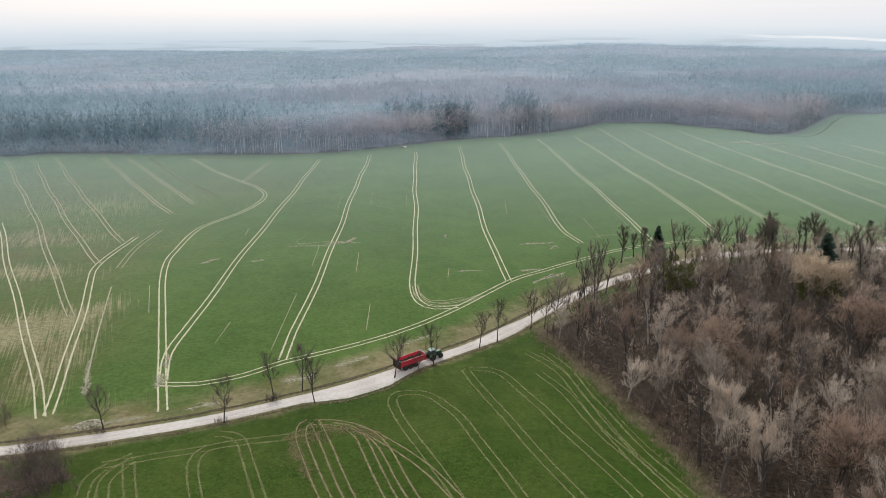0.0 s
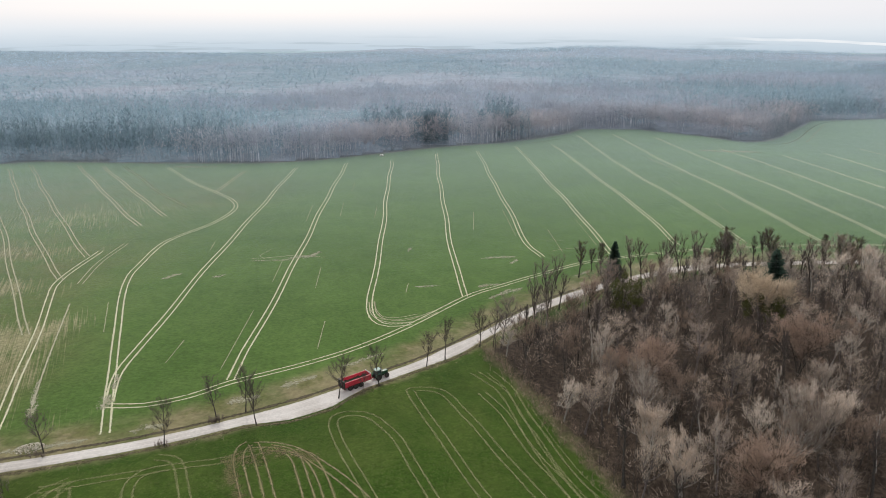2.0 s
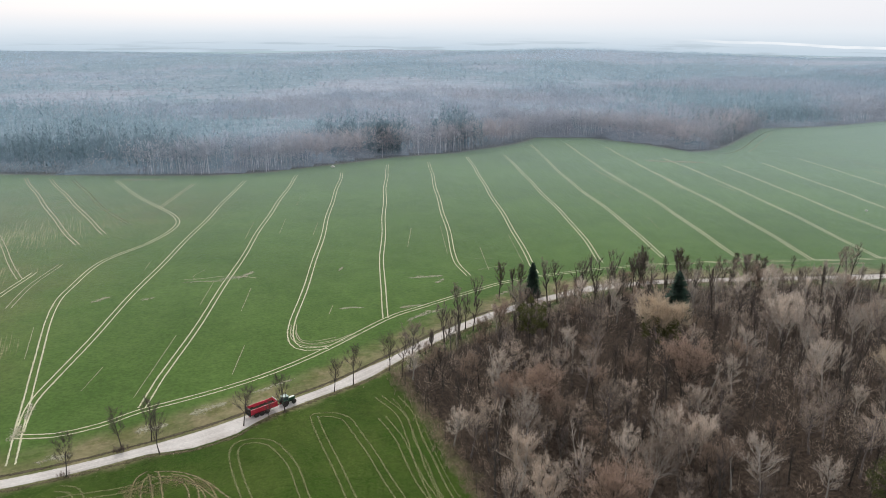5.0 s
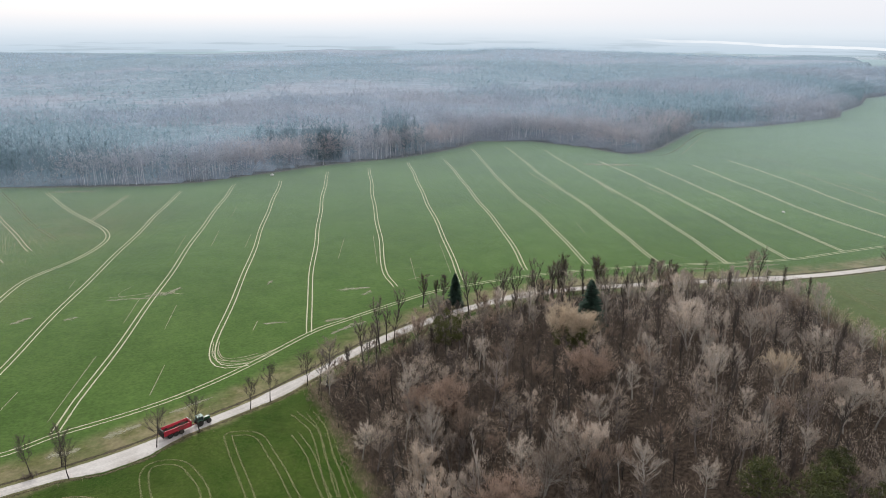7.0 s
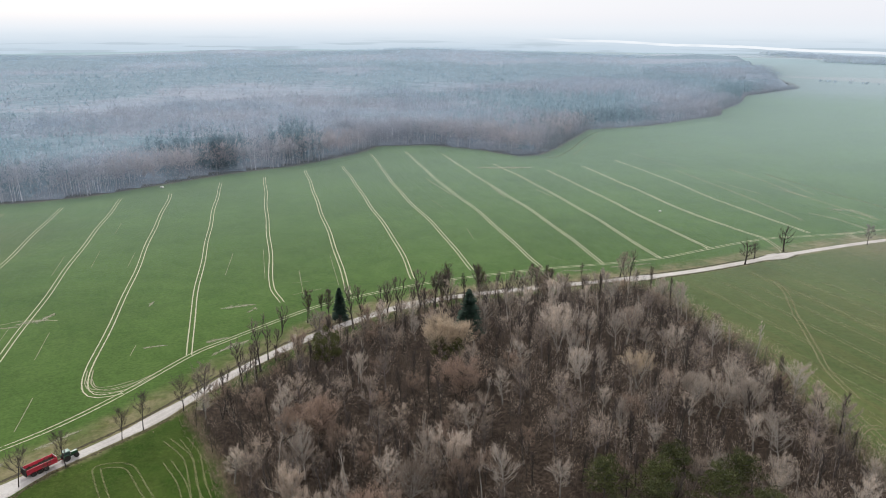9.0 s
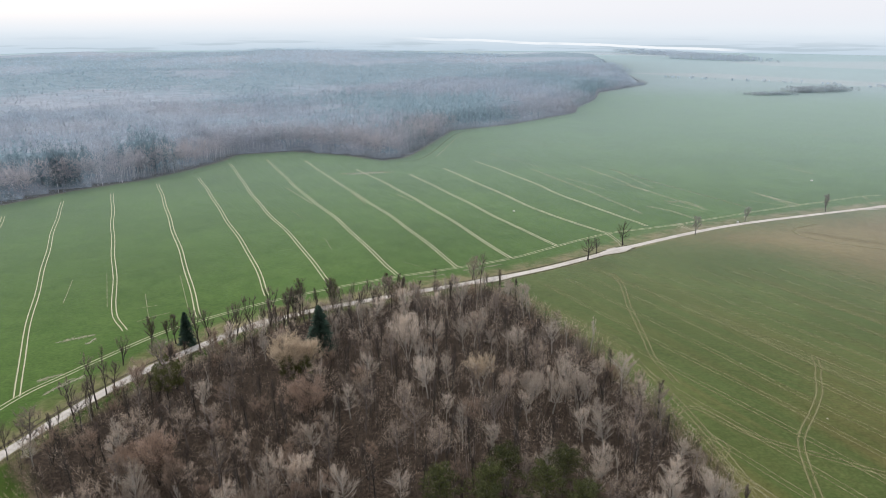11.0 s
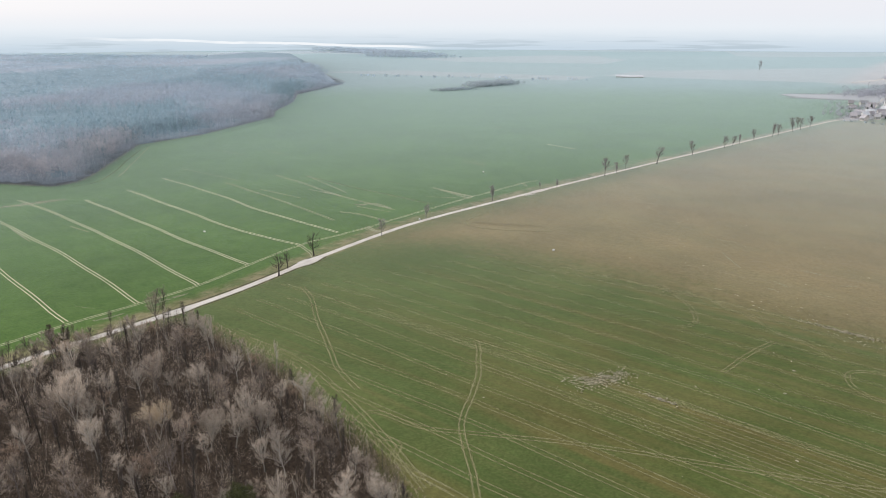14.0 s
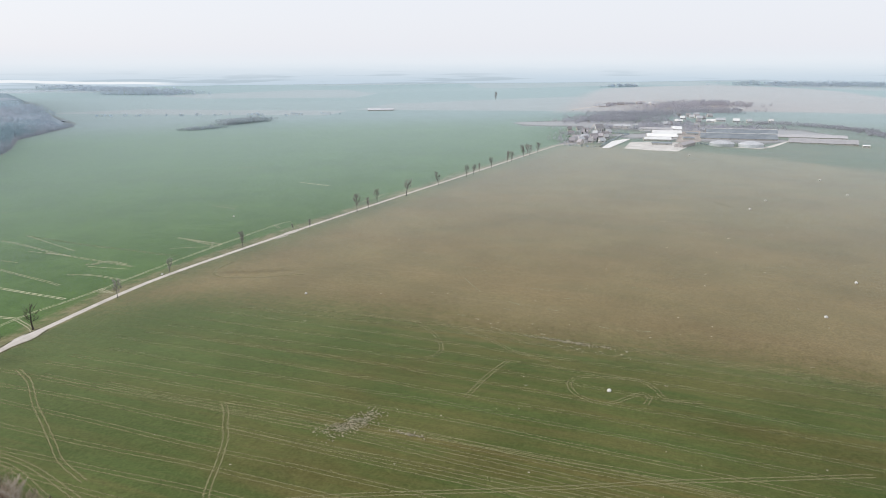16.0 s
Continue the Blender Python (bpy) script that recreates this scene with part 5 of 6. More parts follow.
for band, (d0, d1, n, box, hh, blades, bw) in enumerate(((2, 95, 120000, (-420, 440, 1300, 1350), 24, 30, 0.42), (30, 380, 64000, (-600, 440, 1400, 1850), 25, 22, 0.72), (380, 6000, 42000, (-1900, 700, 2100, 3900), 27, 12, 1.35))):
    x, y = r.uniform(box[0], box[2], n), r.uniform(box[1], box[3], n)
    d = depth_in(x, y, FOREST)
    m = (d > d0) & (d < d1)
    x, y, d = x[m], y[m], d[m]
    if band == 0:
        keep = r.rand(len(x)) < np.where(np.hypot(x, y) < 900, 1.0, 0.5) * np.clip((100 - d) / 65, 0, 1)
    else:
        keep = r.rand(len(x)) < np.clip((d - d0) / 50, 0.05, 1)
    x, y, d = x[keep], y[keep], d[keep]
    z = ground_z(x, y) + (np.clip(d / 18, 0, 1) * forest_rise(x, y) if band else 0)
    h = hh * r.uniform(0.68, 1.08, len(x)) * (0.85 + 0.3 * smooth_noise(x, y, 60, 9))
    if band == 0:
        h *= np.clip(0.5 + d / 16, 0.5, 1)
    con = pine_share(x, y) + r.normal(0, 0.07, len(x)) > (0.55, 0.47, 0.47)[band]
    wide = h * (0.40, 0.50, 0.66)[band] * r.uniform(0.75, 1.2, len(x))
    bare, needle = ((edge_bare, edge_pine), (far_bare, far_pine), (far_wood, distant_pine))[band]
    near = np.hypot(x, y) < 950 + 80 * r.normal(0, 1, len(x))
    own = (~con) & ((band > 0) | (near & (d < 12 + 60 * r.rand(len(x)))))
    # farther crowns take paler, bluer haze-tinted copies of the same woods
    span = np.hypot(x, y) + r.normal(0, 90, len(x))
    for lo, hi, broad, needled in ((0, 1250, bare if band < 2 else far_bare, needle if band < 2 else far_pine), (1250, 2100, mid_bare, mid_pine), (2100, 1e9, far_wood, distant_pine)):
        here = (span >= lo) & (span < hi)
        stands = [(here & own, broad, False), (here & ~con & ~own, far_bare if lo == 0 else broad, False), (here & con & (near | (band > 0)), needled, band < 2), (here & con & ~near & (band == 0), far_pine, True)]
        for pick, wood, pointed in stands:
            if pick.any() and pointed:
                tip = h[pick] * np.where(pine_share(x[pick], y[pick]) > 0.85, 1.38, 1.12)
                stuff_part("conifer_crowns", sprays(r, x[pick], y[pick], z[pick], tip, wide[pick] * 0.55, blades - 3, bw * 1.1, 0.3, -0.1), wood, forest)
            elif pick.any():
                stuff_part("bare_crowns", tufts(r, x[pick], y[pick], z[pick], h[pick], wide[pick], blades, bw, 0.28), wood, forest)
    if band < 1:
        rim = curve(FOREST[2:26], 3.0)
        nb = 17000
        pick = rim[r.randint(0, len(rim), nb)]
        bx, by = pick[:, 0] + r.normal(0, 9, nb), pick[:, 1] + r.normal(0, 9, nb)
        bd = depth_in(bx, by, FOREST)
        bx, by = bx[bd > 0.5], by[bd > 0.5]
        bh = r.uniform(3.0, 12.0, len(bx)) * r.uniform(0.6, 1.1, len(bx))
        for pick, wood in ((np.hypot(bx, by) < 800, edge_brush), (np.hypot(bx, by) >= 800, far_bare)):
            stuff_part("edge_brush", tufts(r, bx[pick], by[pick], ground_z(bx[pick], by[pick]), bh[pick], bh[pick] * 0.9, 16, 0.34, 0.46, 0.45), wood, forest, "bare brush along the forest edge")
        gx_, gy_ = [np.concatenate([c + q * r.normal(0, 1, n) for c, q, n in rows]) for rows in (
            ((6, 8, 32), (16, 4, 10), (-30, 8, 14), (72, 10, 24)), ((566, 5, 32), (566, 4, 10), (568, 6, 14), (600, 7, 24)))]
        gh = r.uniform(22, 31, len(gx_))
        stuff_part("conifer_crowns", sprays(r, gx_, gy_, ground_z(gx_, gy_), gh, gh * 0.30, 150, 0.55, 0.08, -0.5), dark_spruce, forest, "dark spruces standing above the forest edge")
        pale = (~con) & (r.rand(len(x)) < 0.04 + 0.45 * (smooth_noise(x, y, 60, 12) > 0.6))
        stuff_part("birch_stems", stems(r, x[pale], y[pale], z[pale], h[pale] * 0.96, np.full(pale.sum(), 0.19)), far_stem, forest, "pale birch stems at the forest edge")
        dark = ~pale & (r.rand(len(x)) < 0.22)
        stuff_part("dark_stems", stems(r, x[dark], y[dark], z[dark], h[dark] * 0.9, np.full(dark.sum(), 0.14)), far_trunk, forest)

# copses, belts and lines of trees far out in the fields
# village trees lightened to mauve grey, the haze being in the colour
village_wood = surface("hazed_village_trees", (0.53, 0.545, 0.61), (0.59, 0.60, 0.66), 0.03, 0.95, island=0.05, sheen=0.2, tint=(0.85, 0.9, 1.0), spec=0.1, thin=0.5)
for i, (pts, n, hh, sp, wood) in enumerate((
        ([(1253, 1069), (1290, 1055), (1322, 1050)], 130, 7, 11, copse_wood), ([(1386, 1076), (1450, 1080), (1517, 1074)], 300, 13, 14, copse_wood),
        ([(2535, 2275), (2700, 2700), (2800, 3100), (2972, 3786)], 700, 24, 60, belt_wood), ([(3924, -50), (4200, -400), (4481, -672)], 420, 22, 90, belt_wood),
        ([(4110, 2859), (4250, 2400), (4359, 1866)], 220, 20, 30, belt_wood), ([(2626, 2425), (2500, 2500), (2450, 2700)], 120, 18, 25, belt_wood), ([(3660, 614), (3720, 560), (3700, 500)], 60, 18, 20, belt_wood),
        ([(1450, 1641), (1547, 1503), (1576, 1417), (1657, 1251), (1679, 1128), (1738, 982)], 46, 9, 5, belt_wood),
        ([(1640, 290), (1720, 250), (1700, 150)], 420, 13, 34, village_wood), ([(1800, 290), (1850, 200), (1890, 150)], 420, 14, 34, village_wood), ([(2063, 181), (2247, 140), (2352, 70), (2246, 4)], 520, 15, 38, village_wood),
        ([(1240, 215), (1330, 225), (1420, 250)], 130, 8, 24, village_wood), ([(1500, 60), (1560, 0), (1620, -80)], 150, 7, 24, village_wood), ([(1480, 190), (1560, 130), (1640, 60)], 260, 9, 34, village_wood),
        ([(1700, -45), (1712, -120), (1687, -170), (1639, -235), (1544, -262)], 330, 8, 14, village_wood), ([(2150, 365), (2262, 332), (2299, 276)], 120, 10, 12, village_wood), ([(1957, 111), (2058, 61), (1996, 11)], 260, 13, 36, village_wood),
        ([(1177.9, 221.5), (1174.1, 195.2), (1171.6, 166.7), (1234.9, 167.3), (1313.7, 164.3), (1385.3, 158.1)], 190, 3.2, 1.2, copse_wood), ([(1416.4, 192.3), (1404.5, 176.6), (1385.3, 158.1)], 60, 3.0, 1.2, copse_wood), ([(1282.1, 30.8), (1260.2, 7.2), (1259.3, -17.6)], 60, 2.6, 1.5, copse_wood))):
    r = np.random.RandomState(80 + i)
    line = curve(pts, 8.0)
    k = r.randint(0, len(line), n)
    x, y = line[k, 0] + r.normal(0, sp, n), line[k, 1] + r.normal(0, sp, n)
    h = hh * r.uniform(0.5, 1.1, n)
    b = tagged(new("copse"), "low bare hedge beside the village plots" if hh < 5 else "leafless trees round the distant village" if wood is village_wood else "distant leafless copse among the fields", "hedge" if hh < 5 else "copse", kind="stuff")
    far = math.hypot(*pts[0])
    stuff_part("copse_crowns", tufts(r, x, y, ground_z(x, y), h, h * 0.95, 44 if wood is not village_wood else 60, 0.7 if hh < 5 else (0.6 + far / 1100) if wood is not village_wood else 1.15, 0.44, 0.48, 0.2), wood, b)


# ---------------------------------------------------------------- distance: a glowing ring painted with haze and far land, and a lake
w = Web("far_haze_glow")
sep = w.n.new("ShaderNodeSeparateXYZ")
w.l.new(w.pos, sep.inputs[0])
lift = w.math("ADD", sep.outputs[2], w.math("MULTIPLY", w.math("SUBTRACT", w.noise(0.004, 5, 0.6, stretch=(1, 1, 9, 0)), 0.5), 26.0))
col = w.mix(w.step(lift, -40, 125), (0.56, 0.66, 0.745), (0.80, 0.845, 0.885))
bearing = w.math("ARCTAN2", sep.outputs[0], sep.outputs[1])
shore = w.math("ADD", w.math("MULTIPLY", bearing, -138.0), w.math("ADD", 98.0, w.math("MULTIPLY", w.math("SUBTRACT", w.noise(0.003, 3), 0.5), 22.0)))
# far reach of the lake, painted into the ring's glow
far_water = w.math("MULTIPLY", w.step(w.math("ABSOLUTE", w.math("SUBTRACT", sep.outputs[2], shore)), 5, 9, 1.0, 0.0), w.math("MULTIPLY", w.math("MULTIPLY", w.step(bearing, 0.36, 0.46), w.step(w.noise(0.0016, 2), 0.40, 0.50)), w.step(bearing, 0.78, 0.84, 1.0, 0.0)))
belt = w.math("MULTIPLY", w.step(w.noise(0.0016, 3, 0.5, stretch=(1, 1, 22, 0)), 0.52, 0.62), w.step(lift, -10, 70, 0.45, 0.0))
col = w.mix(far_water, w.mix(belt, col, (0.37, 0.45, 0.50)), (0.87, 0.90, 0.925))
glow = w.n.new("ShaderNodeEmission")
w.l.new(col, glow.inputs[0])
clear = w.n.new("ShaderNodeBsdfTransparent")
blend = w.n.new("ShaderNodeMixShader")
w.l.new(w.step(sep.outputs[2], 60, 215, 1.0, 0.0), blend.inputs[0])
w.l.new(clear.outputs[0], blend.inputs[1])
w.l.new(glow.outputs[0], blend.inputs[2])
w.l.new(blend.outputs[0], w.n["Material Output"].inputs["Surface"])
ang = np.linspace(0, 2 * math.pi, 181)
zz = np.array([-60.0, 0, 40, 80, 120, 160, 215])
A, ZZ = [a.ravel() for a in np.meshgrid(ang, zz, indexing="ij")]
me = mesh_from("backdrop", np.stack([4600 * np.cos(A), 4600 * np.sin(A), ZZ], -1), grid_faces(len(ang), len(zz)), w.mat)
backdrop = tagged(new("backdrop", me), "painted glowing ring of pale hazy far country below an overcast sky", "backdrop", kind="structure")
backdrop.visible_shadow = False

w = Web("lake_water")
w.bump(w.noise(0.05, 3), 0.05, 0.5)
lake_mat = w.done((0.25, 0.28, 0.30, 1.0), 0.12, spec=0.6)
ln = np.array([((4560 - 8 * a) * math.sin(radians(a)), (4560 - 8 * a) * math.cos(radians(a))) for a in np.linspace(30, 47, 60)])
wid = np.clip(np.sin(np.linspace(0.1, 3.04, 60)) + 0.25 * np.sin(np.linspace(0, 19, 60)), 0.08, 1.2) * 170
me = strip("lake", ln, np.stack([wid, wid], -1), 0.6, lake_mat, (-1, 0, 1))
tagged(new("water", me), "bright distant lake mirroring the sky", "lake", kind="structure")


# ---------------------------------------------------------------- parts
def part(name, bm, material, parent, label=""):
    me = bpy.data.meshes.new(name)
    bm.normal_update()
    bm.to_mesh(me)
    bm.free()
    me.materials.append(material)
    ob = new(name, me)
    ob.parent = parent
    return tagged(ob, label)


def box(x0, x1, y0, y1, z0, z1, bevel=0.0, taper=0.0):
    bm = bmesh.new()
    bmesh.ops.create_cube(bm, size=1)
    for v in bm.verts:
        k = 1 - taper if v.co.z > 0 else 1
        v.co = Vector(((x0 + x1) / 2 + v.co.x * (x1 - x0) * k, (y0 + y1) / 2 + v.co.y * (y1 - y0) * k, z0 if v.co.z < 0 else z1))
    if bevel:
        bmesh.ops.bevel(bm, geom=bm.edges[:], offset=bevel, segments=2, affect="EDGES", profile=0.7)
    return bm


def rod(p, q, r, sides=10):
    bm = bmesh.new()
    p, q = Vector(p), Vector(q)
    m = Matrix.Translation((p + q) / 2) @ (q - p).to_track_quat("Z", "Y").to_matrix().to_4x4()
    bmesh.ops.create_cone(bm, cap_ends=True, segments=sides, radius1=r, radius2=r, depth=(q - p).length, matrix=m)
    return bm


def lathe(profile, sides=24, matrix=None):
    """A turned form round the y axis from (radius, y) pairs."""
    bm = bmesh.new()
    rings = []
    for r_, y_ in profile:
        rings.append([bm.verts.new((r_ * math.cos(2 * math.pi * k / sides), y_, r_ * math.sin(2 * math.pi * k / sides))) for k in range(sides)])
    for a, b in zip(rings[:-1], rings[1:]):
        for k in range(sides):
            bm.faces.new((a[k], a[(k + 1) % sides], b[(k + 1) % sides], b[k]))
    bm.faces.new(rings[0][::-1])
    bm.faces.new(rings[-1])
    if matrix:
        bmesh.ops.transform(bm, matrix=matrix, verts=bm.verts[:])
    bmesh.ops.recalc_face_normals(bm, faces=bm.faces[:])
    return bm


rubber = surface("tyre_rubber", (0.018, 0.017, 0.016), (0.055, 0.048, 0.040), 4.0, 0.85)
red_paint = surface("red_paint", (0.60, 0.035, 0.062), (0.52, 0.045, 0.065), 1.2, 0.42, spec=0.5)
red_dark = surface("dirty_red_paint", (0.22, 0.020, 0.018), (0.12, 0.035, 0.028), 2.0, 0.6)
dark_steel = surface("dark_steel", (0.030, 0.028, 0.027), (0.075, 0.065, 0.055), 3.0, 0.6, metal=0.4)
grey_steel = surface("grey_steel", (0.28, 0.27, 0.26), (0.40, 0.39, 0.37), 2.0, 0.45, metal=0.6)
green_paint = surface("green_paint", (0.020, 0.070, 0.030), (0.030, 0.085, 0.040), 1.5, 0.4, spec=0.5)
roof_green = surface("pale_green_paint", (0.17, 0.27, 0.22), (0.23, 0.33, 0.28), 1.5, 0.45)
white_paint = surface("white_paint", (0.72, 0.71, 0.68), (0.80, 0.79, 0.77), 1.5, 0.5)
manure = surface("dark_manure", (0.032, 0.024, 0.016), (0.075, 0.056, 0.036), 3.0, 0.95, bump=0.06)
glass_m, gn = node_mat("cab_glass")[:2]
gn["Principled BSDF"].inputs["Base Color"].default_value = (0.05, 0.07, 0.075, 1)
gn["Principled BSDF"].inputs["Roughness"].default_value = 0.06
gn["Principled BSDF"].inputs["Specular IOR Level"].default_value = 0.7


def wheel(parent, x, y, r_, w_, rim_mat):
    """A lugged tyre with its rim, the tyre's foot at height 0."""
    m = Matrix.Translation((x, y, r_))
    h = w_ / 2
    ty = part("tyre", lathe([(r_ * 0.58, -h), (r_ * 0.9, -h), (r_, -h * 0.72), (r_, h * 0.72), (r_ * 0.9, h), (r_ * 0.58, h)], 28, m), rubber, parent)
    bm = bmesh.new()
    for k in range(18):
        for s in (-1, 1):
            b = bmesh.ops.create_cube(bm, size=1)["verts"]
            a = 2 * math.pi * (k + (0.5 if s > 0 else 0)) / 18
            mm = m @ Matrix.Rotation(-a, 4, "Y") @ Matrix.Translation((r_ * 1.005, s * h * 0.45, 0)) @ Matrix.Rotation(s * 0.6, 4, "X") @ Matrix.Diagonal((r_ * 0.05, h * 0.9, r_ * 0.07, 1))
            bmesh.ops.transform(bm, matrix=mm, verts=b)
    part("tread", bm, rubber, ty)
    part("rim", lathe([(r_ * 0.10, -h * 0.95), (r_ * 0.3, -h * 0.7), (r_ * 0.57, -h * 0.8), (r_ * 0.575, h * 0.8), (r_ * 0.3, h * 0.7), (r_ * 0.10, h * 0.95)], 20, m), rim_mat, ty)
    return ty


def tractor():
    t = tagged(new("tractor"), "dark green tractor with a pale green cab roof on the road", "tractor")
    part("chassis", box(-0.9, 2.9, -0.32, 0.32, 0.65, 1.15, 0.05), dark_steel, t)
    hood = part("hood", box(0.75, 3.0, -0.47, 0.47, 1.1, 1.95, 0.12), green_paint, t)
    part("grille", box(3.0, 3.04, -0.36, 0.36, 1.2, 1.8, 0.01), dark_steel, hood)
    for s in (-1, 1):
        part("headlight", box(3.0, 3.06, s * 0.36 - 0.07, s * 0.36 + 0.07, 1.72, 1.84, 0.015), white_paint, hood)
    cab = part("cab", box(-0.95, 0.72, -0.82, 0.82, 1.25, 2.72, 0.08, 0.12), glass_m, t, "dark glazed cab")
    for x_, y_ in ((-0.92, -0.80), (-0.92, 0.80), (0.70, -0.80), (0.70, 0.80)):
        part("pillar", rod((x_, y_, 1.25), (x_ * 0.86, y_ * 0.88, 2.75), 0.055, 8), green_paint, cab)
    part("roof", box(-1.05, 0.85, -0.86, 0.86, 2.72, 2.95, 0.09), roof_green, cab, "pale green cab roof")
    part("exhaust", rod((0.85, -0.62, 1.5), (0.85, -0.62, 3.0), 0.06), grey_steel, t)
    for s in (-1, 1):
        bm = bmesh.new()
        prof = [(math.cos(a), math.sin(a)) for a in np.linspace(0.35, 2.9, 9)]
        vs = [[bm.verts.new((-0.35 + 1.0 * c * k, s * yy, 0.92 + 1.0 * d * k)) for c, d in prof] for yy, k in ((0.62, 1.0), (1.28, 1.0), (1.28, 0.95), (0.62, 0.95))]
        for a in range(4):
            for k in range(8):
                bm.faces.new((vs[a][k], vs[a][k + 1], vs[(a + 1) % 4][k + 1], vs[(a + 1) % 4][k]))
        bmesh.ops.recalc_face_normals(bm, faces=bm.faces[:])
        part("mudguard", bm, green_paint, t)
        wheel(t, -0.35, s * 0.97, 0.93, 0.62, grey_steel)
        wheel(t, 2.35, s * 0.92, 0.70, 0.50, grey_steel)
        part("mirror", box(0.75, 0.83, s * 1.08 - 0.1, s * 1.08 + 0.1, 2.1, 2.5, 0.02), dark_steel, cab)
    part("hitch", rod((-0.9, 0, 0.75), (-1.5, 0, 0.62), 0.09), dark_steel, t)
    return t


def spreader():
    """A tall three-axle muck spreader, its front to +x, origin at its rear end."""
    t = tagged(new("muck_spreader"), "long red three-axle muck spreader with dark load", "trailer")
    part("floor", box(0.5, 7.4, -0.95, 0.95, 0.98, 1.16, 0.03), red_dark, t)
    for s in (-1, 1):
        bm = box(0.5, 7.4, -0.04, 0.04, 1.12, 2.75, 0.0)
        for v in bm.verts:
            v.co.y += s * (1.28 if v.co.z > 2 else 0.97)
        wall = part("side_wall", bm, red_paint, t, "bright red sloping side wall")
        for k in range(9):
            x_ = 0.7 + k * 0.81
            b = box(x_ - 0.05, x_ + 0.05, -0.05, 0.05, 1.12, 2.72)
            for v in b.verts:
                v.co.y += s * (1.335 if v.co.z > 2 else 1.03)
            part("rib", b, red_paint, wall)
        part("top_rail", box(0.45, 7.45, s * 1.30 - 0.07, s * 1.30 + 0.07, 2.73, 2.85, 0.03), red_paint, wall)
        part("mudguard", box(1.5, 5.4, s * 0.95 - 0.28, s * 0.95 + 0.28, 1.34 - 0.06, 1.34, 0.02), red_dark, t)
    bm = box(7.36, 7.44, -1.3, 1.3, 1.12, 2.95, 0.0)
    part("front_wall", bm, red_paint, t)
    part("guard_grille", box(7.3, 7.34, -1.2, 1.2, 2.9, 3.3, 0.01), white_paint, t)
    bm = bmesh.new()
    n, mrows = 22, 7
    grid = [[bm.verts.new((0.62 + 6.7 * i / n, -1.13 + 2.26 * j / mrows, 2.05 + 0.14 * math.sin(i * 1.7 + j) + 0.12 * math.sin(j * 2.3 - i * 0.6))) for j in range(mrows + 1)] for i in range(n + 1)]
    for i in range(n):
        for j in range(mrows):
            bm.faces.new((grid[i][j], grid[i + 1][j], grid[i + 1][j + 1], grid[i][j + 1]))
    part("load", bm, manure, t, "dark clumpy manure load")
    rear = part("beater_frame", box(0.22, 0.5, -1.36, 1.36, 0.95, 1.15, 0.03), dark_steel, t, "dark rear beater frame")
    part("beam", box(0.22, 0.5, -1.36, 1.36, 3.0, 3.2, 0.03), dark_steel, rear)
    for s in (-1, 1):
        part("post", box(0.22, 0.5, s * 1.3 - 0.08, s * 1.3 + 0.08, 1.0, 3.1, 0.02), dark_steel, rear)
        part("tail_light", box(0.16, 0.22, s * 1.22 - 0.1, s * 1.22 + 0.1, 1.0, 1.12, 0.01), red_paint, rear)
    for y_ in (-0.9, -0.3, 0.3, 0.9):
        bm = rod((0.36, y_, 1.1), (0.36, y_, 3.0), 0.09, 10)
        for k in range(12):
            b = bmesh.ops.create_cube(bm, size=1)["verts"]
            bmesh.ops.transform(bm, matrix=Matrix.Translation((0.36, y_, 1.2 + k * 0.15)) @ Matrix.Rotation(k * 0.9, 4, "Z") @ Matrix.Diagonal((0.52, 0.09, 0.03, 1)), verts=b)
        part("beater", bm, dark_steel, rear)
    for s in (-1, 1):
        part("chassis_beam", box(0.3, 7.6, s * 0.42 - 0.09, s * 0.42 + 0.09, 0.72, 0.98, 0.02), red_dark, t)
        for x_ in (2.05, 3.45, 4.85):
            wheel(t, x_, s * 0.98, 0.64, 0.52, grey_steel)
        part("drawbar", rod((7.5, s * 0.35, 0.85), (9.0, 0, 0.65), 0.1, 8), red_dark, t)
    part("ladder", box(7.46, 7.52, 0.6, 0.95, 0.9, 2.7, 0.01), grey_steel, t)
    return t


lane = Vector((12.1, 9.8, 0)).normalized()
turn = math.atan2(lane.y, lane.x)
rear_at = Vector((-10.1, 134.0, 0))
sp = spreader()
sp.matrix_basis = Matrix.Translation((rear_at.x, rear_at.y, gz(rear_at.x + 3, rear_at.y + 2) + 0.1)) @ Matrix.Rotation(turn, 4, "Z") @ Matrix.Diagonal((0.97, 0.88, 0.82, 1))
tr = tractor()
at = rear_at + lane * 9.75
tr.matrix_basis = Matrix.Translation((at.x, at.y, gz(at.x, at.y) + 0.1)) @ Matrix.Rotation(turn, 4, "Z") @ Matrix.Scale(0.82, 4)

# ---------------------------------------------------------------- village and farm at the end of the road
wall_pale = surface("pale_render", (0.56, 0.54, 0.50), (0.70, 0.68, 0.64), 0.3, 0.9, vary=0.15)
wall_brick = surface("brick_wall", (0.55, 0.515, 0.505), (0.64, 0.60, 0.585), 0.6, 0.9, vary=0.2)
wall_white = surface("white_render", (0.74, 0.73, 0.71), (0.84, 0.83, 0.81), 0.3, 0.9, vary=0.1)
roof_pale = surface("pale_sheet_roof", (0.50, 0.51, 0.53), (0.62, 0.63, 0.64), 0.1, 0.6, vary=0.1)
roof_grey = surface("grey_sheet_roof", (0.215, 0.245, 0.27), (0.30, 0.33, 0.355), 0.08, 0.6, vary=0.15, sheen=0.3)
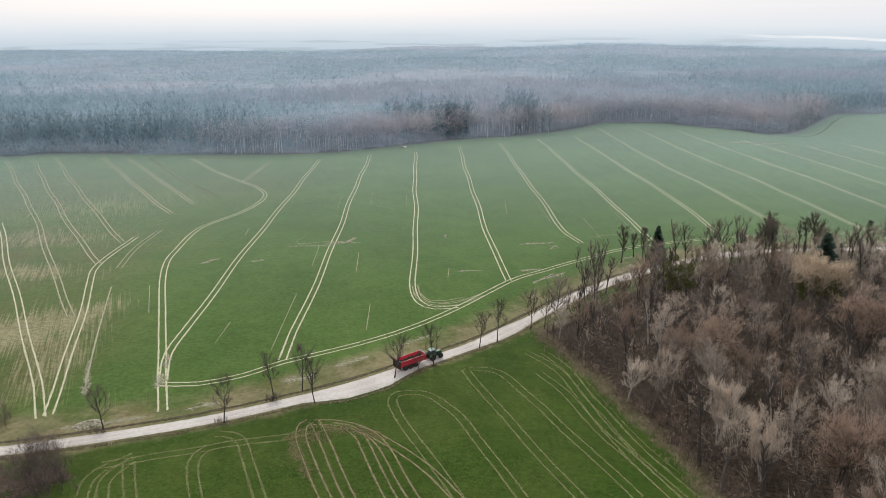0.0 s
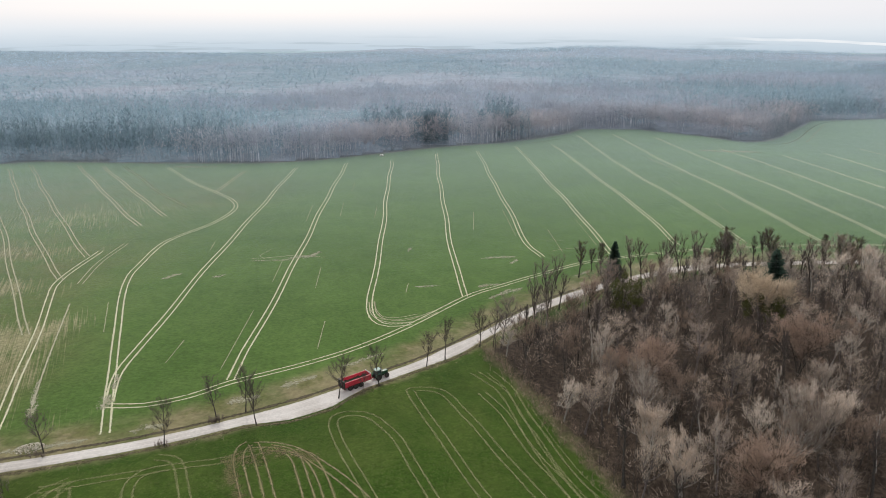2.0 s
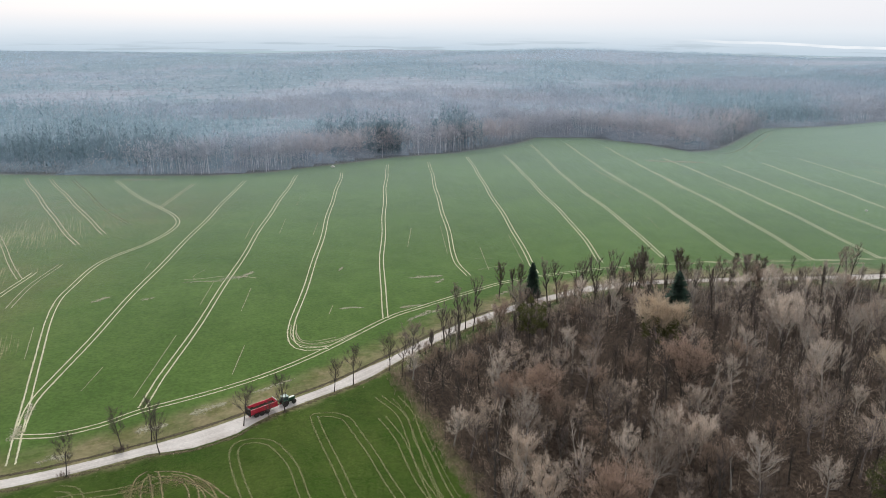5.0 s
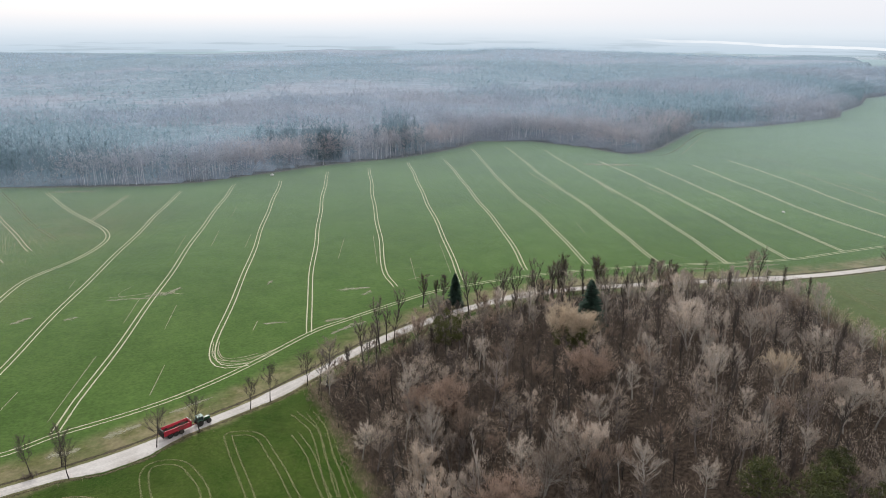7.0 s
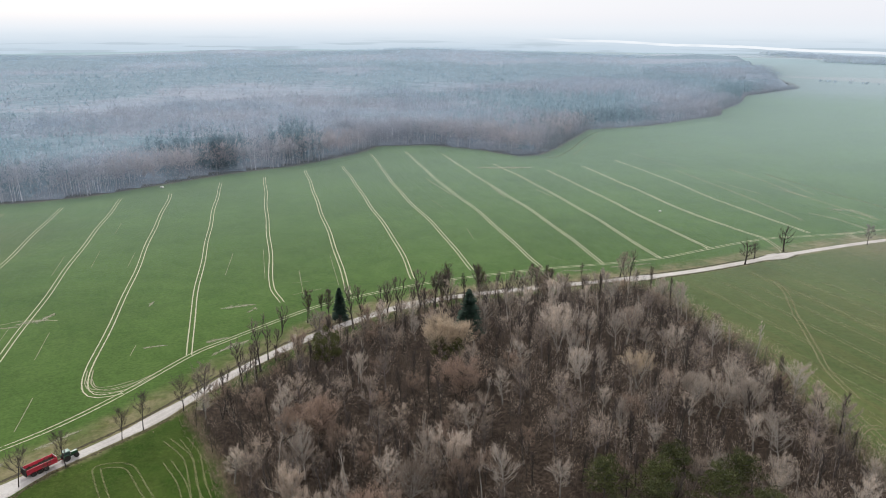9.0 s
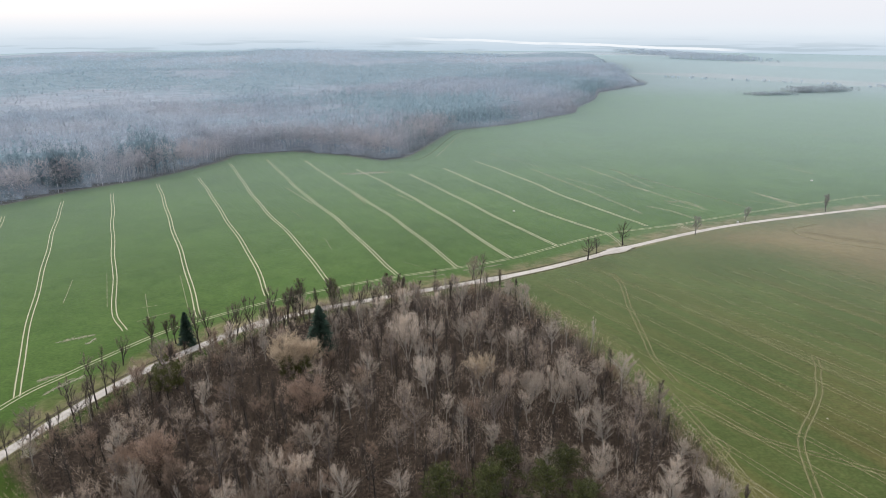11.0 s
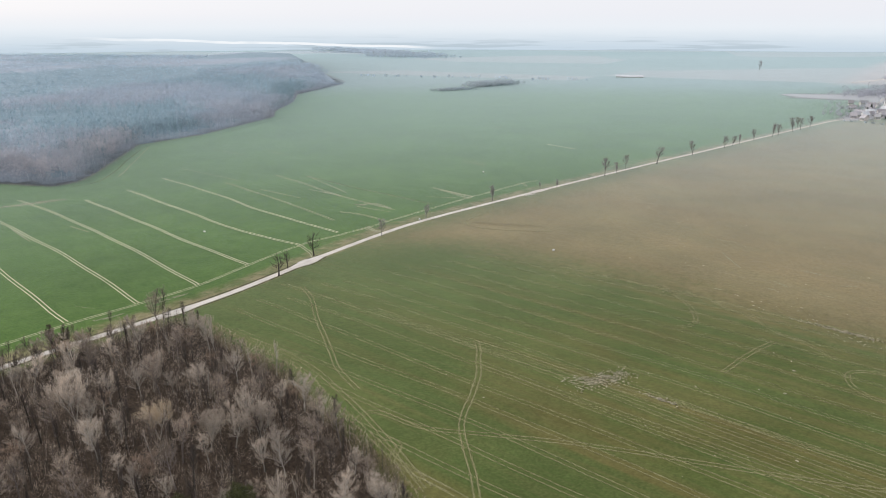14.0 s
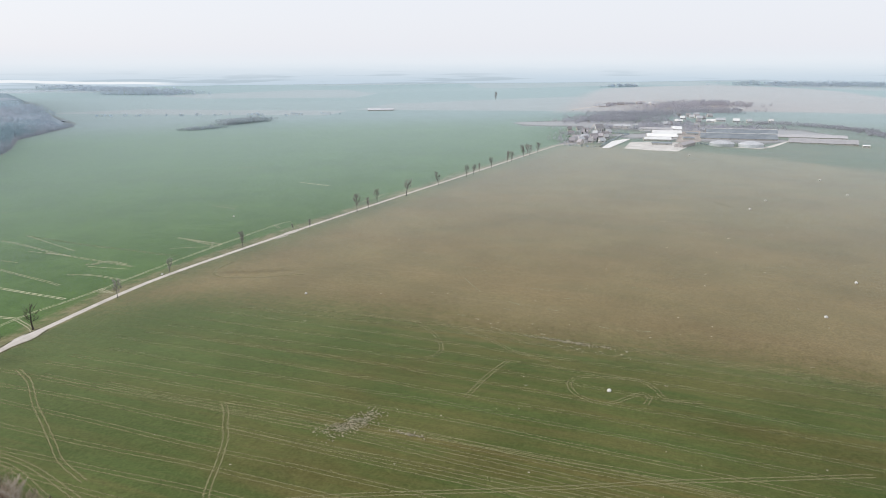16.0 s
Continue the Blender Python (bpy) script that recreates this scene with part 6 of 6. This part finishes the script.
roof_white = surface("white_sheet_roof", (0.76, 0.755, 0.74), (0.86, 0.855, 0.84), 0.1, 0.6, vary=0.1)
roof_tile = surface("grey_tile_roof", (0.38, 0.355, 0.365), (0.46, 0.435, 0.44), 0.4, 0.8, vary=0.3)
roof_brown = surface("brown_roof", (0.38, 0.375, 0.385), (0.46, 0.45, 0.455), 0.4, 0.8, vary=0.2)
pane_mat = surface("dark_panes", (0.16, 0.17, 0.18), (0.21, 0.22, 0.23), 0.5, 0.15, spec=0.6)
concrete = surface("pale_concrete", (0.52, 0.50, 0.47), (0.66, 0.64, 0.60), 0.05, 0.9, bump=0.01)
tank_mat = surface("pale_tank", (0.50, 0.53, 0.54), (0.60, 0.63, 0.64), 0.2, 0.6)


def building(name, a, b, deep, eave, ridge, wall, roof, label, windows=0, category="building", vent=False, chimney=False):
    """A gabled building whose front wall runs from a to b on the plan; it reaches deep metres back to its left."""
    a, b = Vector((*a, 0)), Vector((*b, 0))
    L = (b - a).length
    ob = tagged(new(name), label, category)
    m = Matrix.Translation((a.x, a.y, min(gz(a.x, a.y), gz(b.x, b.y)))) @ Matrix.Rotation(math.atan2(b.y - a.y, b.x - a.x), 4, "Z")
    ob.matrix_basis = m
    bm = bmesh.new()
    ring = [(0, -1.5), (0, eave), (deep / 2, ridge), (deep, eave), (deep, -1.5)]
    ends = [[bm.verts.new((x_, y_, z_)) for y_, z_ in ring] for x_ in (0, L)]
    bm.faces.new(ends[0][::-1])
    bm.faces.new(ends[1])
    for k in (0, 3):
        bm.faces.new((ends[0][k], ends[0][k + 1], ends[1][k + 1], ends[1][k]))
    bmesh.ops.recalc_face_normals(bm, faces=bm.faces[:])
    part("wall", bm, wall, ob)
    bm = bmesh.new()
    o = 0.5
    k = (ridge - eave) / (deep / 2)
    prof = [(-o, eave - o * k), (deep / 2, ridge), (deep + o, eave - o * k), (deep + o, eave - o * k + 0.25), (deep / 2, ridge + 0.28), (-o, eave - o * k + 0.25)]
    ends = [[bm.verts.new((x_, y_, z_ + 0.02)) for y_, z_ in prof] for x_ in (-o, L + o)]
    bm.faces.new(ends[0][::-1])
    bm.faces.new(ends[1])
    for k in range(6):
        bm.faces.new((ends[0][k], ends[0][(k + 1) % 6], ends[1][(k + 1) % 6], ends[1][k]))
    bmesh.ops.recalc_face_normals(bm, faces=bm.faces[:])
    rf = part("roof", bm, roof, ob)
    if vent:
        part("ridge_vent", box(2, L - 2, deep / 2 - 0.8, deep / 2 + 0.8, ridge + 0.1, ridge + 0.9, 0.1), roof_white, rf)
    if chimney:
        part("chimney", box(L * 0.3, L * 0.3 + 0.6, deep * 0.45, deep * 0.45 + 0.6, ridge - 0.8, ridge + 1.0), wall_brick, rf)
    for i in range(windows):
        x_ = L * (i + 0.5) / windows
        ww = min(1.6, L / windows * 0.5)
        part("window", box(x_ - ww / 2, x_ + ww / 2, -0.06, 0.05, eave * 0.38, eave * 0.78), pane_mat, ob)
        part("window", box(-0.06, 0.05, deep * (0.25 if i % 2 else 0.65), deep * (0.25 if i % 2 else 0.65) + 1.2, eave * 0.38, eave * 0.78), pane_mat, ob) if i < 2 else None
    return ob


SHED = "long farm sheds"
tagged(building("long_shed", (1359, 32), (1374, -88), 28, 3.0, 9.6, wall_pale, roof_grey, "very long livestock shed with a grey roof", 9, "barn", True), group=SHED)
tagged(building("long_shed", (1452, 29), (1467, -90), 26, 3.0, 9.4, wall_pale, roof_grey, "very long livestock shed with a grey roof", 9, "barn", True), group=SHED)
tagged(building("long_shed", (1358, -105), (1360, -204), 24, 2.8, 8.4, wall_pale, roof_brown, "long low shed with a brownish roof and pale wall", 8, "barn"), group=SHED)
tagged(building("long_shed", (1440, -62), (1452, -198), 18, 2.8, 6.6, wall_pale, roof_brown, "long low shed with a brownish roof and pale wall", 8, "barn"), group=SHED)
building("end_shed", (1336, -207), (1336, -217), 9, 3.6, 4.4, wall_pale, roof_white, "small white shed at the end of the long barn", 2, "barn")
WHITE = "white-roofed farm sheds"
for a, b, deep, rise_ in (((1402, 117), (1414, 68), 20, 7.0), ((1339, 118), (1351, 69), 20, 7.0), ((1291, 116), (1302, 74), 14, 5.6), ((1491, 92), (1497, 75), 18, 7.4)):
    tagged(building("farm_shed", a, b, deep, 2.6, rise_, wall_pale, roof_white, "farm shed with a bright white roof", 3, "barn"), group=WHITE)
tagged(building("farm_shed", (1502, 206), (1500, 172), 12, 5.5, 7.6, wall_white, roof_pale, "tall white shed with a pale grey roof", 3, "barn"), group=WHITE)
building("farm_shed", (1468, 150), (1466, 90), 14, 3.6, 6.6, wall_white, roof_brown, "low farm shed with a brown roof and pale wall", 4, "barn")
building("farm_shed", (1212, 47), (1262, 33), 14, 4.0, 6.6, wall_brick, roof_tile, "brick farm shed with a dark tiled roof", 4, "barn")
for x, y in ((1497, 165.5), (1499, 160)):
    silo = tagged(new("silo"), "slim pale feed silo beside the white shed", "silo", group="feed silos")
    up = Matrix.Translation((x, y, gz(x, y))) @ Matrix.Rotation(radians(90), 4, "X")
    part("silo_body", lathe([(2.1, 0), (2.1, 8.5)], 20, up), tank_mat, silo)
    part("cone", lathe([(2.2, 8.5), (0.3, 10.0)], 20, up), roof_white, silo)
for a, b, deep in (((1330, 58), (1336, 40), 10), ((1415, 60), (1420, 40), 10), ((1232, 96), (1238, 66), 6)):
    tagged(building("farm_shed", a, b, deep, 3.2, 4.8, wall_pale, roof_grey, "low farm shed with a sheet-metal roof", 2, "barn"), group=WHITE)
building("field_barn", (1903, 990), (1936, 922), 20, 3.0, 7.0, wall_pale, roof_pale, "lone long pale barn out in the fields", 4, "barn")
house_spots = [(1340, 257, 0.2), (1233, 224, 0.9), (1202, 209, -0.4), (1282, 220, 0.3), (1256, 207, 1.2), (1225, 196, 0.0), (1296, 206, 0.5), (1355, 216, -0.2), (1262, 194, 0.8), (1396, 218, 0.5), (1309, 196, 0.1), (1231, 177, 0.8), (1340, 196, 0.3), (1294, 182, 0.6), (1400, 245, 0.2), (1383, 194, 0.9), (1426, 278, 0.4), (1432, 261, 0.7),
               (1222, 226, 0.3), (1245, 214, 0.8), (1268, 232, 0.1), (1318, 226, 0.6), (1362, 238, 0.2),
               (2150, 365, 0.1), (2231, 356, 0.6), (2262, 332, 0.3), (2299, 276, 0.9), (2277, 239, 0.4), (2152, 210, 0.2), (1859, 118, 0.7), (1848, 98, 0.3), (1872, 84, 0.2), (1779, 55, 0.9), (1850, 50, 0.5), (2383, 63, 0.1), (2129, 2, 0.4), (1812, 76, 0.6), (1760, 100, 0.3), (1690, 60, 0.8), (1735, 20, 0.2), (1600, 110, 0.5), (1580, 60, 0.1)]
white_from = len(house_spots)
house_spots += [(1799, 87, 0.2), (1759, 104, 0.1), (1773, 69, 0.3), (1690, 44, 0.0), (1727, 26, 0.5), (1727, -8, 0.1), (1726, -37, 0.4), (1748, -79, 0.2), (1590, 120, 0.1), (1666, 105, 0.3), (2107, -3, 0.1), (2276, 243, 0.2), (2260, 232, 0.6)]
for i, (x, y, tn) in enumerate(house_spots):
    L, dp = 10 + 3 * math.sin(i * 2.3), 8.0 + math.sin(i)
    if x > 2000:
        L, dp = L * 1.6, dp * 1.3
    w_, r_ = ((wall_white, roof_tile), (wall_pale, roof_brown), (wall_brick, roof_tile), (wall_white, roof_pale))[i % 4]
    if i >= white_from:
        L, dp, w_, r_ = 13 + 4 * math.sin(i), 9.5, wall_white, roof_white if i % 2 else roof_pale
    if i == 9:
        L, dp, w_ = 14, 9, wall_white
    tagged(building("village_house", (x, y), (x + L * math.sin(tn), y - L * math.cos(tn)), dp, 4.2 if i != 9 else 9.0, 8.2 if i != 9 else 16.0, w_, r_, "rendered village house with a dull pitched roof" if i % 4 != 3 and i < white_from else "white village house with a pale roof", 4, "house", False, True), group="village houses")
for x, y in ((1267, -6), (1272, -48)):
    t = tagged(new("slurry_tank"), "wide low round tank with a pale domed cover", "tank", group="round farm tanks")
    up = Matrix.Translation((x, y, gz(x, y))) @ Matrix.Rotation(radians(90), 4, "X")
    part("tank_wall", lathe([(18.5, 0), (18.5, 4.2)][::1] + [(18.2, 4.25)], 40, up), tank_mat, t)
    part("cover", lathe([(18.6, 4.2), (15, 6.0), (9, 7.4), (0.5, 8.2)], 40, up), roof_pale, t)


def slab(name, pts, lift, material, label, category):
    """A paved area with a raised edge."""
    bm = bmesh.new()
    top = [bm.verts.new((x, y, gz(x, y) + lift)) for x, y in pts]
    low = [bm.verts.new((x, y, gz(x, y) - 0.8)) for x, y in pts]
    bm.faces.new(top)
    for k in range(len(pts)):
        bm.faces.new((top[k], top[k - 1], low[k - 1], low[k]))
    bmesh.ops.recalc_face_normals(bm, faces=bm.faces[:])
    me = bpy.data.meshes.new(name)
    bm.to_mesh(me)
    bm.free()
    me.materials.append(material)
    return tagged(new(name, me), label, category, kind="structure")


slab("pavement", [(1171, 129), (1160, 92), (1158, 50), (1222, 42), (1282, 61), (1285, 97), (1262, 134)], 0.25, concrete, "pale concrete farmyard", "yard")
slab("pavement", [(1263, 42), (1323, 28), (1505, 42), (1469, 74), (1297, 66)], 0.2, surface("trodden_earth", (0.34, 0.305, 0.28), (0.43, 0.39, 0.36), 0.05, 0.95, bump=0.01), "bare trodden earth between the farm sheds", "yard")
slab("pavement", [(1159, 161), (1162, 150), (1305, 141), (1300, 150), (1260, 164)], 0.9, white_paint, "long white sheeted silage clamp", "silage clamp")
slab("pavement", [(1262, 12), (1258, 4), (1250, -26), (1245, -62), (1280, -80), (1378, -106), (1378, -101), (1285, -72), (1254, -58), (1258, -24)], 0.2, concrete, "pale farm lane", "lane")
slab("pavement", [(2019, 420), (2019, 408), (2378, 332), (2521, 230), (2526, 240), (2384, 344)], 0.3, concrete, "pale country lane beyond the village", "lane")
r = np.random.RandomState(90)
yard_trees = tagged(conifer("garden_conifer", 301, 11, 4.5, fir_green, "dark conifer in a village garden"), group="garden conifers")
stand(yard_trees, 1300, 222)
for x, y in ((1378, 203), (1352, 228), (1246, 232), (1410, 206), (1240, 184)):
    copy_at(yard_trees, x, y, r.uniform(0.7, 1.1), r.uniform(0, 6))
lone = bare_tree("lone_tree", 311, 20, 10, 0.2, bark_haze, twig_haze, "lone tree far out in the fields", limbs=16, twigs=8, tw=0.5)
stand(lone, 2492, 801, 1.5)

# ---------------------------------------------------------------- boulders and bare patches in the fields
stone_mat = surface("field_stone", (0.55, 0.53, 0.50), (0.72, 0.70, 0.66), 1.0, 0.9, vary=0.1)


def boulder(x, y, size, seed):
    bm = bmesh.new()
    bmesh.ops.create_icosphere(bm, subdivisions=2, radius=1)
    for v in bm.verts:
        k = 1 + 0.3 * noise.noise(v.co * 1.3 + Vector((seed, 0, 0)))
        v.co = Vector((v.co.x * k * size, v.co.y * k * size * 0.8, max(-0.35, v.co.z * k * 0.65) * size))
    me = bpy.data.meshes.new("boulder")
    bm.to_mesh(me)
    bm.free()
    me.materials.append(stone_mat)
    ob = tagged(new("boulder", me), "pale boulder lying in the open field", "boulder", group="field boulders")
    ob.matrix_basis = Matrix.Translation((x, y, gz(x, y) + 0.25 * size))


for i, (x, y, sz) in enumerate(((275, 349, 0.9), (383.5, 168, 0.85), (326, -7, 1.0), (545, 352, 1.0), (452, -89, 1.1), (739, -52, 1.3), (790, -65, 1.3), (525, -110, 1.2), (860, -139, 1.3), (951, -121, 1.5), (384, 272, 0.8), (1120, 30, 1.6), (-27, 493, 1.5))):
    boulder(x, y, sz, i * 3.7)


# clods and straw scattered on the east fields
r = np.random.RandomState(95)
cx, cy = [], []
for x, y, sx, sy, n in ((267, 47.2, 0.5, 2.8, 110), (368.3, 20, 0.8, 10, 260), (364, 10, 3, 8, 40), (376, 45, 4, 12, 20), (330, 30, 40, 50, 25), (480, 20, 90, 90, 60), (620, -20, 110, 90, 50), (430, 120, 40, 40, 16), (265, 40, 30, 60, 30)):
    cx.append(x + r.normal(0, sx, n))
    cy.append(y + r.normal(0, sy, n))
along, over = r.normal(0, 6.5, 560), r.normal(0, 2.6, 560)     # one long scatter lying aslant to the passes
cx.append(267 + along * 0.9 + over * 0.43)
cy.append(68.5 + over * 0.9 - along * 0.43)
cx, cy = np.concatenate(cx), np.concatenate(cy)
far = np.hypot(cx - 70, cy + 30)
h = (0.05 + 0.30 * r.uniform(0, 1, len(cx))**2.4) * (0.6 + far / 450)
clods = tagged(new("straw_clods"), "pale scattered straw and clods on the crop", "straw", kind="stuff")
stuff_part("clods", sprays(r, cx, cy, ground_z(cx, cy), h, h * 6.0, 10, 0.32, 0.0, 0.3), surface("pale_straw", (0.52, 0.47, 0.36), (0.68, 0.625, 0.49), 0.6, 0.95, island=0.2, thin=True), clods)

# dry brush along the rim of the grove
r = np.random.RandomState(97)
rim = curve(GROVE[:8], 1.0)
rim = np.vstack([rim, curve(GROVE[8:18], 1.0)])
n = 1700
pick = rim[r.randint(0, len(rim), n)]
x, y = pick[:, 0] + r.normal(0, 1.7, n), pick[:, 1] + r.normal(0, 1.7, n)
h = r.uniform(0.5, 2.6, n)
hem = tagged(new("edge_brush"), "dry reddish brush along the rim of the grove", "brush", kind="stuff")
stuff_part("brush_twigs", sprays(r, x, y, ground_z(x, y), h, h * 1.1, 22, 0.055, 0.02, 1.4), twig_rust, hem)

# heap of pale stones beside the road
heap_mat = surface("heap_stone", (0.40, 0.36, 0.28), (0.58, 0.53, 0.43), 2.0, 0.95, vary=0.2)
heap = tagged(new("stone_heap"), "low heap of pale field stones by the road", "stone heap")
heap.matrix_basis = Matrix.Translation((-64.5, 111.8, gz(-64.5, 111.8))) @ Matrix.Rotation(0.3, 4, "Z") @ Matrix.Scale(0.8, 4)
shapes = []
for k in range(5):
    bm = bmesh.new()
    for v in bmesh.ops.create_icosphere(bm, subdivisions=1, radius=0.34)["verts"]:
        v.co *= r.uniform(0.8, 1.15)
        v.co.z *= 0.65
    me = bpy.data.meshes.new("stone")
    bm.to_mesh(me)
    bm.free()
    me.materials.append(heap_mat)
    shapes.append(me)
for k in range(240):
    a, d = r.uniform(0, 6.28), 2.3 * math.sqrt(r.uniform(0, 1))
    hz = 0.75 * (1 - (d / 2.4)**2) * r.uniform(0.6, 1.0)
    piece = new("stone", shapes[k % 5])
    piece.parent = heap
    size = r.uniform(0.25, 0.6)
    piece.matrix_local = Matrix.Translation((d * math.cos(a) * 1.4, d * math.sin(a), max(0.1, hz))) @ Matrix.Rotation(r.uniform(0, 6), 4, "Z") @ Matrix.Diagonal((size, size, size, 1))
